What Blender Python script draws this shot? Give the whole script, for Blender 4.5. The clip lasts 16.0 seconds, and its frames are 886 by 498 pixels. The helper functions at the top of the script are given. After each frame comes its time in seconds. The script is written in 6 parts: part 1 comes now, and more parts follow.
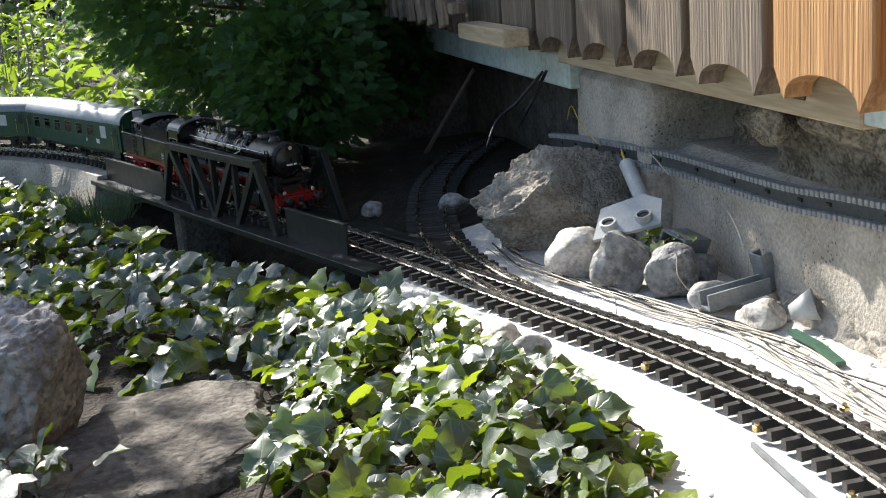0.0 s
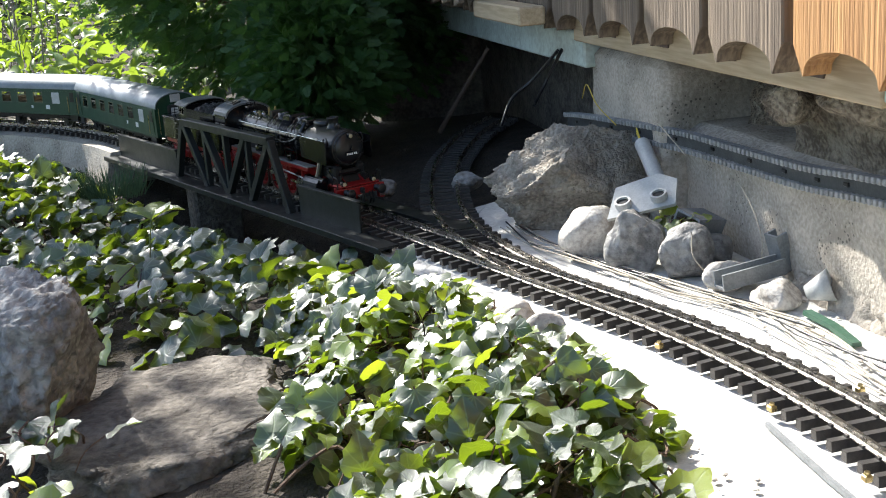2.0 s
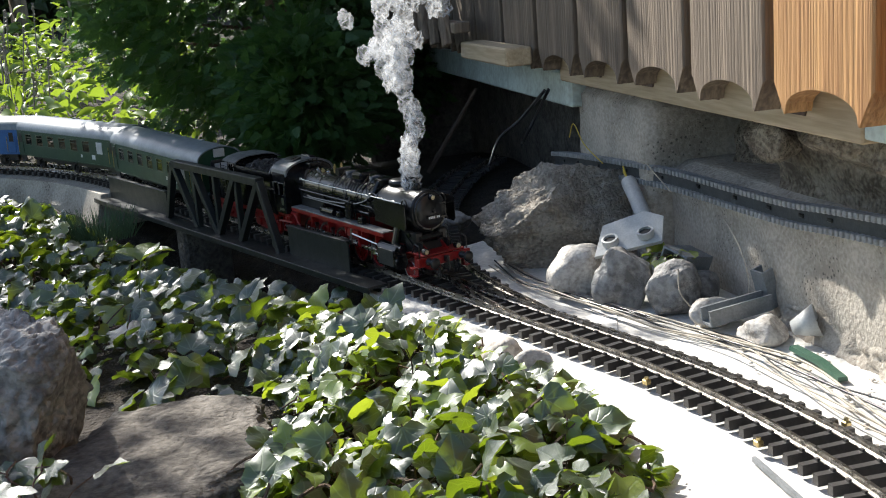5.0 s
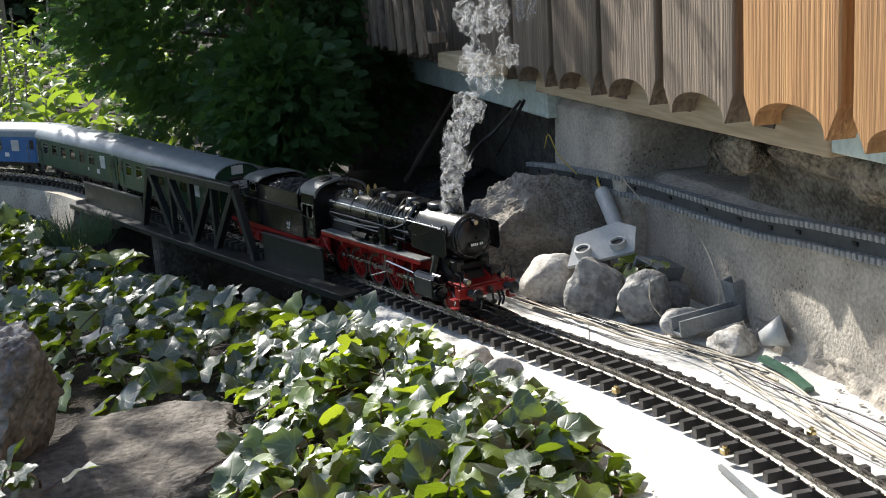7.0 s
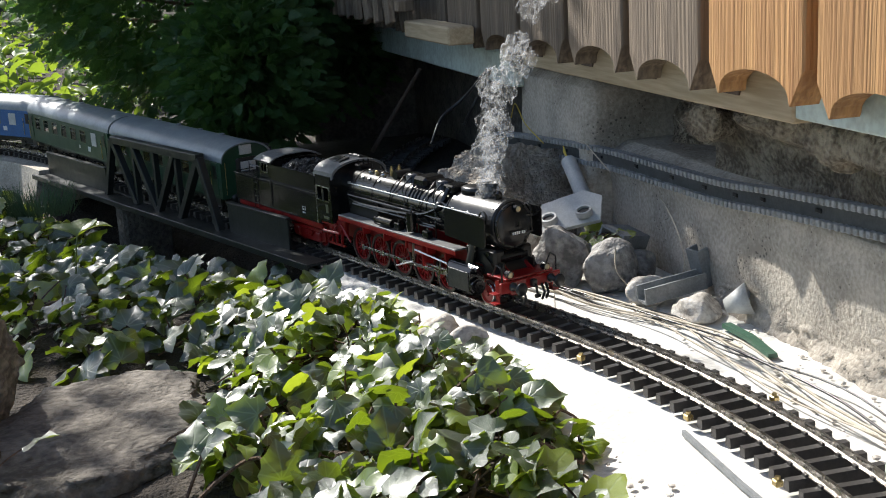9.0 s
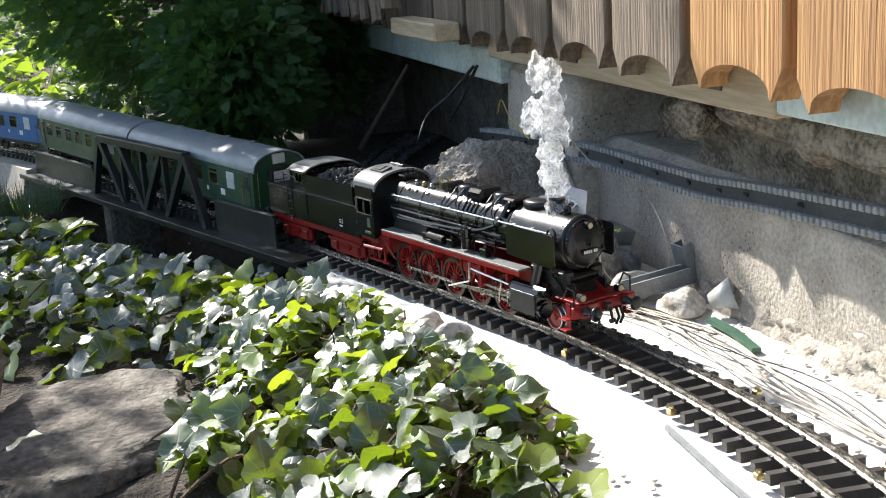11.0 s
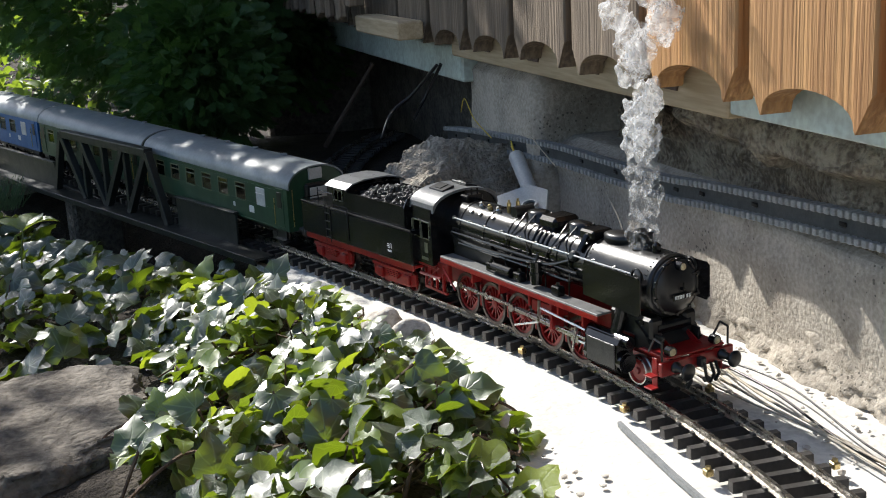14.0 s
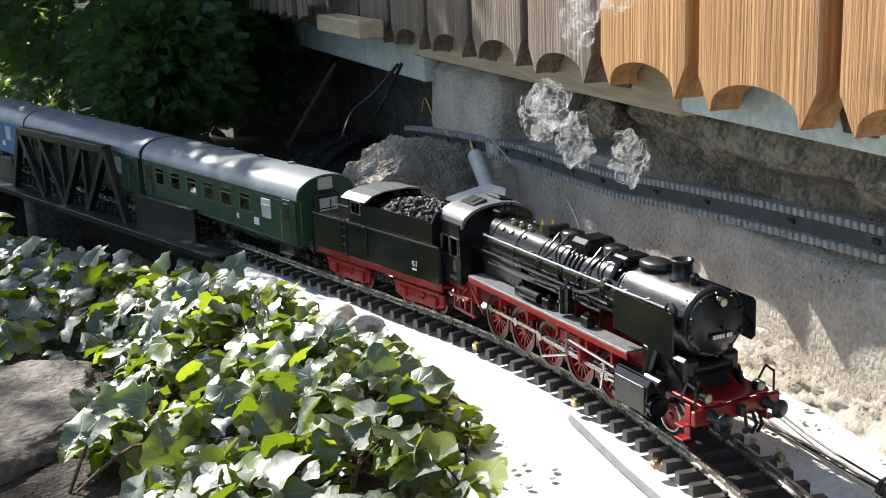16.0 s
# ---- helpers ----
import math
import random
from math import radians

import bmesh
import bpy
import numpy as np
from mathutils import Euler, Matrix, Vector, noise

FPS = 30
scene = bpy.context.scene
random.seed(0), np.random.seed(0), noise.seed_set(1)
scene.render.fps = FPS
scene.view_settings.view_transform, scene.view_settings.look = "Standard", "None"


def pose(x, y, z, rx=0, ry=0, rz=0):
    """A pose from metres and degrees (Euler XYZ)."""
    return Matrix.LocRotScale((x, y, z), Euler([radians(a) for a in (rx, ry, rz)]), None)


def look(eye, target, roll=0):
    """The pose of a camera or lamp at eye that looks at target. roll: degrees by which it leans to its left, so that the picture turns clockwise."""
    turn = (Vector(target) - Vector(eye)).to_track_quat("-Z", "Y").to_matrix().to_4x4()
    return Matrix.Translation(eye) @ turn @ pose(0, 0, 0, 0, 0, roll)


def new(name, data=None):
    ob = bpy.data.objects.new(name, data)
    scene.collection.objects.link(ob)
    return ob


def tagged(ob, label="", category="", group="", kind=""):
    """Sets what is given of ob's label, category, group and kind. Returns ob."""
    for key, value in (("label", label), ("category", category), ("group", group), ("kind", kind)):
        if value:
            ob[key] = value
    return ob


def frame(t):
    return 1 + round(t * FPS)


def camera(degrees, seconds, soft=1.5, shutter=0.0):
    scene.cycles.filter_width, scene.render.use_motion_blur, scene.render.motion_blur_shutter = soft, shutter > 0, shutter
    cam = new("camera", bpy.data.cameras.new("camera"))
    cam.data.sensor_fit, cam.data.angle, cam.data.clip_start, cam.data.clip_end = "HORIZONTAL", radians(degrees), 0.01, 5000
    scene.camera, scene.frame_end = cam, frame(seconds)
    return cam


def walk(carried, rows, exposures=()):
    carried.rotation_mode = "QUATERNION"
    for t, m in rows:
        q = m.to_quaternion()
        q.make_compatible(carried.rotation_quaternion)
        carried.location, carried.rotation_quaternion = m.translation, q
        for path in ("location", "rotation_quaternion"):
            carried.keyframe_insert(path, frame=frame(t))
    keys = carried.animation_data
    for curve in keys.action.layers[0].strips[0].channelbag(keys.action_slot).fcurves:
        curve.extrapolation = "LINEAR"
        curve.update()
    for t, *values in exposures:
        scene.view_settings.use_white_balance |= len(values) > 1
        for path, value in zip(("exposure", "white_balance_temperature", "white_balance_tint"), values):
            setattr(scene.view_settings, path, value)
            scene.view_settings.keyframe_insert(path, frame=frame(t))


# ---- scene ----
cam = camera(41.4, 16.0, 1.0)
METRES, EYE, TILT, LEAN, TURN = 0.114, 0.45, 0.0, 0.0, -12.2
ROWS = [
    (0.0, 0.0, 0.0, 0.0, -1.13, -14.32, 4.42),
    (0.5, -0.0147, -0.0166, 0.0034, -0.78, -14.34, 3.9),
    (1.0, -0.046, -0.0236, -0.0254, -0.04, -14.37, 3.94),
    (1.5, -0.0396, 0.0068, -0.071, 0.01, -15.02, 4.21),
    (2.0, -0.028, 0.0355, -0.0563, -0.46, -15.16, 4.05),
    (2.5, -0.0124, 0.0234, -0.0215, -0.97, -14.06, 3.91),
    (3.0, -0.0016, 0.0226, -0.0652, -0.68, -14.5, 4.04),
    (3.5, -0.0096, 0.0309, -0.0654, -0.56, -14.47, 4.33),
    (4.0, -0.0121, 0.0168, -0.0618, -0.62, -13.88, 4.37),
    (6.5, 0.0663, -0.0909, -0.0813, -1.62, -12.9, 3.92),
    (7.0, 0.0713, -0.1038, -0.0837, -1.82, -12.74, 3.57),
    (7.5, 0.0764, -0.1149, -0.114, -2.3, -13.12, 3.34),
    (8.0, 0.1064, -0.0735, -0.1319, -2.94, -14.03, 3.46),
    (8.5, 0.1143, -0.0581, -0.1539, -3.24, -14.11, 3.32),
    (11.0, 0.1914, -0.0868, -0.1512, -3.72, -14.32, 3.56),
    (11.5, 0.228, -0.0913, -0.1532, -4.0, -14.35, 3.59),
    (12.0, 0.2392, -0.108, -0.1635, -3.99, -14.36, 2.89),
    (12.5, 0.2782, -0.1008, -0.1582, -4.3, -14.42, 3.17),
    (13.0, 0.2947, -0.1053, -0.1588, -4.59, -14.37, 3.23),
    (13.5, 0.3006, -0.1293, -0.1612, -4.6, -14.42, 2.45),
    (14.0, 0.3165, -0.1277, -0.1637, -5.0, -14.45, 2.92),
    (14.5, 0.341, -0.1529, -0.1507, -5.24, -14.45, 2.82),
    (15.0, 0.3833, -0.1408, -0.1654, -5.5, -14.38, 2.52),
    (15.5, 0.3953, -0.1598, -0.1904, -5.66, -14.31, 1.78),
    (16.0, 0.4374, -0.1882, -0.2522, -6.41, -14.24, 2.25),
]
walk(cam, [(t, pose(0, 0, EYE, TILT, LEAN, TURN) @ pose(METRES * x, METRES * y, METRES * z, 90 + pitch, roll, yaw)) for t, x, y, z, yaw, pitch, roll in ROWS],
     exposures=[(0.0, 1.08), (1.0, 1.31), (2.5, 1.40), (3.5, 1.28), (4.2, 1.02), (7.0, 0.80), (8.5, 0.70), (11.2, 1.32), (12.5, 0.93), (13.5, 0.63), (14.5, 0.72), (15.2, 0.82), (16.0, 1.08)])

# ---- light ----
SUN_DIR = Vector((-0.290, 0.70, 0.655)).normalized()      # towards the sun
SUN_EL = math.asin(SUN_DIR.z)
world = bpy.data.worlds.new("sky")
scene.world = world
world.use_nodes = True
_n = world.node_tree
_sky = _n.nodes.new("ShaderNodeTexSky")
_sky.sky_type, _sky.sun_disc = "NISHITA", False
_sky.sun_elevation, _sky.sun_rotation = SUN_EL, math.atan2(SUN_DIR.x, SUN_DIR.y)
_n.links.new(_sky.outputs[0], _n.nodes["Background"].inputs[0])
_n.nodes["Background"].inputs[1].default_value = 0.112
sun = new("sun", bpy.data.lights.new("sun", "SUN"))
sun.data.energy, sun.data.angle, sun.data.color = 5.0, radians(0.53), (1.0, 0.97, 0.91)
sun.matrix_basis = look((SUN_DIR * 6)[:], (0, 0, 0))


# ---- materials ----
MATS = {}


def mat(name, c1, c2=None, rough=0.6, metal=0.0, scale=40.0, bump=0.15, fine=6.0, stretch=(1, 1, 1), spec=0.5, rvar=0.12, rand=0.0, depth=0.002, island=False, pits=0.0):
    """Two scales of noise mix two colours, a bump follows them, and the roughness varies a little."""
    if name in MATS:
        return MATS[name]
    c2 = c2 or tuple(v * 0.75 for v in c1)
    m = bpy.data.materials.new(name)
    m.use_nodes = True
    t = m.node_tree
    b = t.nodes["Principled BSDF"]
    co = t.nodes.new("ShaderNodeTexCoord")
    mp = t.nodes.new("ShaderNodeMapping")
    mp.inputs["Scale"].default_value = stretch
    t.links.new(co.outputs["Object"], mp.inputs[0])
    n1, n2 = t.nodes.new("ShaderNodeTexNoise"), t.nodes.new("ShaderNodeTexNoise")
    for n, s in ((n1, scale), (n2, scale * fine)):
        n.inputs["Scale"].default_value, n.inputs["Detail"].default_value = s, 5
        t.links.new(mp.outputs[0], n.inputs["Vector"])
    add = t.nodes.new("ShaderNodeMath")
    add.operation = "ADD"
    t.links.new(n1.outputs[0], add.inputs[0])
    t.links.new(n2.outputs[0], add.inputs[1])
    ramp = t.nodes.new("ShaderNodeMapRange")
    ramp.inputs[1].default_value, ramp.inputs[2].default_value = 0.80, 1.20
    t.links.new(add.outputs[0], ramp.inputs[0])
    mix = t.nodes.new("ShaderNodeMix")
    mix.data_type = "RGBA"
    mix.inputs[6].default_value, mix.inputs[7].default_value = (*c1, 1), (*c2, 1)
    t.links.new(ramp.outputs[0], mix.inputs[0])
    col = mix.outputs[2]
    if rand:
        hs = t.nodes.new("ShaderNodeHueSaturation")
        if island:
            src = t.nodes.new("ShaderNodeNewGeometry").outputs["Random Per Island"]
        else:
            src = t.nodes.new("ShaderNodeObjectInfo").outputs["Random"]
        mr = t.nodes.new("ShaderNodeMapRange")
        mr.inputs[3].default_value, mr.inputs[4].default_value = 1 - rand, 1 + rand
        t.links.new(src, mr.inputs[0])
        t.links.new(mr.outputs[0], hs.inputs["Value"])
        t.links.new(col, hs.inputs["Color"])
        col = hs.outputs[0]
    height = add.outputs[0]
    if pits:
        # small round blow holes, in patches
        vo = t.nodes.new("ShaderNodeTexVoronoi")
        vo.inputs["Scale"].default_value = pits
        t.links.new(mp.outputs[0], vo.inputs["Vector"])
        sel = t.nodes.new("ShaderNodeMapRange")
        sel.inputs[1].default_value, sel.inputs[2].default_value, sel.inputs[3].default_value, sel.inputs[4].default_value = 0.45, 0.70, 0.0, 0.30
        t.links.new(n1.outputs[0], sel.inputs[0])
        hole = t.nodes.new("ShaderNodeMath")
        hole.operation = "LESS_THAN"
        t.links.new(vo.outputs["Distance"], hole.inputs[0])
        t.links.new(sel.outputs[0], hole.inputs[1])
        dk = t.nodes.new("ShaderNodeMix")
        dk.data_type = "RGBA"
        dk.inputs[7].default_value = (*(v * 0.45 for v in c2), 1)
        t.links.new(hole.outputs[0], dk.inputs[0])
        t.links.new(col, dk.inputs[6])
        col = dk.outputs[2]
        hs2 = t.nodes.new("ShaderNodeMath")
        hs2.operation = "SUBTRACT"
        t.links.new(height, hs2.inputs[0])
        t.links.new(hole.outputs[0], hs2.inputs[1])
        height = hs2.outputs[0]
    t.links.new(col, b.inputs["Base Color"])
    rr = t.nodes.new("ShaderNodeMapRange")
    rr.inputs[3].default_value, rr.inputs[4].default_value = max(0.02, rough - rvar), min(1, rough + rvar)
    t.links.new(n1.outputs[0], rr.inputs[0])
    t.links.new(rr.outputs[0], b.inputs["Roughness"])
    b.inputs["Metallic"].default_value = metal
    b.inputs["Specular IOR Level"].default_value = spec
    if bump:
        bp = t.nodes.new("ShaderNodeBump")
        bp.inputs["Strength"].default_value, bp.inputs["Distance"].default_value = bump, depth
        t.links.new(height, bp.inputs["Height"])
        t.links.new(bp.outputs[0], b.inputs["Normal"])
    MATS[name] = m
    return m


def leaf_mat(name, c1, c2, glow, rough=0.35, share=0.35, gloss=0.5, veins=False):
    """A glossy leaf that lets light through; its colour varies from leaf to leaf."""
    m = bpy.data.materials.new(name)
    m.use_nodes = True
    t = m.node_tree
    b, out = t.nodes["Principled BSDF"], t.nodes["Material Output"]
    g = t.nodes.new("ShaderNodeNewGeometry")
    o = t.nodes.new("ShaderNodeObjectInfo")
    ad = t.nodes.new("ShaderNodeMath")
    ad.operation = "ADD"
    t.links.new(g.outputs["Random Per Island"], ad.inputs[0])
    t.links.new(o.outputs["Random"], ad.inputs[1])
    fr = t.nodes.new("ShaderNodeMath")
    fr.operation = "FRACT"
    t.links.new(ad.outputs[0], fr.inputs[0])
    mix = t.nodes.new("ShaderNodeMix")
    mix.data_type = "RGBA"
    mix.inputs[6].default_value, mix.inputs[7].default_value = (*c1, 1), (*c2, 1)
    pw = t.nodes.new("ShaderNodeMath")
    pw.operation = "POWER"
    pw.inputs[1].default_value = 2.2
    t.links.new(fr.outputs[0], pw.inputs[0])
    t.links.new(pw.outputs[0], mix.inputs[0])
    co = t.nodes.new("ShaderNodeTexCoord")
    n = t.nodes.new("ShaderNodeTexNoise")
    n.inputs["Scale"].default_value, n.inputs["Detail"].default_value = 120, 4
    t.links.new(co.outputs["Object"], n.inputs["Vector"])
    hs = t.nodes.new("ShaderNodeHueSaturation")
    mr = t.nodes.new("ShaderNodeMapRange")
    mr.inputs[3].default_value, mr.inputs[4].default_value = 0.65, 1.35
    t.links.new(n.outputs[0], mr.inputs[0])
    t.links.new(mr.outputs[0], hs.inputs["Value"])
    t.links.new(mix.outputs[2], hs.inputs["Color"])
    col, high = hs.outputs[0], n.outputs[0]
    if veins:
        # pale veins that fan out from the stalk
        uv = t.nodes.new("ShaderNodeUVMap")
        sep = t.nodes.new("ShaderNodeSeparateXYZ")
        t.links.new(uv.outputs[0], sep.inputs[0])

        def calc(op, a, c=None, e=None):
            k = t.nodes.new("ShaderNodeMath")
            k.operation = op
            for i, v in enumerate((a, c, e)):
                if v is None:
                    continue
                if isinstance(v, (int, float)):
                    k.inputs[i].default_value = v
                else:
                    t.links.new(v, k.inputs[i])
            return k.outputs[0]
        ax = calc("ABSOLUTE", sep.outputs[0])
        ay = calc("SUBTRACT", sep.outputs[1], 0.08)
        ang = calc("ARCTAN2", ax, ay)
        rad = calc("SQRT", calc("ADD", calc("MULTIPLY", ax, ax), calc("MULTIPLY", ay, ay)))
        near = calc("MULTIPLY", ang, rad)
        for a in (0.62, 1.25):
            near = calc("MINIMUM", near, calc("MULTIPLY", calc("ABSOLUTE", calc("SUBTRACT", ang, a)), rad))
        line_in = t.nodes.new("ShaderNodeMapRange")
        line_in.inputs[1].default_value, line_in.inputs[2].default_value, line_in.inputs[3].default_value, line_in.inputs[4].default_value = 0.008, 0.028, 1.0, 0.0
        t.links.new(near, line_in.inputs[0])
        vm = t.nodes.new("ShaderNodeMix")
        vm.data_type = "RGBA"
        vm.inputs[7].default_value = (0.16, 0.22, 0.10, 1)
        t.links.new(calc("MULTIPLY", line_in.outputs[0], 0.55), vm.inputs[0])
        t.links.new(col, vm.inputs[6])
        col = vm.outputs[2]
        high = calc("SUBTRACT", n.outputs[0], calc("MULTIPLY", line_in.outputs[0], 0.5))
    t.links.new(col, b.inputs["Base Color"])
    b.inputs["Roughness"].default_value = rough
    b.inputs["Specular IOR Level"].default_value = gloss
    if veins:
        # the waxy skin of an ivy leaf
        b.inputs["Coat Weight"].default_value, b.inputs["Coat Roughness"].default_value = 1.0, 0.36
    bp = t.nodes.new("ShaderNodeBump")
    bp.inputs["Strength"].default_value, bp.inputs["Distance"].default_value = 0.45, 0.0012
    t.links.new(high, bp.inputs["Height"])
    t.links.new(bp.outputs[0], b.inputs["Normal"])
    tr = t.nodes.new("ShaderNodeBsdfTranslucent")
    tr.inputs[0].default_value = (*glow, 1)
    ms = t.nodes.new("ShaderNodeMixShader")
    ms.inputs[0].default_value = share
    t.links.new(b.outputs[0], ms.inputs[1])
    t.links.new(tr.outputs[0], ms.inputs[2])
    t.links.new(ms.outputs[0], out.inputs[0])
    return m


CONCRETE = mat("pale_concrete", (0.72, 0.70, 0.65), (0.54, 0.52, 0.48), 0.9, scale=18, bump=0.5, fine=9, depth=0.003)
WALLC = mat("cast_concrete", (0.52, 0.465, 0.39), (0.32, 0.28, 0.23), 0.92, scale=14, bump=0.7, fine=14, depth=0.003, pits=150.0)
RUBBLE = mat("rubble_stone", (0.42, 0.36, 0.27), (0.14, 0.11, 0.08), 0.95, scale=30, bump=1.0, fine=6, depth=0.014)
SOIL = mat("dark_soil", (0.060, 0.045, 0.032), (0.028, 0.021, 0.015), 0.95, scale=30, bump=1.0, fine=6, depth=0.01)
STONE = mat("grey_boulder", (0.40, 0.38, 0.35), (0.15, 0.14, 0.13), 0.85, scale=17, bump=1.0, fine=6, depth=0.007, rand=0.08)
OUTCROP = mat("brown_conglomerate", (0.46, 0.41, 0.34), (0.23, 0.195, 0.155), 0.92, scale=30, bump=1.0, fine=6, depth=0.012)
SLABST = mat("weathered_slab", (0.20, 0.175, 0.145), (0.085, 0.073, 0.06), 0.9, scale=24, bump=1.0, fine=5, depth=0.006)
PALEST = mat("pale_cobble", (0.62, 0.58, 0.52), (0.34, 0.30, 0.26), 0.8, scale=40, bump=0.5, fine=5, depth=0.003, rand=0.12)
# Two board tones: weathered grey that also holds shade, orange that holds sunlight.
WOODG = mat("grey_weathered_shaded_wood", (0.27, 0.205, 0.145), (0.12, 0.09, 0.065), 0.85, scale=9, bump=0.9, fine=9, stretch=(2.6, 2.6, 0.07), depth=0.004, rand=0.16)
WOODO = mat("orange_sunlit_wood", (0.52, 0.29, 0.12), (0.30, 0.145, 0.055), 0.6, scale=9, bump=0.9, fine=9, stretch=(2.6, 2.6, 0.07), depth=0.004, rand=0.12)
WOODD = mat("dark_stained_wood", (0.13, 0.085, 0.06), (0.07, 0.045, 0.03), 0.75, scale=9, bump=0.6, fine=5, stretch=(6, 6, 0.35), rand=0.1)
WOODP = mat("pale_pine_wood", (0.55, 0.43, 0.28), (0.40, 0.30, 0.18), 0.75, scale=8, bump=0.4, fine=5, stretch=(6, 0.4, 6), rand=0.05)
MINT = mat("mint_painted_wood", (0.62, 0.70, 0.64), (0.45, 0.50, 0.45), 0.7, scale=20, bump=0.4)
PLASTIC_TIE = mat("brown_black_plastic", (0.048, 0.043, 0.040), (0.030, 0.027, 0.025), 0.45, scale=200, bump=0.1, rand=0.2)
RAIL = mat("nickel_rail_worn", (0.62, 0.59, 0.55), (0.40, 0.36, 0.31), 0.27, metal=1.0, scale=60, bump=0.1)
GIRDER = mat("grey_green_bridge_paint", (0.018, 0.021, 0.020), (0.011, 0.013, 0.012), 0.42, scale=50, bump=0.12, spec=0.35)
BLACK = mat("gloss_black_enamel", (0.005, 0.005, 0.0055), (0.008, 0.008, 0.009), 0.19, scale=60, bump=0.03, rvar=0.05)
BLACKM = mat("satin_black_enamel", (0.008, 0.008, 0.009), (0.013, 0.013, 0.013), 0.32, scale=60, bump=0.06)
RED = mat("signal_red_enamel", (0.30, 0.011, 0.010), (0.19, 0.007, 0.007), 0.33, scale=60, bump=0.05)
STEEL = mat("bright_steel", (0.62, 0.61, 0.59), (0.45, 0.44, 0.42), 0.28, metal=1.0, scale=80, bump=0.05)
COACHG = mat("bottle_green_paint", (0.022, 0.068, 0.036), (0.017, 0.052, 0.028), 0.38, scale=30, bump=0.05)
COACHB = mat("cobalt_blue_paint", (0.03, 0.13, 0.34), (0.025, 0.10, 0.27), 0.38, scale=30, bump=0.05)
ROOFG = mat("grey_roof_paint", (0.30, 0.31, 0.32), (0.24, 0.25, 0.26), 0.42, scale=30, bump=0.08)
WHITEP = mat("white_enamel", (0.75, 0.75, 0.72), (0.62, 0.62, 0.60), 0.5, scale=50, bump=0.05)
CREAM = mat("cream_interior", (0.62, 0.50, 0.30), (0.50, 0.40, 0.22), 0.6, scale=50, bump=0.05)
GREYP = mat("grey_plastic", (0.24, 0.25, 0.255), (0.17, 0.18, 0.185), 0.5, scale=60, bump=0.1)
PALEP = mat("pale_grey_plastic", (0.55, 0.55, 0.53), (0.45, 0.45, 0.43), 0.45, scale=60, bump=0.1)
COAL = mat("coal", (0.03, 0.03, 0.032), (0.012, 0.012, 0.012), 0.35, scale=200, bump=0.6)
BRASS = mat("brass", (0.62, 0.50, 0.26), (0.48, 0.37, 0.17), 0.3, metal=1.0, scale=80, bump=0.05)
WIRE = mat("beige_wire", (0.50, 0.44, 0.34), (0.36, 0.31, 0.24), 0.6, scale=60, bump=0.05)
YWIRE = mat("yellow_wire", (0.65, 0.48, 0.05), (0.5, 0.36, 0.03), 0.5, scale=60, bump=0.05)
GREENP = mat("green_plastic", (0.045, 0.11, 0.07), (0.03, 0.08, 0.05), 0.4, scale=60, bump=0.1)
BARK = mat("brown_bark", (0.17, 0.11, 0.07), (0.08, 0.05, 0.035), 0.9, scale=60, bump=0.8, stretch=(2, 2, 0.6))
IVY = leaf_mat("ivy_leaf", (0.010, 0.026, 0.011), (0.038, 0.072, 0.015), (0.34, 0.48, 0.02), 0.43, 0.24, 1.0, True)
IVYNEW = leaf_mat("young_ivy_leaf", (0.12, 0.19, 0.02), (0.18, 0.25, 0.03), (0.45, 0.55, 0.03), 0.40, 0.42, 0.8, True)
CONIFER = leaf_mat("conifer_spray", (0.040, 0.098, 0.032), (0.075, 0.155, 0.045), (0.13, 0.27, 0.045), 0.5, 0.32)
HERB = leaf_mat("sunlit_herb_leaf", (0.11, 0.19, 0.03), (0.17, 0.25, 0.05), (0.35, 0.48, 0.04), 0.45, 0.42)
GLASS = bpy.data.materials.new("window_glass")
GLASS.use_nodes = True
_b = GLASS.node_tree.nodes["Principled BSDF"]
_b.inputs["Roughness"].default_value, _b.inputs["Transmission Weight"].default_value, _b.inputs["IOR"].default_value = 0.03, 1.0, 1.2


# ---- mesh helpers ----
def obj(name, bm, material, parent=None, label="", smooth=False):
    me = bpy.data.meshes.new(name)
    bm.normal_update()
    bm.to_mesh(me)
    bm.free()
    if smooth:
        me.shade_smooth()
    me.materials.append(material)
    o = new(name, me)
    if parent:
        o.parent = parent
    if label:
        o["label"] = label
    return o


def part(name, bm, material, parent, label="", smooth=False):
    """One mesh part under a thing or under a part."""
    return obj(name, bm, material, parent, label, smooth)


def share(name, source, parent, m=None, label=""):
    """A further part on the same mesh."""
    o = new(name, source.data)
    o.parent = parent
    if m is not None:
        o.matrix_basis = m
    if label:
        o["label"] = label
    return o


def empty(name, m=None):
    o = new(name)
    o.empty_display_size = 0.02
    if m is not None:
        o.matrix_basis = m
    return o


def box(bm, c, s, bevel=0.0, rot=None):
    """A box with centre c and sizes s, its edges bevelled, added to bm."""
    b = bmesh.new()
    bmesh.ops.create_cube(b, size=1.0)
    bmesh.ops.scale(b, vec=s, verts=b.verts)
    if bevel:
        bmesh.ops.bevel(b, geom=b.edges[:], offset=bevel, segments=1, affect="EDGES")
    m = Matrix.Translation(c) @ (rot.to_4x4() if rot else Matrix())
    bmesh.ops.transform(b, matrix=m, verts=b.verts)
    join(bm, b)


def join(bm, b):
    me = bpy.data.meshes.new("t")
    b.to_mesh(me)
    b.free()
    bm.from_mesh(me)
    bpy.data.meshes.remove(me)


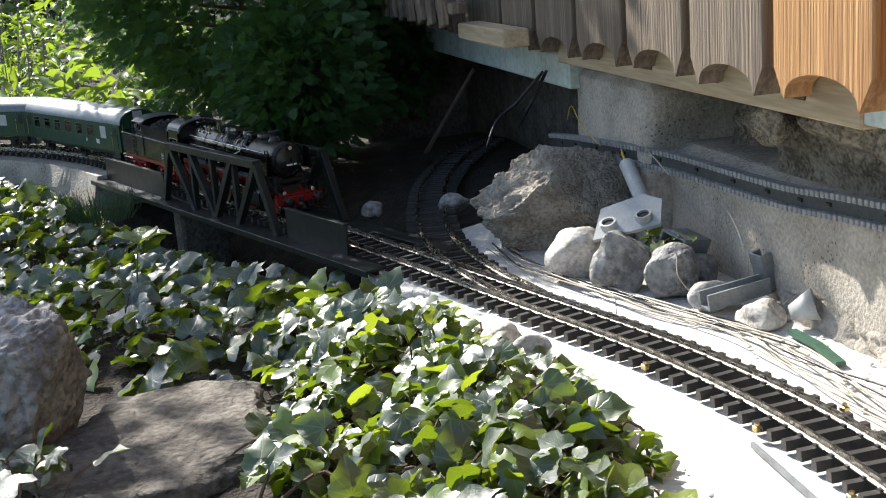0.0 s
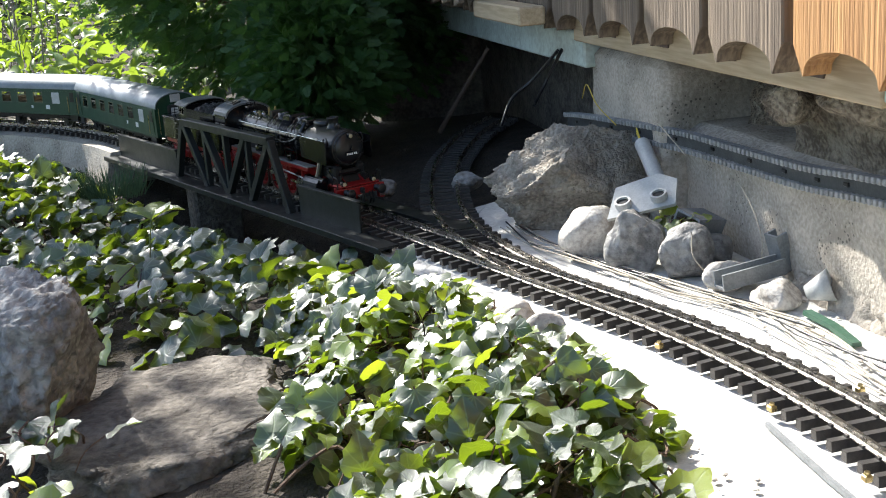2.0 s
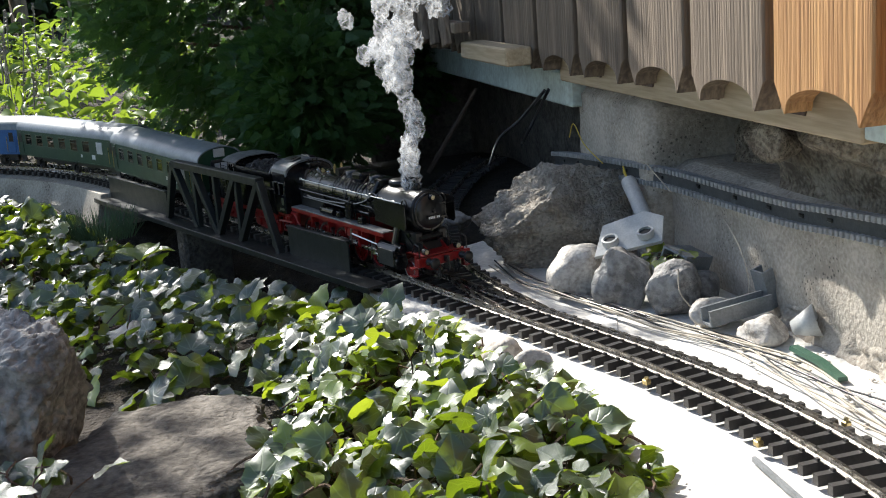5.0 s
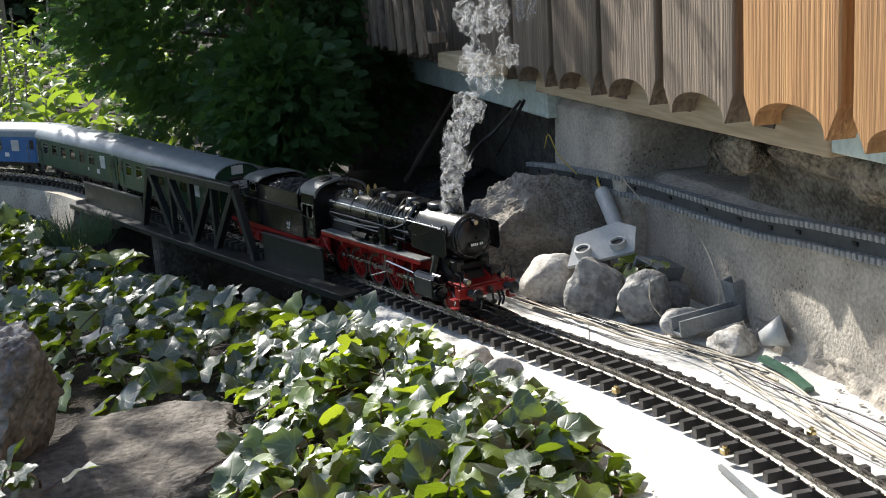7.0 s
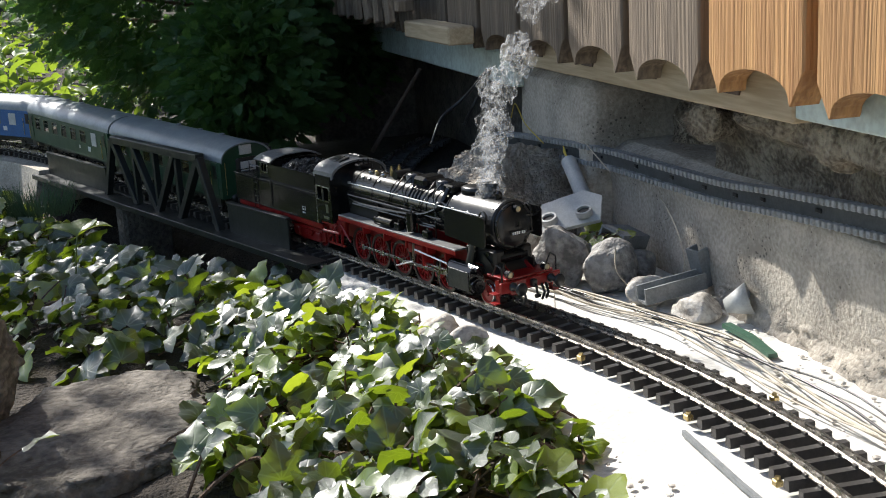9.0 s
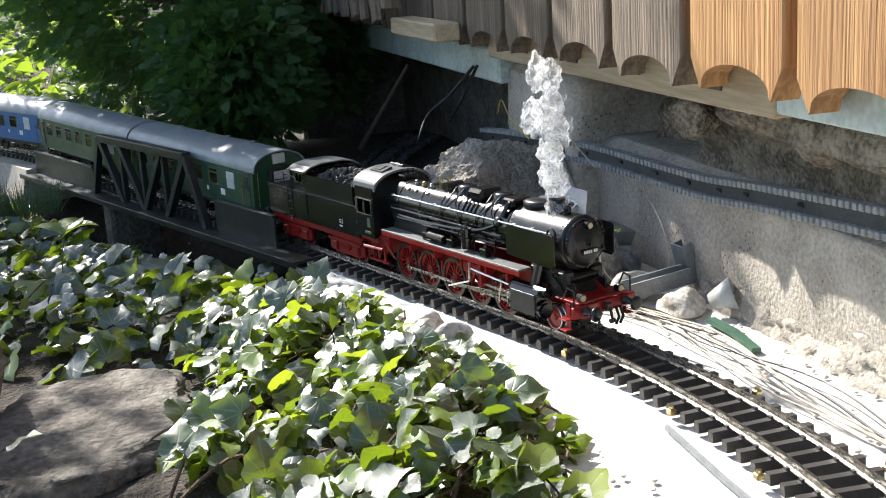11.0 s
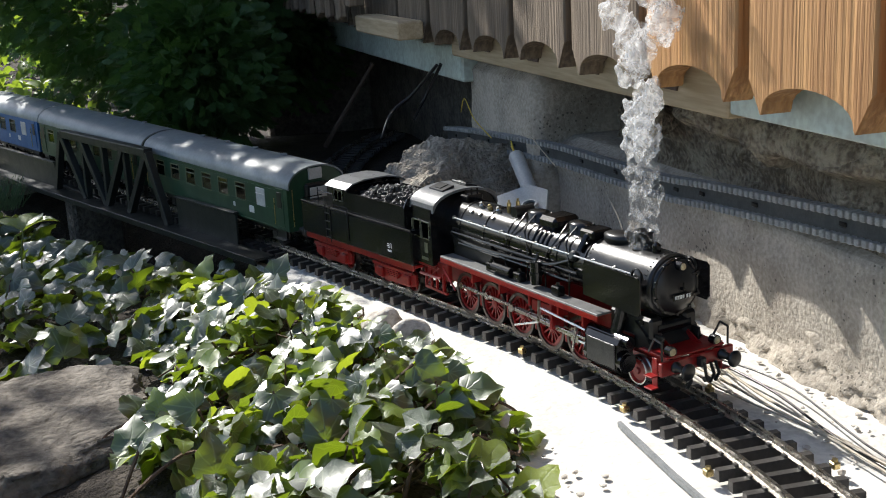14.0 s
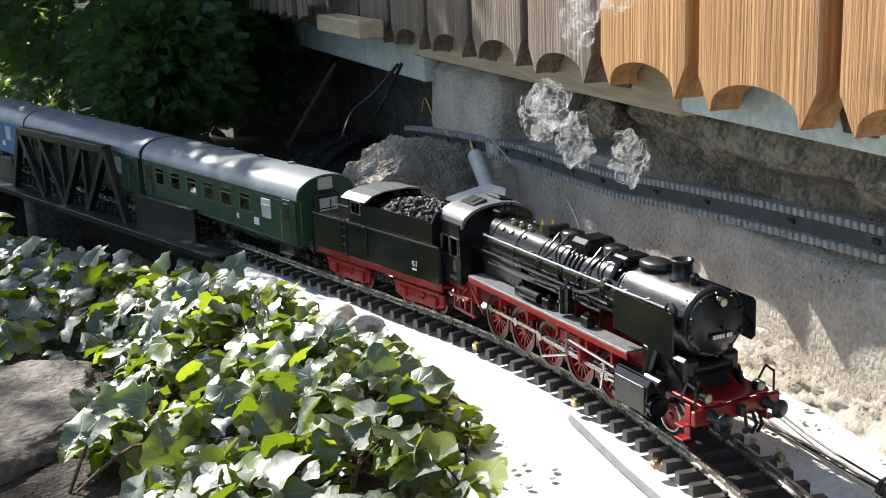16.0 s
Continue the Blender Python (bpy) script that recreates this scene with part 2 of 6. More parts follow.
def tube(bm, a, b, r, n=10, r2=None, caps=True):
    """A round bar from a to b."""
    a, b = Vector(a), Vector(b)
    d = b - a
    t = bmesh.new()
    bmesh.ops.create_cone(t, cap_ends=caps, segments=n, radius1=r, radius2=r if r2 is None else r2, depth=d.length)
    q = Vector((0, 0, 1)).rotation_difference(d.normalized()) if d.length > 0 else None
    bmesh.ops.transform(t, matrix=Matrix.Translation((a + b) / 2) @ q.to_matrix().to_4x4(), verts=t.verts)
    join(bm, t)


def prism(bm, pts, lo, hi, axis="y"):
    """A polygon of (u, v) points pushed from lo to hi along an axis."""
    def at(u, v, w):
        return {"y": (u, w, v), "x": (w, u, v), "z": (u, v, w)}[axis]
    A = [bm.verts.new(at(u, v, lo)) for u, v in pts]
    B = [bm.verts.new(at(u, v, hi)) for u, v in pts]
    n = len(pts)
    fs = [bm.faces.new(A), bm.faces.new(B[::-1])]
    for i in range(n):
        fs.append(bm.faces.new((A[i], B[i], B[(i + 1) % n], A[(i + 1) % n])))
    bmesh.ops.recalc_face_normals(bm, faces=fs)


def lathe(bm, prof, n=24, m=None):
    """Turns (r, h) pairs round z, then places them by m."""
    rings = []
    b = bmesh.new()
    for r, h in prof:
        rings.append([b.verts.new((r * math.cos(2 * math.pi * i / n), r * math.sin(2 * math.pi * i / n), h)) for i in range(n)])
    for p, q in zip(rings, rings[1:]):
        for i in range(n):
            b.faces.new((p[i], p[(i + 1) % n], q[(i + 1) % n], q[i]))
    if prof[0] != prof[-1]:
        b.faces.new(rings[0][::-1])
        b.faces.new(rings[-1])
    bmesh.ops.remove_doubles(b, verts=b.verts, dist=1e-6)
    bmesh.ops.recalc_face_normals(b, faces=b.faces)
    if m is not None:
        bmesh.ops.transform(b, matrix=m, verts=b.verts)
    join(bm, b)


def sweep(bm, prof, pts, ups=None, closed=True):
    """A profile of (side, height) points carried along pts."""
    rings = []
    for i, p in enumerate(pts):
        p = Vector(p)
        d = (Vector(pts[min(i + 1, len(pts) - 1)]) - Vector(pts[max(i - 1, 0)])).normalized()
        side = d.cross(Vector((0, 0, 1)))
        side = side.normalized() if side.length > 1e-4 else Vector((1, 0, 0))
        up = side.cross(d)
        rings.append([bm.verts.new(p + side * u + up * v) for u, v in prof])
    n = len(prof)
    for a, b in zip(rings, rings[1:]):
        for i in range(n if closed else n - 1):
            bm.faces.new((a[i], b[i], b[(i + 1) % n], a[(i + 1) % n]))
    if closed:
        bm.faces.new(rings[0][::-1])
        bm.faces.new(rings[-1])


def ring(r, n=6):
    return [(r * math.cos(2 * math.pi * i / n), r * math.sin(2 * math.pi * i / n)) for i in range(n)]


def smooth_line(pts, n=8):
    """Points along a soft curve through pts."""
    out = []
    P = [Vector(p) for p in pts]
    P = [2 * P[0] - P[1]] + P + [2 * P[-1] - P[-2]]
    for i in range(1, len(P) - 2):
        for k in range(n):
            t = k / n
            a, b, c, d = P[i - 1:i + 3]
            out.append(0.5 * ((2 * b) + (c - a) * t + (2 * a - 5 * b + 4 * c - d) * t * t + (3 * b - a - 3 * c + d) * t ** 3))
    out.append(P[-2])
    return out


def rock(name, size, seed, material, where, rot=0.0, rough=0.28, cuts=7, fine=0.03, sub=4, near=0.62, flat=None):
    """A stone: a ball cut flat by random planes, then roughened at two scales."""
    rng = random.Random(seed)
    b = bmesh.new()
    bmesh.ops.create_icosphere(b, subdivisions=sub, radius=1.0)
    planes = []
    for _ in range(cuts):
        v = Vector((rng.gauss(0, 1), rng.gauss(0, 1), rng.gauss(0, 0.8))).normalized()
        planes.append((v, rng.uniform(near, 0.88)))
    if flat:
        planes.append((Vector((0.05, -0.08, 1)).normalized(), flat))
    off = Vector((seed * 3.1, seed * 1.7, seed * 0.9))
    for v in b.verts:
        p = v.co.copy()
        for nrm, d in planes:
            h = p.dot(nrm) - d
            if h > 0:
                p -= nrm * h * 0.97
        p *= 1 + rough * noise.noise(p * 1.3 + off) + fine * noise.noise(p * 6 + off) + fine * 0.6 * noise.noise(p * 15 + off) + fine * 0.35 * noise.noise(p * 34 + off)
        v.co = Vector((p.x * size[0], p.y * size[1], p.z * size[2]))
    o = obj(name, b, material, smooth=True)
    o.matrix_basis = pose(*where, 0, 0, rot)
    return o

# ---- the line of the track ----
P0, HEAD = Vector((0.277, 1.738)), -68.0
RAIL_TOP, RISE = 0.020, 0.02


def heading(s):
    """The line's heading in degrees at s: a curve, the straight of the bridge, a straight, a curve."""
    if s < -1.09:
        return -68.0 + math.degrees((-1.09 - s) / 1.0)
    if s < -0.08:
        return -68.0
    if s < 0.08:
        return -68.0 - 3.5 * (s + 0.08) / 0.16
    if s < 0.56:
        return -71.5
    return -71.5 - math.degrees((s - 0.56) / 1.35)


def trace():
    step, ahead, behind = 0.01, [P0.copy()], [P0.copy()]
    for k in range(260):
        a = radians(heading((k + 0.5) * step))
        ahead.append(ahead[-1] + Vector((math.cos(a), math.sin(a))) * step)
    for k in range(420):
        a = radians(heading(-(k + 0.5) * step))
        behind.append(behind[-1] - Vector((math.cos(a), math.sin(a))) * step)
    return behind[::-1] + ahead[1:]


TRACE = trace()


def line(s):
    """Place (x, y) and heading in degrees at s metres along the main line."""
    k = min(max((s + 4.2) / 0.01, 0), len(TRACE) - 2)
    i = int(k)
    return TRACE[i].lerp(TRACE[i + 1], k - i), heading(s)


def grade(s):
    """How far the line has climbed at s."""
    return RISE * max(0.0, -s)


def beside(s, off, z=0.0):
    """A point off metres to the left of the line as the train runs."""
    p, h = line(s)
    return Vector((p.x - math.sin(radians(h)) * off, p.y + math.cos(radians(h)) * off, z))


# ---- ground ----
def ground_height(x, y):
    d = abs((x - P0.x) * math.sin(radians(HEAD)) - (y - P0.y) * math.cos(radians(HEAD)))
    along = (x - P0.x) * math.cos(radians(HEAD)) + (y - P0.y) * math.sin(radians(HEAD))
    dip = math.exp(-(d / 0.28) ** 2) * math.exp(-((along + 0.52) / 0.42) ** 2)
    z = -0.030 - 0.13 * dip + 0.012 * noise.noise(Vector((x * 5, y * 5, 0))) + 0.05 * noise.noise(Vector((x * 0.9, y * 0.9, 3)))
    far = max(0.0, math.hypot(x, y - 1.5) - 2.6)
    return z + min(0.35, far * 0.10)


def build_ground():
    bm = bmesh.new()
    xs = [-400, -60, -12, -6, -4] + [-3 + 0.06 * i for i in range(101)] + [4, 6, 12, 60, 400]
    ys = [-400, -60, -12, -5, -3] + [-1.5 + 0.06 * i for i in range(121)] + [7, 9, 14, 60, 400]
    grid = [[bm.verts.new((x, y, ground_height(x, y))) for x in xs] for y in ys]
    for j in range(len(ys) - 1):
        for i in range(len(xs) - 1):
            bm.faces.new((grid[j][i], grid[j][i + 1], grid[j + 1][i + 1], grid[j + 1][i]))
    tagged(obj("ground", bm, SOIL, smooth=True), "dark brown garden soil", "ground", kind="structure")


build_ground()
BED = [(0.24, 1.66), (0.27, 1.50), (0.335, 1.30), (0.37, 1.12), (0.375, 0.98), (0.35, 0.86), (0.31, 0.74), (0.30, 0.30), (0.32, -0.6), (0.72, -0.6), (0.72, 1.92), (0.58, 1.94), (0.46, 1.86), (0.36, 1.80), (0.27, 1.74)]


def build_bed():
    bm = bmesh.new()
    prism(bm, BED, -0.10, 0.0, "z")
    bmesh.ops.triangulate(bm, faces=bm.faces)
    bmesh.ops.subdivide_edges(bm, edges=[e for e in bm.edges if e.calc_length() > 0.03], cuts=5)
    for v in bm.verts:
        v.co.z += 0.004 * noise.noise(v.co * 9) * (1 if v.co.z > -0.05 else 0) - 0.002
        v.co.x += 0.012 * noise.noise(v.co * 14 + Vector((5, 0, 0))) if v.co.x < 0.45 else 0
    tagged(obj("pavement", bm, CONCRETE), "sun-bleached rough concrete bed under the track", "pavement", kind="structure")


build_bed()

# ---- the shed wall ----
WALL_X = 0.69


def build_wall():
    bm = bmesh.new()
    xs = WALL_X
    prism(bm, [(xs, -0.1), (xs - 0.008, 0.14), (xs + 0.02, 0.155), (xs + 0.25, 0.155), (xs + 0.25, -0.1)], -0.6, 1.62, "y")
    bmesh.ops.subdivide_edges(bm, edges=bm.edges, cuts=24, use_grid_fill=True)
    for v in bm.verts:
        v.co.x += 0.006 * noise.noise(v.co * 12) + 0.003 * noise.noise(v.co * 40)
    tagged(obj("wall_base", bm, WALLC, smooth=True), "pitted grey cast concrete foundation wall", "wall", kind="structure")
    bm = bmesh.new()
    prism(bm, [(xs + 0.0, 0.14), (xs + 0.0, 0.215), (xs + 0.0, 0.29), (xs + 0.25, 0.29), (xs + 0.25, 0.14)], -0.6, 1.50, "y")
    bmesh.ops.subdivide_edges(bm, edges=bm.edges, cuts=30, use_grid_fill=True)
    for v in bm.verts:
        if v.co.x < xs + 0.1:
            v.co.x += 0.012 + 0.030 * noise.noise(v.co * 9) + 0.014 * noise.noise(v.co * 30) + 0.10 * math.exp(-((v.co.y - 1.42) / 0.09) ** 4) - (0.045 * min(1.0, max(0.0, (v.co.z - 0.205) / 0.02)) if v.co.y < 1.15 else 0.0)
    tagged(obj("wall_rubble", bm, RUBBLE, smooth=True), "crumbling rubble stone and mortar above the foundation", "wall", kind="structure")


build_wall()


def build_footing():
    """A coarse skirt of thrown mortar along the wall's foot."""
    bm = bmesh.new()
    ys = [-0.6 + 0.006 * i for i in range(309)]
    rows = []
    for y in ys:
        top = 0.052 + 0.024 * noise.noise(Vector((y * 7, 2, 0))) + 0.010 * noise.noise(Vector((y * 25, 5, 0)))
        foot = 0.017 + 0.010 * noise.noise(Vector((y * 9, 7, 0)))
        row = []
        for k in range(13):
            u = k / 12
            bulge = (1 - u) ** 1.5
            lump = noise.noise(Vector((y * 45, u * 5, 1))) * 0.009 + noise.noise(Vector((y * 110, u * 11, 3))) * 0.007
            row.append(bm.verts.new((WALL_X - 0.001 - foot * bulge + lump * (1 - 0.6 * u), y, -0.006 + top * u + lump * 0.4)))
        row.append(bm.verts.new((WALL_X + 0.03, y, -0.006 + top)))
        row.append(bm.verts.new((WALL_X + 0.03, y, -0.02)))
        rows.append(row)
    for a, b in zip(rows, rows[1:]):
        for k in range(len(a)):
            bm.faces.new((a[k], b[k], b[(k + 1) % len(a)], a[(k + 1) % len(a)]))
    bm.faces.new(rows[0])
    bm.faces.new(rows[-1][::-1])
    bmesh.ops.recalc_face_normals(bm, faces=bm.faces)
    tagged(obj("wall_footing", bm, WALLC, smooth=True), "coarse pale mortar skirt along the wall's foot", "wall", kind="structure")


build_footing()


# ---- board cladding ----
BOARD_X, PITCH = 0.58, 0.193


def board_mesh(w, z0, z1, t, arch, rng):
    """An upright board whose foot is cut to a concave arch between two points."""
    bm = bmesh.new()
    pts = [(-w / 2, z1), (-w / 2, z0 + arch * 1.35), (-w / 2 + 0.021, z0)]
    for i in range(15):
        a = math.pi * i / 14
        r = w / 2 - 0.023
        pts.append((-r * math.cos(a), z0 + 0.003 + arch * math.sin(a) ** 0.85))
    pts += [(w / 2 - 0.021, z0), (w / 2, z0 + arch * 1.35), (w / 2, z1)]
    prism(bm, pts, 0, t, "x")
    bmesh.ops.bevel(bm, geom=[e for e in bm.edges if abs((e.verts[0].co - e.verts[1].co).z) > 0.2], offset=0.0025, segments=1, affect="EDGES")
    return bm


def build_boards():
    rng = random.Random(4)
    siding = tagged(empty("siding"), "upright weathered wooden boards with scalloped lower ends", "cladding", kind="structure")
    back = bmesh.new()
    box(back, (BOARD_X + 0.072, 1.2, 1.0), (0.02, 4.4, 1.36))
    tagged(obj("wall_shed", back, WOODD), "dark timber wall behind the upright boards", "wall", kind="structure")
    y = 0.792 - 9 * PITCH
    while y < 3.3:
        k = round((y - 0.792) / PITCH)
        w = PITCH - 0.020
        # near boards get the sunlit tone, those farther back the shaded one
        m = WOODO if k <= 1 else WOODG
        o = obj("board", board_mesh(w, 0.280, 1.6, 0.030, 0.025, rng), m, siding)
        o.location = (BOARD_X + rng.uniform(-0.001, 0.002), y + rng.uniform(-0.002, 0.002), rng.uniform(-0.003, 0.003))
        b = bmesh.new()
        h = 0.030
        prism(b, [(-h, 1.6), (-h, 0.304), (-0.018, 0.276), (0.018, 0.276), (h, 0.304), (h, 1.6)], 0, 0.022, "x")
        o = obj("cover_strip", b, WOODD, siding)
        o.location = (BOARD_X + 0.031, y + PITCH / 2, 0)
        y += PITCH
    bm = bmesh.new()
    box(bm, (0.627, 1.40, 0.290), (0.028, 0.87, 0.064), 0.002)
    tagged(obj("beam", bm, WOODP), "pale pine batten under the cladding", "beam", kind="structure")
    bm = bmesh.new()
    box(bm, (0.630, 0.18, 0.294), (0.030, 1.57, 0.062), 0.002)
    tagged(obj("beam", bm, MINT), "mint painted sill beam under the cladding", "beam", kind="structure")
    bm = bmesh.new()
    box(bm, (0.645, 2.42, 0.240), (0.03, 1.17, 0.056), 0.003)
    tagged(obj("beam", bm, MINT), "pale painted sill plank in the shade", "beam", kind="structure")
    bm = bmesh.new()
    box(bm, (0.738, 1.71, 0.08), (0.18, 0.30, 0.33), 0.012)
    bmesh.ops.subdivide_edges(bm, edges=bm.edges, cuts=6, use_grid_fill=True)
    for v in bm.verts:
        v.co += Vector((0.006 * noise.noise(v.co * 15), 0.006 * noise.noise(v.co * 15 + Vector((9, 0, 0))), 0))
    tagged(obj("pier", bm, WALLC, smooth=True), "rough grey concrete corner pier under the shed", "pier", kind="structure")
    bm = bmesh.new()
    box(bm, (0.80, 2.6, 0.1), (0.06, 1.7, 0.5), 0.01)
    box(bm, (0.66, 3.12, 0.15), (0.34, 0.06, 0.6), 0.01)
    tagged(obj("wall_back", bm, SLABST), "dark earth wall under the shed floor", "wall", kind="structure")


build_boards()
# An added slab, out of view, that keeps the hollow below it dark.
_bm = bmesh.new()
box(_bm, (0.90, 1.3, 0.305), (0.46, 4.0, 0.03))
tagged(obj("shed_floor", _bm, WOODD), "unseen dark slab added to keep skylight out from under the shed", "floor", kind="structure")


# ---- track ----
RAIL_PROF = [(-0.0035, 0), (0.0035, 0), (0.0035, 0.0012), (0.0008, 0.0022), (0.0008, 0.0055), (0.0016, 0.0065), (0.0016, 0.0085), (-0.0016, 0.0085), (-0.0016, 0.0065), (-0.0008, 0.0055), (-0.0008, 0.0022), (-0.0035, 0.0012)]
BRANCH = smooth_line([(0.405, 1.37, 0), (0.380, 1.52, 0), (0.370, 1.68, 0), (0.388, 1.86, 0), (0.449, 2.128, 0), (0.516, 2.317, 0), (0.60, 2.50, 0), (0.70, 2.66, 0)], 10)


def tie_mesh():
    bm = bmesh.new()
    w, h = 0.0090, 0.0095
    prism(bm, [(-w / 2, 0), (w / 2, 0), (w / 2 - 0.001, h), (-w / 2 + 0.001, h)], -0.0435, 0.0435, "y")
    for s in (-1, 1):
        for q in (-1, 1):
            box(bm, (0, s * 0.0225 + q * 0.0042, h + 0.0012), (0.0045, 0.003, 0.0026))
    return bm


def build_track():
    track = tagged(empty("track"), "model railway track with dark plastic sleepers on concrete", "track", kind="structure")
    for off in (-0.0225, 0.0225):
        bm = bmesh.new()
        sweep(bm, RAIL_PROF, [beside(-3.0 + 0.04 * i, off, RAIL_TOP - 0.0085 + grade(-3.0 + 0.04 * i)) for i in range(122)])
        bmesh.ops.recalc_face_normals(bm, faces=bm.faces)
        part("rail", bm, RAIL, track)
    first = None
    s = -3.0
    rng = random.Random(2)
    while s < 1.8:
        p, h = line(s)
        m = pose(p.x, p.y, 0.0018 + grade(s), 0, 0, h + rng.uniform(-1, 1))
        if first is None:
            first = part("sleeper", tie_mesh(), PLASTIC_TIE, track)
            first.matrix_basis = m
        else:
            share("sleeper", first, track, m)
        s += 0.0238
    branch = tagged(empty("branch_track"), "branch track curving away under the bush", "track", kind="structure")
    for off in (-0.0225, 0.0225):
        bm = bmesh.new()
        pts = []
        for i, p in enumerate(BRANCH):
            d = (BRANCH[min(i + 1, len(BRANCH) - 1)] - BRANCH[max(i - 1, 0)]).normalized()
            pts.append(p + Vector((-d.y, d.x, 0)) * off + Vector((0, 0, RAIL_TOP - 0.0088)))
        sweep(bm, RAIL_PROF, pts)
        bmesh.ops.recalc_face_normals(bm, faces=bm.faces)
        part("rail", bm, RAIL, branch)
    acc = 0.0
    for a, b in zip(BRANCH, BRANCH[1:]):
        acc += (b - a).length
        if acc > 0.0238:
            acc -= 0.0238
            if b.y > 1.52:
                share("sleeper", first, branch, pose(b.x, b.y, 0.0014, 0, 0, math.degrees(math.atan2((b - a).y, (b - a).x))))


build_track()


# ---- bridge ----
BR0, BR1 = -1.08, 0.10       # along the line
TR0, TR1 = -0.695, -0.215      # the truss


def build_bridge():
    p, h = line(0)[0], HEAD
    bridge = tagged(empty("railway_bridge", pose(p.x, p.y, 0, 0, 0, h)), "dark grey-green steel truss model bridge over a hollow", "bridge")
    bm = bmesh.new()
    box(bm, (BR0 / 2, 0, -0.0015), (-BR0, 0.100, 0.005), 0.001)
    part("deck", bm, GIRDER, bridge).matrix_basis = pose(0, 0, 0, 0, math.degrees(math.atan(RISE)), 0)
    W = 0.062
    for side in (-1, 1):
        bm = bmesh.new()
        box(bm, ((BR0 + BR1) / 2, side * (W + 0.008), 0.010), (BR1 - BR0, 0.034, 0.004), 0.0008)
        box(bm, ((BR0 + BR1) / 2, side * (W + 0.024), 0.007), (BR1 - BR0, 0.003, 0.010), 0.0006)
        box(bm, ((BR0 + BR1) / 2, side * (W - 0.003), 0.002), (BR1 - BR0 - 0.03, 0.005, 0.016), 0.0008)
        part("girder", bm, GIRDER, bridge)
        for a, b in ((BR0 + 0.03, TR0 - 0.02), (TR1 + 0.02, BR1 - 0.10))[:2 if side < 0 else 1]:
            bm = bmesh.new()
            box(bm, ((a + b) / 2, side * (W - 0.006), 0.035), (b - a, 0.004, 0.048), 0.0008)
            box(bm, ((a + b) / 2, side * (W - 0.006), 0.0605), (b - a, 0.009, 0.003), 0.0006)
            part("side_plate", bm, GIRDER, bridge)
        top = 0.126
        in0, in1 = TR0 + 0.055, TR1 - 0.055
        bm = bmesh.new()
        box(bm, ((in0 + in1) / 2, side * W, top), (in1 - in0, 0.016, 0.014), 0.001)
        part("top_chord", bm, GIRDER, bridge)
        n = 4
        st = (in1 - in0) / n
        for i in range(n + 1):
            x = in0 + i * st
            if 0 < i < n:
                bm = bmesh.new()
                box(bm, (x, side * W, top / 2), (0.010, 0.010, top - 0.01), 0.0008)
                part("upright", bm, GIRDER, bridge)
        ends = [(in0, TR0), (in1, TR1)] + [(in0 + i * st, in0 + (i + 1) * st) for i in range(n // 2)] + [(in1 - i * st, in1 - (i + 1) * st) for i in range(n // 2)]
        for xt, xb in ends:
            d = Vector((xb - xt, 0, 0.01 - top))
            bm = bmesh.new()
            q = Vector((0, 0, 1)).rotation_difference(d.normalized()).to_matrix()
            box(bm, ((xt + xb) / 2, side * (W + 0.002), (top + 0.01) / 2), (0.013, 0.012, d.length), 0.0008, q)
            part("brace", bm, GIRDER, bridge)
    # piers under the deck
    for x in (TR0 + 0.005,):
        bm = bmesh.new()
        box(bm, (x, 0, -0.125), (0.045, 0.10, 0.232), 0.006)
        part("pier", bm, SLABST, bridge, "rough dark stone pier")


build_bridge()


def build_embankment():
    bm = bmesh.new()
    pts = [beside(-1.06 - 0.06 * i, 0, grade(-1.06 - 0.06 * i) - 0.0005) for i in range(32)][::-1]
    sweep(bm, [(-0.10, -0.14), (0.10, -0.14), (0.078, 0.0), (-0.078, 0.0)], pts)
    bmesh.ops.recalc_face_normals(bm, faces=bm.faces)
    bmesh.ops.subdivide_edges(bm, edges=bm.edges, cuts=2, use_grid_fill=True)
    for v in bm.verts:
        if v.co.z < 0.01:
            v.co += Vector((1, 1, 0)) * 0.02 * noise.noise(v.co * 9)
    tagged(obj("embankment", bm, WALLC), "pale concrete embankment carrying the track beyond the bridge", "embankment", kind="structure")


build_embankment()

# ---- the train: x forward, y to its left, z from the rail's top ----
ALONG = pose(0, 0, 0, 0, 90, 0)          # turns z to x
ACROSS = pose(0, 0, 0, 90, 0, 0)         # turns z to -y


def two(o, material):
    """A second material for the faces that o's builder marked with index 1."""
    o.data.materials.append(material)
    return o


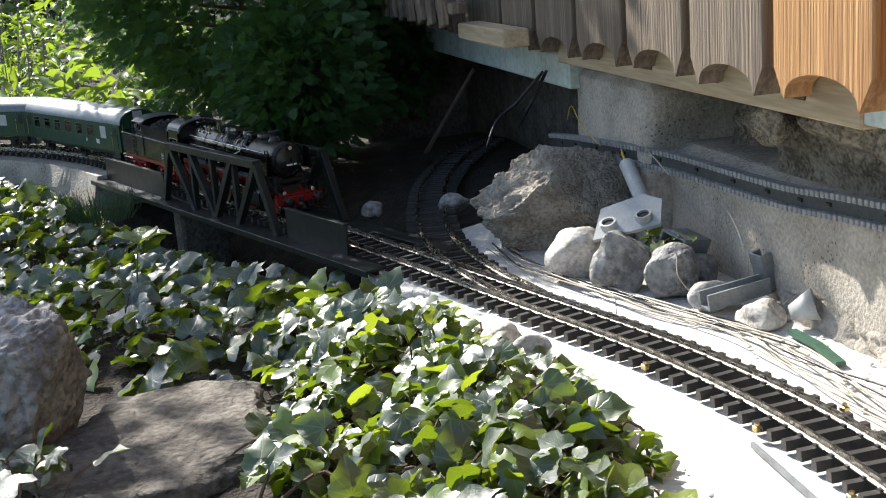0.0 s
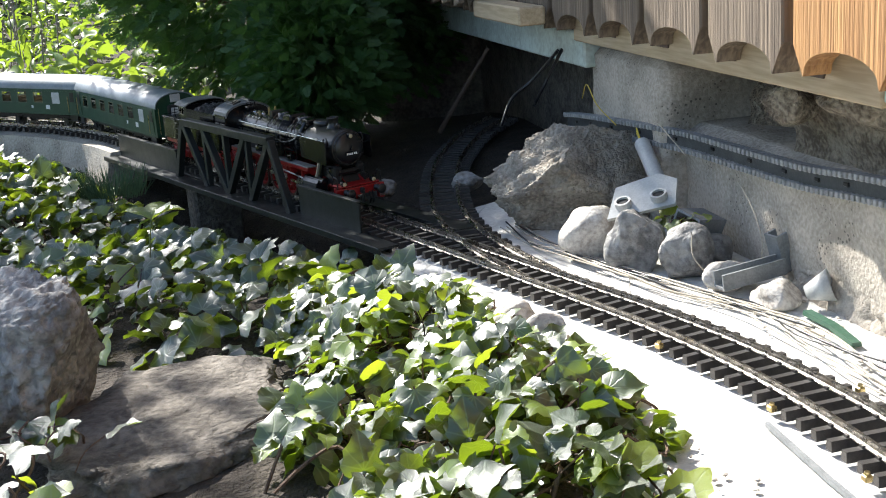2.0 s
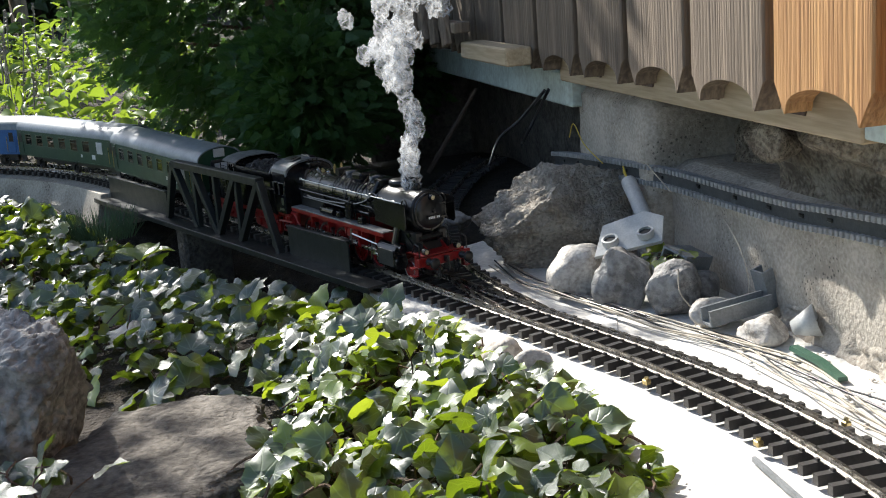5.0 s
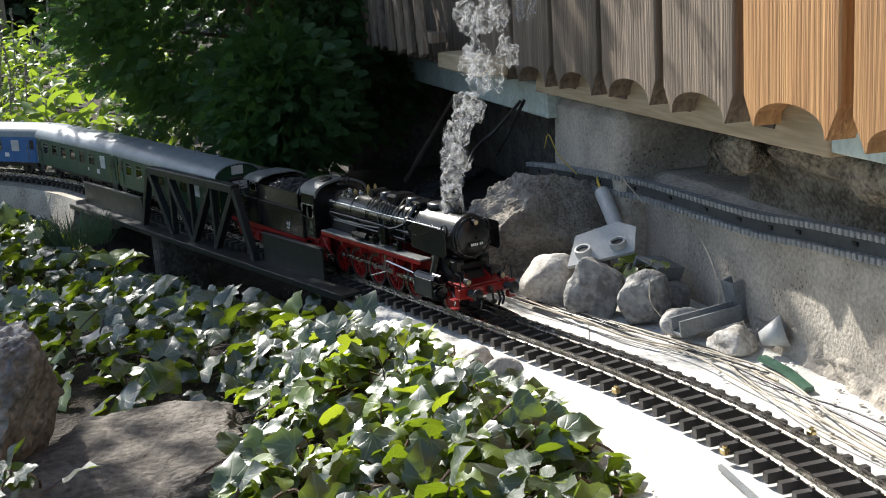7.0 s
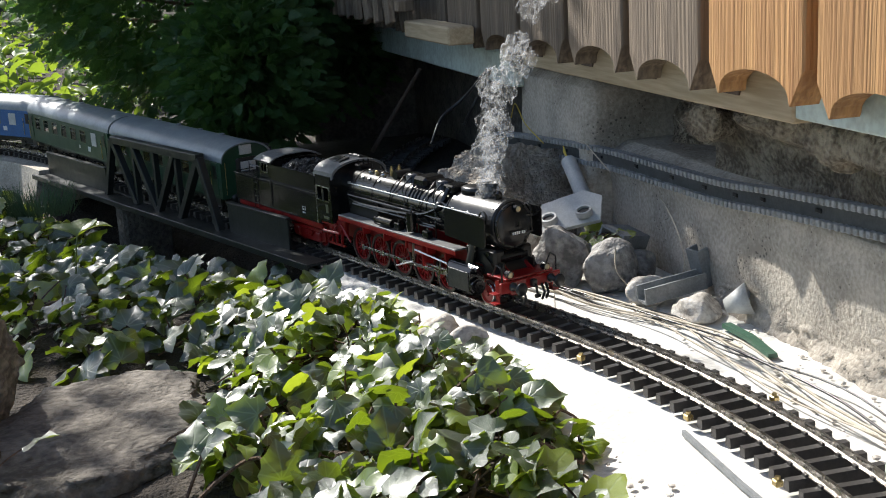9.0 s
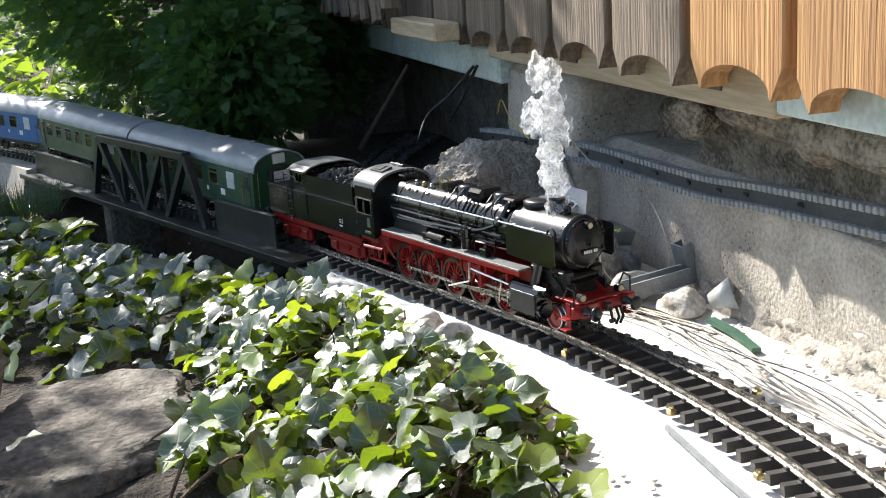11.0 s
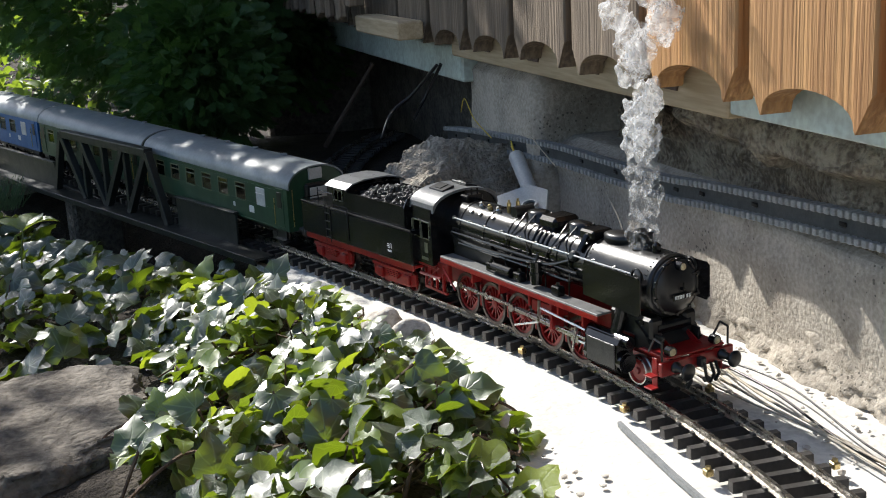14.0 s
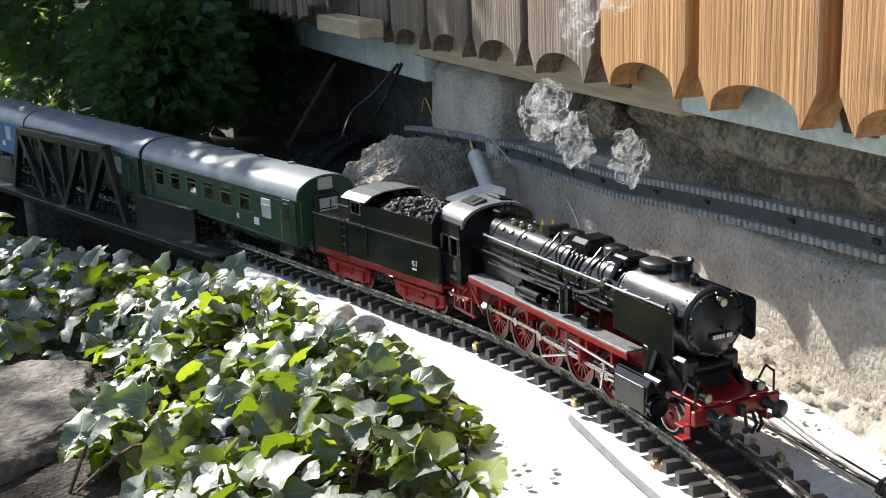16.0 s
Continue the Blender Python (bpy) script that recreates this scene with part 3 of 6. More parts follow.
def wheel_mesh(r, spokes, weight=True):
    """A spoked wheel with a steel tyre, its outer face towards -y."""
    bm = bmesh.new()
    lathe(bm, [(r * 0.80, -0.0022), (r * 0.92, -0.0022), (r * 0.92, 0.0022), (r * 0.80, 0.0022), (r * 0.80, -0.0022)], 32, ACROSS)
    lathe(bm, [(r * 0.22, -0.002), (r * 0.22, 0.0028), (r * 0.12, 0.0034), (0.0003, 0.0034), (0.0003, -0.002)], 14, ACROSS)
    for i in range(spokes):
        a = 2 * math.pi * i / spokes
        q = Euler((0, a, 0)).to_matrix()
        box(bm, q @ Vector((0, 0, r * 0.5)), (r * 0.075, 0.0024, r * 0.66), 0.0, q)
    if weight:
        pts = [(r * 0.83 * math.sin(a), r * 0.83 * math.cos(a)) for a in [math.pi - 0.65 + 1.3 * k / 8 for k in range(9)]]
        prism(bm, pts, -0.0026, 0.0010, "y")
        tube(bm, (0, -0.0026, r * 0.5), (0, 0.001, r * 0.5), r * 0.16, 10)
    n = len(bm.faces)
    lathe(bm, [(r * 0.91, -0.0026), (r * 0.985, -0.0028), (r, -0.0022), (r * 0.995, 0.0022), (r * 1.07, 0.0030), (r * 1.07, 0.0042), (r * 0.91, 0.0042), (r * 0.91, -0.0026)], 40, ACROSS)
    bm.faces.ensure_lookup_table()
    for f in bm.faces[n:]:
        f.material_index = 1
    return bm


def disc_wheel_mesh(r):
    bm = bmesh.new()
    lathe(bm, [(0.0003, 0.0032), (r * 0.18, 0.0032), (r * 0.26, 0.0012), (r * 0.7, 0.0008), (r * 0.82, 0.0024), (r * 0.88, 0.0024), (r * 0.88, -0.0022), (0.0003, -0.0022)], 28, ACROSS)
    n = len(bm.faces)
    lathe(bm, [(r * 0.87, -0.0040), (r * 1.08, -0.0040), (r * 1.08, -0.0030), (r, -0.0022), (r, 0.0022), (r * 0.97, 0.0028), (r * 0.87, 0.0026), (r * 0.87, -0.0040)], 36, ACROSS)
    bm.faces.ensure_lookup_table()
    for f in bm.faces[n:]:
        f.material_index = 1
    return bm


WHEELSETS = []       # wheelset, its vehicle, x, radius, first angle
GAUGE = 0.0225


DARKST = mat("dark_oily_steel", (0.16, 0.14, 0.13), (0.09, 0.08, 0.075), 0.4, metal=1.0, scale=80)


def wheelset(thing, x, r, source=None, spokes=0, colour=RED, phase=0.0, tyre=DARKST):
    """An axle with two wheels, which turns as its vehicle runs."""
    bm = bmesh.new()
    tube(bm, (0, -GAUGE, 0), (0, GAUGE, 0), r * 0.14, 8)
    ax = part("wheelset", bm, BLACKM, thing, "axle with a pair of wheels")
    ax.matrix_basis = pose(x, 0, r)
    if source is None:
        w = two(part("wheel", wheel_mesh(r, spokes) if spokes else disc_wheel_mesh(r), colour, ax, "wheel with a steel tyre"), tyre)
        w.data.shade_smooth()
        w.data.set_sharp_from_angle(angle=0.6)
        source = w
    else:
        w = share("wheel", source, ax, None, "wheel with a steel tyre")
    w.matrix_basis = pose(0, -GAUGE, 0)
    share("wheel", source, ax, pose(0, GAUGE, 0, 0, 90, 180), "wheel with a steel tyre")
    WHEELSETS.append((ax, thing, x, r, phase))
    return source


def buffer_part(thing, x, y, z, d):
    bm = bmesh.new()
    lathe(bm, [(0.0052, 0), (0.0052, 0.003), (0.0034, 0.004), (0.0034, 0.011), (0.0022, 0.011), (0.0022, 0.016), (0.0078, 0.017), (0.0080, 0.0186), (0.0060, 0.0200), (0.0003, 0.0205)], 18, pose(x, y, z, 0, 90 * d, 0))
    return part("buffer", bm, BLACKM, thing, "round sprung buffer", True)


ENGINE = tagged(empty("steam_locomotive"), "gloss black model steam locomotive with red wheels and frames", "locomotive")
X_PILOT = 0.172
X_DRIVE = [X_PILOT - d for d in (0.084, 0.137, 0.190, 0.244, 0.297)]
R_DRIVE, R_PILOT = 0.0228, 0.0140
BOIL_Z = 0.098
SIDE_RODS = []       # part, side, kind


def build_engine():
    E = ENGINE
    # boiler, firebox and smokebox
    bm = bmesh.new()
    R = 0.0285
    lathe(bm, [(R, -0.187), (R, 0.085)], 36, pose(0, 0, BOIL_Z) @ ALONG)
    for x in (-0.150, -0.10, -0.055, -0.01, 0.035, 0.080):
        bb = bmesh.new()
        lathe(bb, [(R - 0.001, x - 0.0016), (R + 0.0009, x - 0.001), (R + 0.0009, x + 0.001), (R - 0.001, x + 0.0016)], 36, pose(0, 0, BOIL_Z) @ ALONG)
        part("boiler_band", bb, BLACK, E)
    o = part("boiler", bm, BLACK, E, "gloss black boiler with cladding bands")
    o.data.shade_smooth(); o.data.set_sharp_from_angle(angle=0.6)
    bm = bmesh.new()
    prism(bm, [(-0.027, 0.05), (0.027, 0.05), (0.029, BOIL_Z), (-0.029, BOIL_Z)], -0.165, -0.085, "x")
    part("firebox", bm, BLACKM, E)
    bm = bmesh.new()
    RS = 0.0300
    lathe(bm, [(RS - 0.002, 0.082), (RS, 0.084), (RS, 0.176), (RS - 0.0015, 0.1785), (RS - 0.003, 0.179), (RS - 0.003, 0.1805), (0.0265, 0.1815), (0.0235, 0.1845), (0.014, 0.188), (0.004, 0.1892), (0.0003, 0.1893)], 40, pose(0, 0, BOIL_Z) @ ALONG)
    for i in range(40):
        a = 2 * math.pi * i / 40
        for x in (0.087, 0.172):
            box(bm, (x, RS * math.sin(a), BOIL_Z + RS * math.cos(a)), (0.0012, 0.0012, 0.0012))
    o = part("smokebox", bm, BLACKM, E, "riveted black smokebox with a domed door")
    o.data.shade_smooth(); o.data.set_sharp_from_angle(angle=0.5)
    # door furniture
    bm = bmesh.new()
    lathe(bm, [(0.0265, 0.181), (0.0275, 0.182), (0.0265, 0.1835)], 40, pose(0, 0, BOIL_Z) @ ALONG)
    for a in range(0, 360, 36):
        y, z = 0.0262 * math.sin(radians(a)), 0.0262 * math.cos(radians(a))
        box(bm, (0.1835, y, BOIL_Z + z), (0.003, 0.003, 0.003), 0.0005)
    tube(bm, (0.188, 0, BOIL_Z), (0.193, 0, BOIL_Z), 0.0016, 8)
    box(bm, (0.1925, 0.0, BOIL_Z + 0.002), (0.0012, 0.0012, 0.008))
    for z in (-0.010, 0.010):
        box(bm, (0.1855, 0.013, BOIL_Z + z), (0.002, 0.024, 0.0022))
    part("smokebox_door_ring", bm, BLACK, E)
    bm = bmesh.new()
    box(bm, (0.1905, 0.0, BOIL_Z - 0.0075), (0.0010, 0.0225, 0.0056), 0.0004)
    plate = part("number_plate", bm, BLACK, E, "black plate with white strokes")
    bm = bmesh.new()
    for i, w in enumerate((0.0022, 0.0022, 0.0022, 0.0022, 0.0022, 0.0022)):
        y = 0.0085 - 0.0030 * i - (0.0016 if i > 1 else 0)
        box(bm, (0.1912, y, BOIL_Z - 0.0075), (0.0004, w, 0.0034))
    part("plate_strokes", bm, WHITEP, plate, "white strokes")
    # chimney, domes and fittings
    bm = bmesh.new()
    lathe(bm, [(0.0125, 0.0), (0.0105, 0.003), (0.0088, 0.006), (0.0086, 0.015), (0.0098, 0.0165), (0.0098, 0.0185), (0.0074, 0.0185), (0.0070, 0.010), (0.0003, 0.010)], 24, pose(0.138, 0, BOIL_Z + RS - 0.003))
    part("chimney", bm, BLACKM, E, "short black chimney", True)
    for x, w in ((0.040, 0.024), (-0.032, 0.026)):
        bm = bmesh.new()
        lathe(bm, [(0.0150, 0.0), (0.0132, 0.003), (0.0124, 0.010), (0.0110, 0.0135), (0.006, 0.0155), (0.0003, 0.016)], 22, pose(x, 0, BOIL_Z + R - 0.004) @ Matrix.Diagonal((1.25, 0.95, 0.85, 1)))
        part("dome", bm, BLACK, E, "rounded black dome", True)
    bm = bmesh.new()
    box(bm, (0.004, 0, BOIL_Z + R + 0.003), (0.030, 0.034, 0.014), 0.004)
    for s in (-1, 1):
        for k in range(4):
            tube(bm, (-0.008 + 0.008 * k, s * 0.012, BOIL_Z + R + 0.004), (-0.008 + 0.008 * k, s * 0.027, BOIL_Z + 0.012), 0.0011, 6)
    part("sand_dome", bm, BLACK, E, "sand dome with pipes")
    bm = bmesh.new()
    tube(bm, (0.160, -0.004, BOIL_Z + RS - 0.002), (0.160, -0.004, BOIL_Z + RS + 0.006), 0.0042, 12)
    tube(bm, (0.160, -0.004, BOIL_Z + RS + 0.006), (0.160, -0.004, BOIL_Z + RS + 0.009), 0.0042, 12, 0.0015)
    part("bell", bm, BLACK, E, "small bell before the chimney")
    bm = bmesh.new()
    lathe(bm, [(0.009, 0), (0.012, 0.002), (0.012, 0.010), (0.009, 0.0125), (0.0003, 0.013)], 20, pose(0.102, 0, BOIL_Z + RS - 0.003) @ Matrix.Diagonal((1.5, 1.1, 0.8, 1)))
    part("feedwater_heater", bm, BLACKM, E, "", True)
    for s in (-1, 1):
        bm = bmesh.new()
        lathe(bm, [(0.0024, -0.001), (0.0024, 0.010), (0.0014, 0.010), (0.0014, 0.013), (0.0003, 0.013)], 8, pose(-0.080, s * 0.006, BOIL_Z + R))
        part("safety_valve", bm, BRASS, E, "brass safety valve")
    # hand rails and pipes along the boiler
    for s in (-1, 1):
        for z, yy, x0, x1, r in ((0.012, 0.0300, -0.16, 0.16, 0.0009), (-0.004, 0.0325, -0.16, 0.075, 0.0013), (-0.016, 0.0300, -0.15, 0.06, 0.0017)):
            bm = bmesh.new()
            tube(bm, (x0, s * yy, BOIL_Z + z), (x1, s * yy, BOIL_Z + z), r, 8)
            k = x0
            while k < x1:
                box(bm, (k, s * (yy - 0.0015), BOIL_Z + z), (0.002, 0.004, 0.003))
                k += 0.032
            part("hand_rail" if r < 0.001 else "pipe", bm, BLACK if r > 0.001 else STEEL, E)
        for x in (-0.092, -0.118, -0.136):
            bm = bmesh.new()
            lathe(bm, [(0.0003, 0), (0.0024, 0), (0.0024, 0.0022), (0.0003, 0.0024)], 10, pose(x, s * 0.019, BOIL_Z + 0.021) @ pose(0, 0, 0, -s * 40, 0, 0))
            part("washout_plug", bm, STEEL, E)
        # pumps and tanks on the running board
        bm = bmesh.new()
        tube(bm, (0.012, s * 0.037, 0.070), (0.012, s * 0.037, 0.094), 0.0062, 14)
        tube(bm, (0.012, s * 0.037, 0.080), (0.012, s * 0.037, 0.083), 0.0074, 14)
        tube(bm, (0.012, s * 0.037, 0.094), (0.012, s * 0.034, 0.103), 0.0016, 8)
        part("pump", bm, BLACK, E, "upright steam pump")
        bm = bmesh.new()
        tube(bm, (-0.028, s * 0.0405, 0.0735), (-0.062, s * 0.0405, 0.0735), 0.0055, 14)
        part("air_tank", bm, BLACK, E, "small black air tank")
        # running board with red valance
        bm = bmesh.new()
        box(bm, (-0.020, s * 0.0385, 0.0655), (0.290, 0.018, 0.0022), 0.0005)
        part("running_board", bm, mat("worn_grey_footplate", (0.16, 0.16, 0.155), (0.10, 0.10, 0.10), 0.5, scale=80), E, "worn grey running board")
        bm = bmesh.new()
        box(bm, (-0.020, s * 0.0468, 0.0620), (0.290, 0.0016, 0.0060), 0.0004)
        for x in (-0.10, -0.045, 0.01, 0.06, 0.10):
            box(bm, (x, s * 0.040, 0.0560), (0.003, 0.012, 0.016))
        part("valance", bm, RED, E)
        # deflector
        bm = bmesh.new()
        prism(bm, [(0.098, 0.080), (0.178, 0.076), (0.1815, 0.080), (0.1815, 0.110), (0.178, 0.113), (0.102, 0.114), (0.098, 0.110)], s * 0.0415, s * 0.0428, "y")
        for x in (0.112, 0.165):
            tube(bm, (x, s * 0.0415, 0.100), (x, s * 0.0285, 0.104), 0.0012, 6)
        part("smoke_deflector", bm, BLACK, E, "flat black smoke deflector")
        # steam pipe
        bm = bmesh.new()
        tube(bm, (0.142, s * 0.026, 0.088), (0.138, s * 0.036, 0.046), 0.0062, 12)
        part("steam_pipe", bm, BLACK, E)
        # cylinder
        bm = bmesh.new()
        prism(bm, [(s * 0.0300, 0.016), (s * 0.0455, 0.016), (s * 0.0490, 0.020), (s * 0.0490, 0.044), (s * 0.0455, 0.049), (s * 0.0300, 0.049)], 0.108, 0.156, "x")
        tube(bm, (0.105, s * 0.0395, 0.0265), (0.160, s * 0.0395, 0.0265), 0.0100, 18)
        tube(bm, (0.103, s * 0.0380, 0.0455), (0.163, s * 0.0380, 0.0455), 0.0062, 16)
        tube(bm, (0.160, s * 0.0395, 0.0265), (0.1625, s * 0.0395, 0.0265), 0.0075, 16)
        part("cylinder", bm, BLACK, E, "black cylinder block with a lit flank")
        # crosshead guide, motion bracket, valve links
        bm = bmesh.new()
        box(bm, (0.076, s * 0.0395, 0.0335), (0.058, 0.0040, 0.0028), 0.0004)
        part("guide_bar", bm, STEEL, E)
        bm = bmesh.new()
        box(bm, (0.046, s * 0.0370, 0.048), (0.004, 0.016, 0.034), 0.0006)
        box(bm, (0.030, s * 0.0430, 0.050), (0.034, 0.003, 0.012), 0.0006)
        part("bracket", bm, RED, E)
        bm = bmesh.new()
        tube(bm, (0.028, s * 0.0455, 0.058), (0.026, s * 0.0455, 0.034), 0.0018, 6)
        tube(bm, (0.104, s * 0.0455, 0.0455), (0.030, s * 0.0455, 0.050), 0.0013, 6)
        tube(bm, (0.026, s * 0.0455, 0.034), (-0.018, s * 0.0455, 0.020), 0.0012, 6)
        tube(bm, (0.090, s * 0.0465, 0.0455), (0.084, s * 0.0465, 0.020), 0.0014, 6)
        part("valve_gear", bm, STEEL, E, "steel valve gear links")
        # coupling rod, connecting rod, crosshead
        bm = bmesh.new()
        x0, x1 = X_DRIVE[-1] - X_DRIVE[2], X_DRIVE[0] - X_DRIVE[2]
        box(bm, ((x0 + x1) / 2, 0, 0), (x1 - x0, 0.0020, 0.0036), 0.0004)
        for xd in X_DRIVE:
            tube(bm, (xd - X_DRIVE[2], -0.0016, 0), (xd - X_DRIVE[2], 0.0016, 0), 0.0042, 12)
        rod = part("coupling_rod", bm, STEEL, E, "steel coupling rod")
        SIDE_RODS.append((rod, s, "coupling"))
        bm = bmesh.new()
        box(bm, (0.059, 0, 0), (0.118, 0.0018, 0.0040), 0.0004)
        for x in (0, 0.118):
            tube(bm, (x, -0.0018, 0), (x, 0.0018, 0), 0.0046, 12)
        rod = part("connecting_rod", bm, STEEL, E, "steel connecting rod")
        SIDE_RODS.append((rod, s, "connecting"))
        bm = bmesh.new()
        box(bm, (0, 0, 0.003), (0.012, 0.005, 0.012), 0.001)
        tube(bm, (0, 0, 0), (0.045, 0, 0), 0.0017, 8)
        rod = part("crosshead", bm, STEEL, E, "steel crosshead with piston rod")
        SIDE_RODS.append((rod, s, "crosshead"))
        # frames, brakes, sand pipes, steps
        bm = bmesh.new()
        prism(bm, [(-0.230, 0.026), (0.120, 0.026), (0.130, 0.032), (0.222, 0.028), (0.222, 0.040), (0.190, 0.056), (0.10, 0.058), (-0.230, 0.058)], s * 0.0155, s * 0.0172, "y")
        part("frame_plate", bm, RED, E)
        for xd in X_DRIVE[:-1]:
            bm = bmesh.new()
            box(bm, (xd - 0.027, s * 0.0235, 0.026), (0.003, 0.005, 0.026), 0.0006)
            box(bm, (xd - 0.0245, s * 0.0235, 0.022), (0.004, 0.005, 0.010), 0.0006)
            part("brake_hanger", bm, RED, E)
        # firebox flank and cab underframe
        bm = bmesh.new()
        box(bm, (-0.190, s * 0.0375, 0.044), (0.060, 0.006, 0.020), 0.001)
        for k in range(4):
            box(bm, (-0.225 + 0.018 * k, s * 0.0405, 0.030), (0.003, 0.003, 0.024))
        box(bm, (-0.195, s * 0.0405, 0.019), (0.062, 0.003, 0.003))
        part("cab_step_frame", bm, RED, E, "red step frame under the cab")
        bm = bmesh.new()
        tube(bm, (-0.165, s * 0.044, 0.052), (-0.14, s * 0.044, 0.030), 0.0013, 6)
        tube(bm, (-0.175, s * 0.044, 0.050), (-0.21, s * 0.044, 0.028), 0.0013, 6)
        tube(bm, (-0.168, s * 0.046, 0.038), (-0.23, s * 0.046, 0.036), 0.0020, 8)
        part("injector_pipe", bm, RED, E)
        # front steps
        bm = bmesh.new()
        box(bm, (0.214, s * 0.0395, 0.028), (0.007, 0.0016, 0.028), 0.0003)
        for z in (0.0145, 0.026):
            box(bm, (0.214, s * 0.0440, z), (0.011, 0.009, 0.0014), 0.0003)
        part("front_step", bm, RED, E, "red front foot steps")
        buffer_part(E, 0.2275, s * 0.0280, 0.0345, 1)
        # headlamp
        bm = bmesh.new()
        tube(bm, (0.217, s * 0.027, 0.047), (0.224, s * 0.027, 0.047), 0.0048, 14)
        box(bm, (0.219, s * 0.027, 0.0425), (0.006, 0.004, 0.006))
        lamp = part("headlamp", bm, BLACK, E, "small black headlamp")
        bm = bmesh.new()
        lathe(bm, [(0.0038, 0.0), (0.0030, 0.0012), (0.0003, 0.0016)], 14, pose(0.2238, s * 0.027, 0.047) @ ALONG)
        part("lamp_lens", bm, CREAM, lamp, "cream lens", True)
        bm = bmesh.new()
        tube(bm, (0.224, s * 0.040, 0.041), (0.224, s * 0.040, 0.058), 0.0011, 6)
        tube(bm, (0.224, s * 0.040, 0.058), (0.214, s * 0.040, 0.060), 0.0011, 6)
        tube(bm, (0.214, s * 0.040, 0.060), (0.206, s * 0.040, 0.046), 0.0011, 6)
        part("shunter_rail", bm, BLACKM, E)
        bm = bmesh.new()
        box(bm, (0.150, s * 0.0205, 0.060), (0.060, 0.016, 0.022), 0.003)
        part("smokebox_saddle", bm, BLACKM, E)
    # top lamp and front platform
    bm = bmesh.new()
    tube(bm, (0.184, 0, BOIL_Z + 0.021), (0.192, 0, BOIL_Z + 0.021), 0.0044, 14)
    lamp = part("headlamp", bm, BLACK, E, "top headlamp on the smokebox door")
    bm = bmesh.new()
    lathe(bm, [(0.0036, 0.0), (0.0028, 0.0012), (0.0003, 0.0016)], 14, pose(0.1918, 0, BOIL_Z + 0.021) @ ALONG)
    part("lamp_lens", bm, CREAM, lamp, "cream lens", True)
    bm = bmesh.new()
    box(bm, (0.2255, 0, 0.0340), (0.005, 0.088, 0.0130), 0.001)
    part("buffer_beam", bm, RED, E, "red buffer beam")
    bm = bmesh.new()
    box(bm, (0.206, 0, 0.0425), (0.038, 0.070, 0.0022), 0.0005)
    part("front_platform", bm, RED, E, "red front platform")
    bm = bmesh.new()
    prism(bm, [(0.176, 0.040), (0.200, 0.044), (0.190, 0.056), (0.176, 0.066)], -0.031, 0.031, "y")
    for y in (-0.022, 0.022):
        box(bm, (0.198, y, 0.050), (0.016, 0.003, 0.012), 0.0006)
    part("front_apron", bm, BLACKM, E, "black sloping apron under the smokebox")
    bm = bmesh.new()
    tube(bm, (0.190, -0.020, 0.060), (0.190, 0.020, 0.060), 0.0072, 16)
    tube(bm, (0.1835, -0.030, 0.0655), (0.1835, 0.030, 0.0655), 0.0030, 12)
    part("front_tank", bm, BLACK, E, "black tank under the smokebox door")
    bm = bmesh.new()
    box(bm, (0.232, 0, 0.0345), (0.008, 0.006, 0.009), 0.001)
    tube(bm, (0.236, 0, 0.034), (0.239, 0, 0.020), 0.0016, 6)
    tube(bm, (0.239, -0.003, 0.020), (0.239, 0.003, 0.020), 0.0026, 8)
    for y in (-0.014, 0.014, 0.020):
        tube(bm, (0.229, y, 0.030), (0.234, y, 0.020), 0.0016, 6)
        tube(bm, (0.234, y, 0.020), (0.229, y, 0.011), 0.0016, 6)
    part("coupling_hook", bm, BLACKM, E, "coupling hook and brake hoses")
    bm = bmesh.new()
    box(bm, (0.172, 0, 0.020), (0.060, 0.020, 0.014), 0.002)
    part("pony_truck", bm, RED, E)
    # cab
    cab = [(-0.0465, 0.050), (0.0465, 0.050), (0.0475, 0.100), (0.0440, 0.116)]
    top = [(0.0440 * math.cos(a), 0.116 + 0.0195 * math.sin(a)) for a in [math.pi * k / 14 for k in range(1, 14)]]
    outline = cab + top + [(-0.0440, 0.116), (-0.0475, 0.100)]
    inner = [(y * 0.95, 0.050 if z < 0.051 else z - (0.0018 if z > 0.11 else 0)) for y, z in outline]
    bm = bmesh.new()
    for f, (xa, xb) in enumerate(((-0.1865, -0.1845),)):
        prism(bm, outline, xa, xb, "x")
    part("cab_front", bm, BLACK, E)
    for s in (-1, 1):
        bm = bmesh.new()
        y0, y1 = s * 0.0452, s * 0.0470
        for xa, xb, za, zb in ((-0.248, -0.186, 0.050, 0.081), (-0.248, -0.243, 0.081, 0.101), (-0.220, -0.216, 0.081, 0.101), (-0.191, -0.186, 0.081, 0.101), (-0.248, -0.186, 0.101, 0.117)):
            box(bm, ((xa + xb) / 2, (y0 + y1) / 2, (za + zb) / 2), (xb - xa, abs(y1 - y0), zb - za))
        side = part("cab_side", bm, BLACK, E, "black cab side with two windows")
        for xa, xb in ((-0.243, -0.220), (-0.216, -0.191)):
            bm = bmesh.new()
            for c, sz in (((xa + xb) / 2, 0.081), ((xa + xb) / 2, 0.101)):
                box(bm, (c, s * 0.0474, sz), (xb - xa + 0.003, 0.0014, 0.0012))
            for xx in (xa, xb):
                box(bm, (xx, s * 0.0474, 0.091), (0.0012, 0.0014, 0.021))
            part("window_frame", bm, STEEL, side)
        bm = bmesh.new()
        box(bm, (-0.203, s * 0.0474, 0.070), (0.010, 0.0008, 0.012))
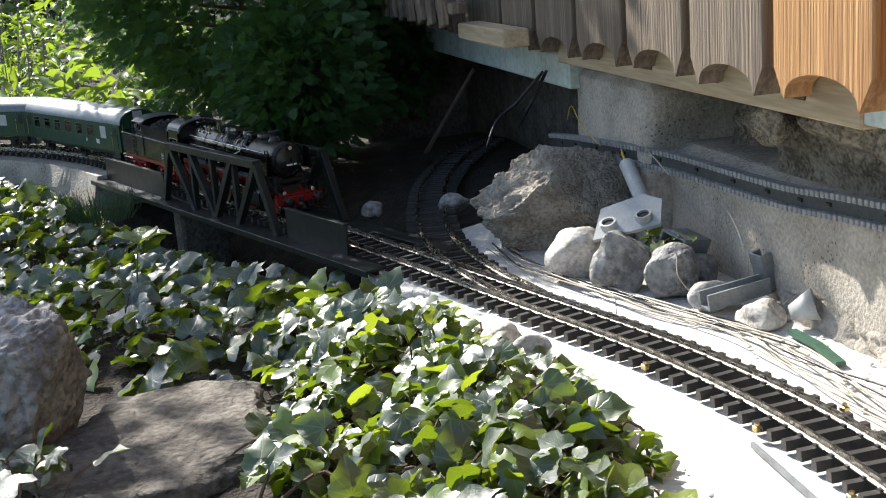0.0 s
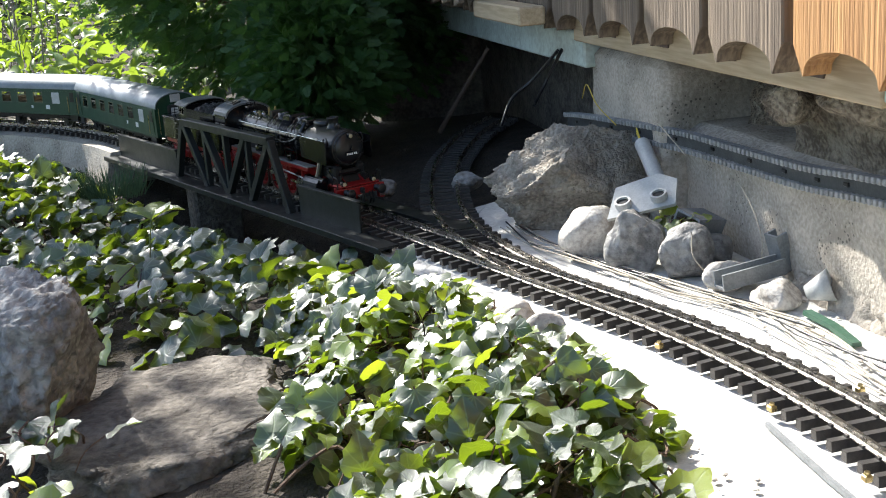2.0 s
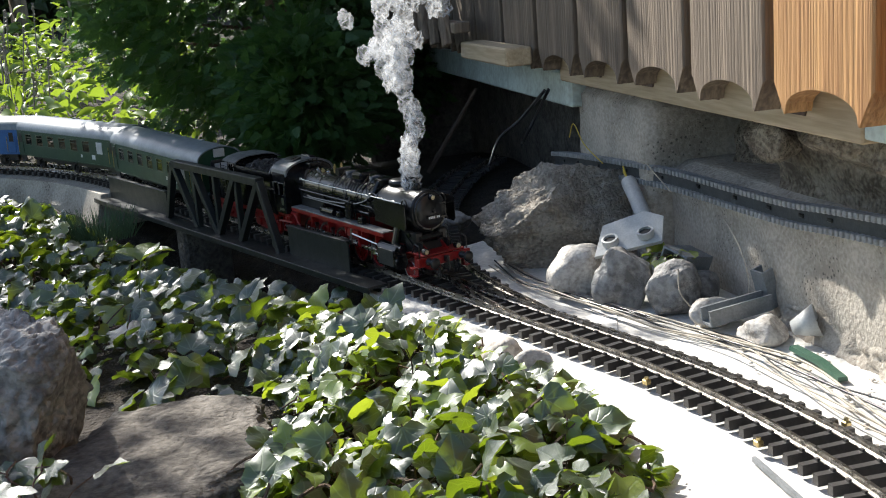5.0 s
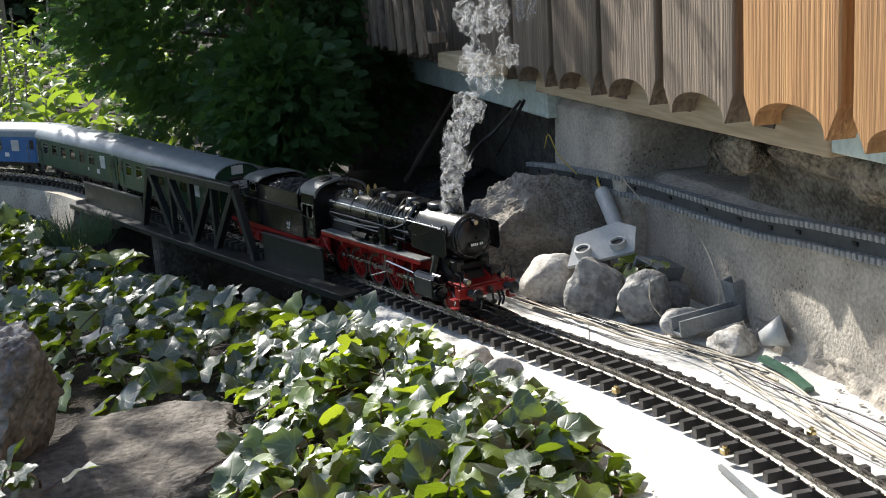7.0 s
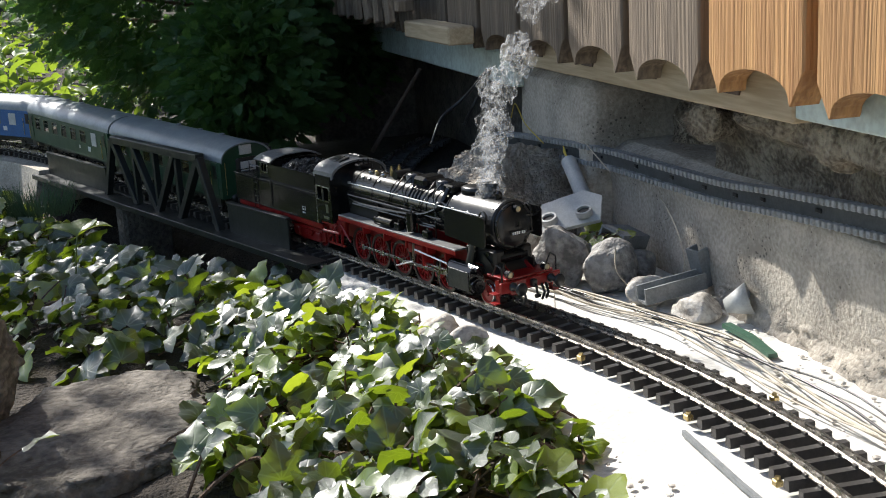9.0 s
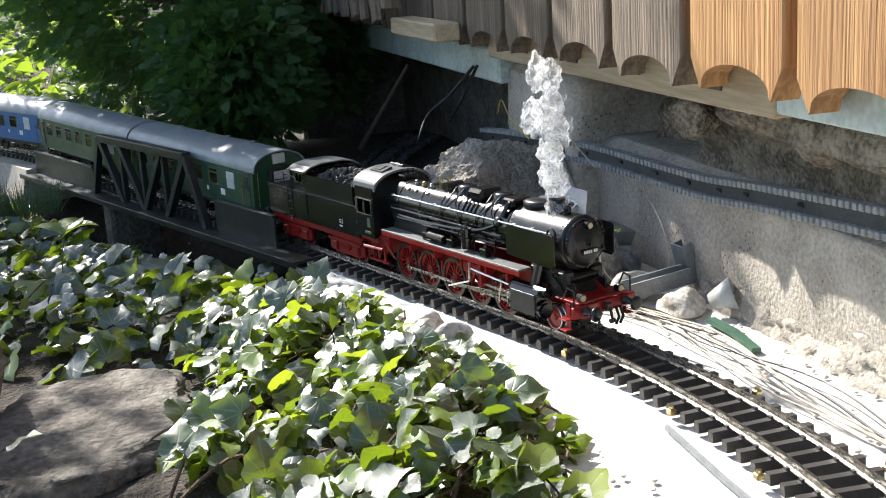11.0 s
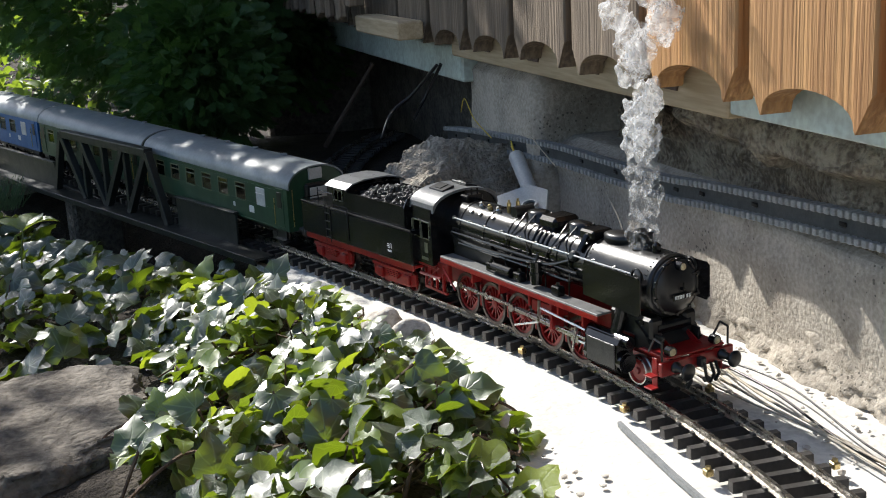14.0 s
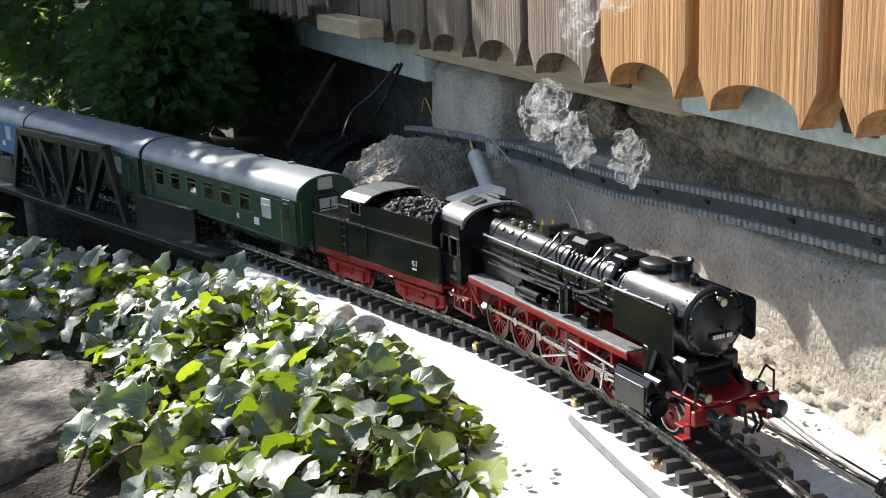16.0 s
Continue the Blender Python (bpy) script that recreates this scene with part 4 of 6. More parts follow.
        box(bm, (-0.208, s * 0.0474, 0.0565), (0.022, 0.0008, 0.0034))
        part("cab_plate", bm, mat("olive_plate", (0.10, 0.11, 0.06), None, 0.5), side, "small olive plate with worn lettering")
        bm = bmesh.new()
        tube(bm, (-0.2505, s * 0.046, 0.045), (-0.2505, s * 0.046, 0.100), 0.0009, 6)
        part("grab_rail", bm, STEEL, E)
    bm = bmesh.new()
    prism(bm, [(y * 1.03, z + 0.0016) for y, z in top] + [(-0.0455, 0.113), (-0.0435, 0.1145)] + [(y * 0.97, z - 0.0012) for y, z in top[::-1]] + [(0.0435, 0.1145), (0.0455, 0.113)], -0.258, -0.180, "x")
    # The roof's grey paints in the sky that its black top reflects.
    roof = part("cab_roof", bm, mat("sky_glare_roof_grey", (0.16, 0.165, 0.17), (0.10, 0.105, 0.11), 0.32, scale=60), E, "arched cab roof, its grey put in for the sky's reflection", True)
    roof.data.set_sharp_from_angle(angle=0.5)
    bm = bmesh.new()
    for s in (-1, 1):
        q = Euler((s * -0.28, 0, 0)).to_matrix()
        box(bm, (-0.218, s * 0.016, 0.1365), (0.044, 0.017, 0.0030), 0.0006, q)
        box(bm, (-0.218, s * 0.016, 0.1384), (0.018, 0.012, 0.0012), 0.0003, q)
    part("roof_vent", bm, BLACKM, roof, "sliding roof vents")
    bm = bmesh.new()
    box(bm, (-0.217, 0, 0.048), (0.066, 0.088, 0.006), 0.001)
    part("cab_floor", bm, RED, E)
    bm = bmesh.new()
    box(bm, (-0.192, 0, 0.080), (0.008, 0.060, 0.050), 0.003)
    tube(bm, (-0.196, 0.012, 0.095), (-0.205, 0.012, 0.095), 0.004, 10)
    part("backhead", bm, BLACKM, E)
    # crowded fittings on the boiler's back
    bm = bmesh.new()
    tube(bm, (-0.062, -0.012, BOIL_Z + R + 0.003), (-0.062, 0.012, BOIL_Z + R + 0.003), 0.0062, 14)
    box(bm, (-0.062, 0, BOIL_Z + R - 0.002), (0.010, 0.010, 0.006))
    part("generator", bm, BLACKM, E, "small turbo generator")
    bm = bmesh.new()
    box(bm, (0.071, -0.004, BOIL_Z + R + 0.003), (0.022, 0.026, 0.010), 0.002)
    tube(bm, (0.071, -0.016, BOIL_Z + R + 0.003), (0.071, -0.026, BOIL_Z + R - 0.012), 0.0030, 10)
    part("regulator_box", bm, BLACK, E, "square fitting with a pipe")
    bm = bmesh.new()
    box(bm, (-0.166, 0, BOIL_Z + R + 0.002), (0.016, 0.022, 0.008), 0.0015)
    for y in (-0.008, 0.0, 0.008):
        tube(bm, (-0.166, y, BOIL_Z + R + 0.005), (-0.166, y, BOIL_Z + R + 0.012), 0.0012, 6)
    part("steam_turret", bm, BLACK, E, "steam turret before the cab")
    for x in (-0.128, -0.111, -0.094):
        bm = bmesh.new()
        lathe(bm, [(0.0003, 0), (0.0030, 0), (0.0030, 0.003), (0.0018, 0.004), (0.0018, 0.006), (0.0003, 0.006)], 10, pose(x, -0.010, BOIL_Z + R - 0.002, 20, 0, 0))
        part("valve", bm, BRASS if x == -0.111 else STEEL, E, "small bright valve")
    for s in (-1, 1):
        for x0, x1 in ((0.032, 0.020), (0.048, 0.060), (-0.040, -0.052), (-0.024, -0.012)):
            bm = bmesh.new()
            sweep(bm, ring(0.0010, 6), smooth_line([(x0, s * 0.010, BOIL_Z + R + 0.006), (x0, s * 0.024, BOIL_Z + R - 0.008), (x1, s * 0.0305, BOIL_Z + 0.002), (x1, s * 0.0310, 0.067)], 5))
            part("sand_pipe", bm, BLACK, E)
        for x in (-0.070, -0.018, 0.050):
            bm = bmesh.new()
            box(bm, (x, s * 0.0375, 0.0715), (0.013, 0.009, 0.010), 0.0012)
            tube(bm, (x, s * 0.0375, 0.0765), (x, s * 0.0375, 0.0800), 0.0020, 8)
            part("lubricator", bm, BLACK, E, "small lubricator box on the running board")
        bm = bmesh.new()
        sweep(bm, ring(0.0019, 8), smooth_line([(-0.172, s * 0.026, BOIL_Z - 0.010), (-0.12, s * 0.0335, BOIL_Z - 0.012), (-0.03, s * 0.0335, BOIL_Z - 0.010), (0.03, s * 0.0335, BOIL_Z - 0.004), (0.062, s * 0.031, BOIL_Z + 0.006)], 6))
        part("feed_pipe", bm, BLACK, E)
        bm = bmesh.new()
        lathe(bm, [(0.0003, 0), (0.0056, 0), (0.0056, 0.003), (0.0034, 0.005), (0.0003, 0.005)], 14, pose(0.064, s * 0.0265, BOIL_Z + 0.010) @ pose(0, 0, 0, -s * 70, 0, 0))
        part("check_valve", bm, BLACKM, E)
        bm = bmesh.new()
        lathe(bm, [(0.0066, 0), (0.0080, 0.0005), (0.0080, 0.0020), (0.0066, 0.0025), (0.0066, 0)], 20, pose(0.166, s * 0.0315, BOIL_Z + 0.012) @ pose(0, 0, 0, -s * 90, 0, 0))
        part("hand_wheel", bm, BLACKM, E, "round fitting beside the smokebox")
        # A grey plate whose colour paints the sun's reflection on the black cylinder.
        bm = bmesh.new()
        box(bm, (0.132, s * 0.0496, 0.032), (0.042, 0.0012, 0.024), 0.0005)
        part("cylinder_cover", bm, mat("sun_greyed_steel_sheet", (0.09, 0.09, 0.09), (0.06, 0.06, 0.06), 0.35, metal=0.6, scale=90), E, "cylinder cladding, its grey put in for the sun's reflection")
    src = None
    for xd in X_DRIVE:
        src = wheelset(E, xd, R_DRIVE, src, 14)
    wheelset(E, X_PILOT, R_PILOT, None, 0, RED, 0.0, STEEL)


build_engine()


def settle_engine():
    """Boiler, cylinders and cab sit ahead of the wheels; the cab is short."""
    low = ("wheelset", "wheel", "coupling_rod", "connecting_rod", "crosshead", "frame_plate", "brake_hanger", "pony_truck", "front_platform", "front_apron", "front_tank", "coupling_hook", "buffer_beam")
    for o in ENGINE.children_recursive:
        if o.name.split(".")[0] in low or min(v.co.x for v in o.data.vertices) > 0.199:
            continue
        for v in o.data.vertices:
            x = v.co.x
            v.co.x = 0.016 + (x if x > -0.180 else -0.180 + (x + 0.180) * 0.70)


settle_engine()

TENDER = tagged(empty("tender"), "black model tender with coal and a guard's cabin on red bogies", "tender")


def build_tender():
    T = TENDER
    bm = bmesh.new()
    box(bm, (0.0, 0, 0.0645), (0.268, 0.094, 0.043), 0.002)
    part("tank", bm, BLACK, T, "gloss black water tank")
    bm = bmesh.new()
    for s in (-1, 1):
        box(bm, (0.0, s * 0.0472, 0.0870), (0.268, 0.0020, 0.0020), 0.0005)
        box(bm, (-0.130, s * 0.030, 0.0895), (0.0016, 0.03, 0.0012))
        tube(bm, (-0.133, s * 0.020, 0.086), (-0.133, s * 0.020, 0.100), 0.0008, 6)
        tube(bm, (-0.133, s * 0.020, 0.096), (-0.060, s * 0.020, 0.096), 0.0008, 6)
    part("edge_rail", bm, BLACK, T)
    bm = bmesh.new()
    for s in (-1, 1):
        prism(bm, [(s * 0.0440, 0.086), (s * 0.0420, 0.112), (s * 0.0400, 0.112), (s * 0.0420, 0.086)], -0.016, 0.120, "x")
    prism(bm, [(-0.042, 0.086), (0.042, 0.086), (0.040, 0.112), (-0.040, 0.112)], -0.018, -0.0155, "x")
    prism(bm, [(-0.046, 0.050), (0.046, 0.050), (0.0455, 0.112), (0.040, 0.122), (0.02, 0.128), (-0.02, 0.128), (-0.040, 0.122), (-0.0455, 0.112)], 0.118, 0.1205, "x")
    part("coal_bunker", bm, BLACK, T)
    bm = bmesh.new()
    rng = random.Random(8)
    for i in range(420):
        x, y = rng.uniform(-0.012, 0.116), rng.uniform(-0.038, 0.038)
        z = 0.1035 + 0.010 * (1 - (y / 0.04) ** 2) + 0.004 * math.sin(x * 60) + rng.uniform(-0.002, 0.002)
        b = bmesh.new()
        bmesh.ops.create_icosphere(b, subdivisions=1, radius=rng.uniform(0.0022, 0.0042))
        for v in b.verts:
            v.co *= rng.uniform(0.7, 1.15)
        bmesh.ops.translate(b, vec=(x, y, z), verts=b.verts)
        join(bm, b)
    box(bm, (0.052, 0, 0.097), (0.128, 0.078, 0.012))
    part("coal", bm, COAL, T, "heap of glossy coal lumps")
    # cabin
    bm = bmesh.new()
    for s in (-1, 1):
        for xa, xb, za, zb in ((-0.056, -0.018, 0.086, 0.098), (-0.056, -0.050, 0.098, 0.112), (-0.030, -0.018, 0.098, 0.112), (-0.056, -0.018, 0.112, 0.118)):
            box(bm, ((xa + xb) / 2, s * 0.0405, (za + zb) / 2), (xb - xa, 0.0018, zb - za))
    for x in (-0.056, -0.018):
        prism(bm, [(-0.0405, 0.086), (0.0405, 0.086), (0.0405, 0.118), (-0.0405, 0.118)], x - 0.0008, x + 0.0008, "x")
    cabin = part("cabin", bm, BLACK, T, "small guard's cabin with side windows")
    for s in (-1, 1):
        bm = bmesh.new()
        for z in (0.098, 0.112):
            box(bm, (-0.040, s * 0.0416, z), (0.022, 0.0014, 0.0012))
        for x in (-0.050, -0.040, -0.030):
            box(bm, (x, s * 0.0416, 0.105), (0.0012, 0.0014, 0.014))
        part("window_frame", bm, STEEL, cabin)
    bm = bmesh.new()
    pts = [(0.0470, 0.1165), (0.036, 0.1225), (0.018, 0.1260), (-0.018, 0.1260), (-0.036, 0.1225), (-0.0470, 0.1165)]
    prism(bm, pts + [(y * 0.97, z - 0.0016) for y, z in pts[::-1]], -0.064, -0.012, "x")
    # The same grey, lightened for the sun and sky on this roof.
    part("cabin_roof", bm, mat("sky_glare_roof_grey", (0.16, 0.165, 0.17), (0.10, 0.105, 0.11), 0.32, scale=60), T, "folded cabin roof, its grey put in for sun and sky")
    bm = bmesh.new()
    for s in (-1, 1):
        tube(bm, (-0.010, s * 0.0478, 0.050), (-0.010, s * 0.0478, 0.090), 0.0008, 6)
        for k in range(4):
            box(bm, (-0.061, s * 0.0480, 0.046 + 0.011 * k), (0.012, 0.0016, 0.0012))
        for x in (-0.067, -0.055):
            tube(bm, (x, s * 0.0480, 0.040), (x, s * 0.0480, 0.090), 0.0007, 6)
    part("ladder", bm, BLACKM, T)
    for s in (-1, 1):
        bm = bmesh.new()
        for k, (w, h, x, z) in enumerate(((0.005, 0.0010, 0.084, 0.060), (0.004, 0.0008, 0.085, 0.0580), (0.0010, 0.0065, 0.090, 0.061), (0.005, 0.0008, 0.084, 0.0625), (0.008, 0.0022, 0.086, 0.0540))):
            box(bm, (x, s * 0.0473, z), (w, 0.0006, h))
        part("lettering", bm, WHITEP, T, "small white lettering strokes")
    # underframe and bogies
    bm = bmesh.new()
    box(bm, (0, 0, 0.0405), (0.262, 0.080, 0.005), 0.001)
    for s in (-1, 1):
        box(bm, (0, s * 0.042, 0.039), (0.262, 0.003, 0.008), 0.0006)
    part("underframe", bm, RED, T)
    for cx in (0.072, -0.078):
        for s in (-1, 1):
            bm = bmesh.new()
            prism(bm, [(cx - 0.047, 0.012), (cx - 0.030, 0.008), (cx + 0.030, 0.008), (cx + 0.047, 0.012), (cx + 0.047, 0.026), (cx + 0.030, 0.034), (cx - 0.030, 0.034), (cx - 0.047, 0.026)], s * 0.0300, s * 0.0330, "y")
            for x in (cx - 0.030, cx + 0.030):
                box(bm, (x, s * 0.0345, 0.017), (0.013, 0.005, 0.013), 0.0015)
            for k in range(5):
                box(bm, (cx, s * 0.0345, 0.016 + 0.0024 * k), (0.030 - 0.005 * abs(k - 2), 0.004, 0.0016))
            part("bogie_frame", bm, RED, T, "red bogie side frame with leaf springs")
            bm = bmesh.new()
            box(bm, (cx, s * 0.036, 0.0275), (0.090, 0.0026, 0.004), 0.0006)
            part("bogie_beam", bm, RED, T)
    src = None
    for x in (0.102, 0.042, -0.048, -0.108):
        src = wheelset(T, x, 0.0160, src, 10)
    for s in (-1, 1):
        buffer_part(T, -0.134, s * 0.028, 0.0345, -1)


build_tender()


# ---- coaches ----
def side_windows():
    """Window spans along a coach's side, from its rear to its front."""
    spans = []
    x = -0.190
    for k in range(6):
        spans.append((x, x + 0.0300))
        x += 0.0545
    return spans


def build_coach(paint, label, roof_paint):
    C = tagged(empty("railway_coach"), label, "railway coach", "coaches of the train")
    L, W = 0.464, 0.092
    spans = side_windows()
    zb, z0, z1, zt = 0.0330, 0.0605, 0.0865, 0.0960
    for s in (-1, 1):
        bm = bmesh.new()
        box(bm, (0, s * W / 2, (zb + z0) / 2), (L, 0.0024, z0 - zb))
        box(bm, (0, s * W / 2, (z1 + zt) / 2), (L, 0.0024, zt - z1))
        xs = [-L / 2] + [v for sp in spans for v in sp] + [L / 2]
        for a, b in zip(xs[::2], xs[1::2]):
            box(bm, ((a + b) / 2, s * W / 2, (z0 + z1) / 2), (b - a, 0.0024, z1 - z0))
        box(bm, (0, s * (W / 2 + 0.0013), 0.0615), (L - 0.03, 0.0008, 0.0010))
        box(bm, (0, s * (W / 2 + 0.0013), 0.0895), (L - 0.03, 0.0008, 0.0010))
        box(bm, (0, s * (W / 2 + 0.0010), 0.0345), (L - 0.02, 0.0016, 0.0024))
        side = part("side_panel", bm, paint, C, "painted side with a row of windows")
        for a, b in spans:
            bm = bmesh.new()
            c = (a + b) / 2
            for z in (z0, z1):
                box(bm, (c, s * (W / 2 + 0.0006), z), (b - a, 0.0022, 0.0014))
            for x in (a, b):
                box(bm, (x, s * (W / 2 + 0.0006), (z0 + z1) / 2), (0.0014, 0.0022, z1 - z0))
            box(bm, (c, s * (W / 2 + 0.0006), z1 - 0.0070), (b - a, 0.0020, 0.0014))
            part("window_frame", bm, mat("olive_frame", (0.16, 0.17, 0.10), None, 0.5), side, "thin olive window frame")
            bm = bmesh.new()
            box(bm, (c, s * W / 2, (z0 + z1) / 2), (b - a, 0.0006, z1 - z0))
            pane = part("pane", bm, GLASS, side, "clear window pane")
            pane.visible_shadow = False
        bm = bmesh.new()
        box(bm, (0.157, s * (W / 2 + 0.0012), 0.0735), (0.0250, 0.0016, 0.0270), 0.0006)
        box(bm, (0.157, s * (W / 2 + 0.0018), 0.0780), (0.0250, 0.0016, 0.0012))
        part("frosted_window", bm, PALEP, side, "pale frosted window")
        for x in (-0.214, 0.211):
            bm = bmesh.new()
            box(bm, (x, s * (W / 2 + 0.0012), 0.0655), (0.0215, 0.0016, 0.0560), 0.0006)
            tube(bm, (x + 0.014, s * (W / 2 + 0.004), 0.045), (x + 0.014, s * (W / 2 + 0.004), 0.075), 0.0007, 6)
            door = part("door", bm, paint, C, "narrow painted entrance door")
            bm = bmesh.new()
            box(bm, (x, s * (W / 2 + 0.0021), 0.0765), (0.0125, 0.0010, 0.0230), 0.0004)
            part("door_window", bm, BLACKM, door, "dark door window")
            bm = bmesh.new()
            tube(bm, (x - 0.013, s * (W / 2 + 0.003), 0.040), (x - 0.013, s * (W / 2 + 0.003), 0.078), 0.0008, 6)
            part("door_rail", bm, BRASS, door, "brass handrail")
        for x in (-0.211, 0.211):
            bm = bmesh.new()
            box(bm, (x, s * 0.049, 0.0200), (0.030, 0.010, 0.0014))
            box(bm, (x, s * 0.046, 0.0275), (0.024, 0.002, 0.0150))
            part("foot_step", bm, BLACKM, C)
        for x, w, h in ((0.128, 0.0135, 0.0100), (0.075, 0.0060, 0.0070)):
            bm = bmesh.new()
            box(bm, (x, s * (W / 2 + 0.0014), 0.0510), (w, 0.0006, h))
            part("sign_plate", bm, WHITEP, C, "small white plate with unreadable lettering")
        bm = bmesh.new()
        box(bm, (0, s * 0.030, 0.0250), (0.380, 0.003, 0.008), 0.0006)
        for x in (-0.168, 0, 0.168):
            box(bm, (x, s * 0.0315, 0.0160), (0.014, 0.005, 0.013), 0.0012)
            for k in range(3):
                box(bm, (x, s * 0.0325, 0.0225 + 0.0018 * k), (0.046 - 0.010 * (2 - k), 0.003, 0.0012))
        for x in (-0.07, 0.075):
            box(bm, (x, s * 0.020, 0.0230), (0.038, 0.016, 0.014), 0.002)
        part("chassis_rail", bm, BLACKM, C, "black chassis with axle boxes and springs")
    # ends, floor, roof, seats
    eave = 0.0475
    arc = [(eave * math.cos(a), 0.0950 + 0.0290 * math.sin(a) ** 0.85) for a in [math.pi * k / 22 for k in range(23)]]
    for d in (-1, 1):
        bm = bmesh.new()
        prism(bm, [(-W / 2, zb), (W / 2, zb), (W / 2, 0.095)] + [(y * 0.96, z - 0.0006) for y, z in arc[1:-1]] + [(-W / 2, 0.095)], d * (L / 2 - 0.0024), d * L / 2, "x")
        end = part("end_wall", bm, paint, C)
        bm = bmesh.new()
        box(bm, (d * (L / 2 + 0.004), 0, 0.066), (0.008, 0.040, 0.066), 0.003)
        part("gangway", bm, BLACKM, C, "black folded gangway bellows")
        bm = bmesh.new()
        box(bm, (d * (L / 2 + 0.0086), 0, 0.066), (0.0012, 0.028, 0.054), 0.0005)
        part("gangway_door", bm, PALEP, C, "pale grey end door")
        bm = bmesh.new()
        box(bm, (d * (L / 2 + 0.002), 0.0, 0.1115), (0.004, 0.022, 0.016), 0.0008)
        part("end_board", bm, PALEP, C, "pale end board under the roof")
        for s in (-1, 1):
            buffer_part(C, d * (L / 2 - 0.004), s * 0.028, 0.0345, d)
            bm = bmesh.new()
            tube(bm, (d * (L / 2 + 0.003), s * 0.040, 0.040), (d * (L / 2 + 0.003), s * 0.040, 0.094), 0.0007, 6)
            part("grab_rail", bm, BRASS, C)
    bm = bmesh.new()
    box(bm, (0, 0, 0.0335), (L - 0.006, W - 0.004, 0.003))
    part("floor", bm, BLACKM, C)
    bm = bmesh.new()
    prism(bm, arc + [(y * 0.965, z - 0.0020) for y, z in arc[::-1]], -L / 2 - 0.005, L / 2 + 0.005, "x")
    bmesh.ops.remove_doubles(bm, verts=bm.verts, dist=1e-5)
    roof = part("roof", bm, roof_paint, C, "smooth arched roof", True)
    roof.data.set_sharp_from_angle(angle=0.5)
    bm = bmesh.new()
    for x in (-0.13, -0.045, 0.045, 0.13):
        lathe(bm, [(0.0040, 0), (0.0040, 0.0024), (0.0056, 0.0026), (0.0050, 0.0042), (0.0003, 0.0044)], 12, pose(x, 0.012, 0.1215))
    part("roof_vent", bm, roof_paint, roof)
    bm = bmesh.new()
    for k in range(6):
        x = -0.148 + 0.0545 * k
        for s in (-1, 1):
            box(bm, (x, s * 0.024, 0.050), (0.006, 0.034, 0.030), 0.002)
    part("seat_row", bm, CREAM, C, "cream bench seats")
    src = None
    for x in (-0.168, 0.0, 0.168):
        src = wheelset(C, x, 0.0158, src, 0, BLACKM)
    return C


ROOFD = mat("slate_roof_paint", (0.20, 0.23, 0.25), (0.16, 0.185, 0.20), 0.38, scale=30, bump=0.06)
COACHES = [build_coach(COACHG, "bottle green model railway coach with a slate grey roof", ROOFD),
           build_coach(COACHG, "bottle green model railway coach with a slate grey roof", ROOFD),
           build_coach(COACHB, "cobalt blue model railway coach with a grey roof", ROOFD)]

# ---- leaves ----
def ivy_leaf(size, fold, seed):
    """A five-lobed leaf, folded along its midrib, lying along +y from its stalk at the origin."""
    rng = random.Random(seed)
    half = [(0.00, 0.08), (0.22, -0.07), (0.41, 0.00), (0.49, 0.19), (0.38, 0.36), (0.41, 0.53), (0.28, 0.65), (0.14, 0.84), (0.0, 1.0)]
    mid = [(0, 0.10), (0, 0.28), (0, 0.5), (0, 0.72)]
    bm = bmesh.new()
    def put(x, y):
        droop = -0.42 * (y - 0.35) ** 2 - 0.55 * abs(x) ** 1.8
        return Vector((x, y, fold * abs(x) + droop + 0.075 * math.sin(8 * x + 6 * y + seed))) * size
    spine = [bm.verts.new(put(*p)) for p in [(0, 0.08)] + mid[1:] + [(0, 1.0)]]
    for s in (-1, 1):
        rim = [bm.verts.new(put(s * x * rng.uniform(0.92, 1.08), y * rng.uniform(0.97, 1.03))) for x, y in half[1:-1]]
        fan = [(spine[0], rim[0], rim[1]), (spine[0], rim[1], spine[1]), (spine[1], rim[1], rim[2]), (spine[1], rim[2], rim[3]), (spine[1], rim[3], spine[2]), (spine[2], rim[3], rim[4]), (spine[2], rim[4], rim[5]), (spine[2], rim[5], spine[3]), (spine[3], rim[5], rim[6]), (spine[3], rim[6], spine[4])]
        for f in fan:
            bm.faces.new(f if s > 0 else f[::-1])
    lay = bm.loops.layers.uv.new("UVMap")
    for f in bm.faces:
        for lp in f.loops:
            lp[lay].uv = (lp.vert.co.x / size, lp.vert.co.y / size)
    return bm


def oval_leaf(size, seed, width=0.5):
    bm = bmesh.new()
    n = 6
    spine = [bm.verts.new(Vector((0, i / n, 0.12 * math.sin(i / n * 2.6) - 0.18 * (i / n) ** 2)) * size) for i in range(n + 1)]
    for s in (-1, 1):
        rim = [bm.verts.new(Vector((s * width / 2 * math.sin(math.pi * (i / n) ** 0.8), i / n, 0.10 + 0.12 * math.sin(i / n * 2.6) - 0.2 * (i / n) ** 2)) * size) for i in range(1, n)]
        for i in range(n):
            a, b = spine[i], spine[i + 1]
            vs = ([a] if i == 0 else [a, rim[i - 1]]) + ([rim[i], b] if i < n - 1 else [b])
            if len(vs) == 4:
                bm.faces.new(vs if s > 0 else vs[::-1])
            else:
                bm.faces.new(vs if s > 0 else vs[::-1])
    return bm


def mesh_of(bm, name, material):
    me = bpy.data.meshes.new(name)
    bm.to_mesh(me)
    bm.free()
    me.materials.append(material)
    return me


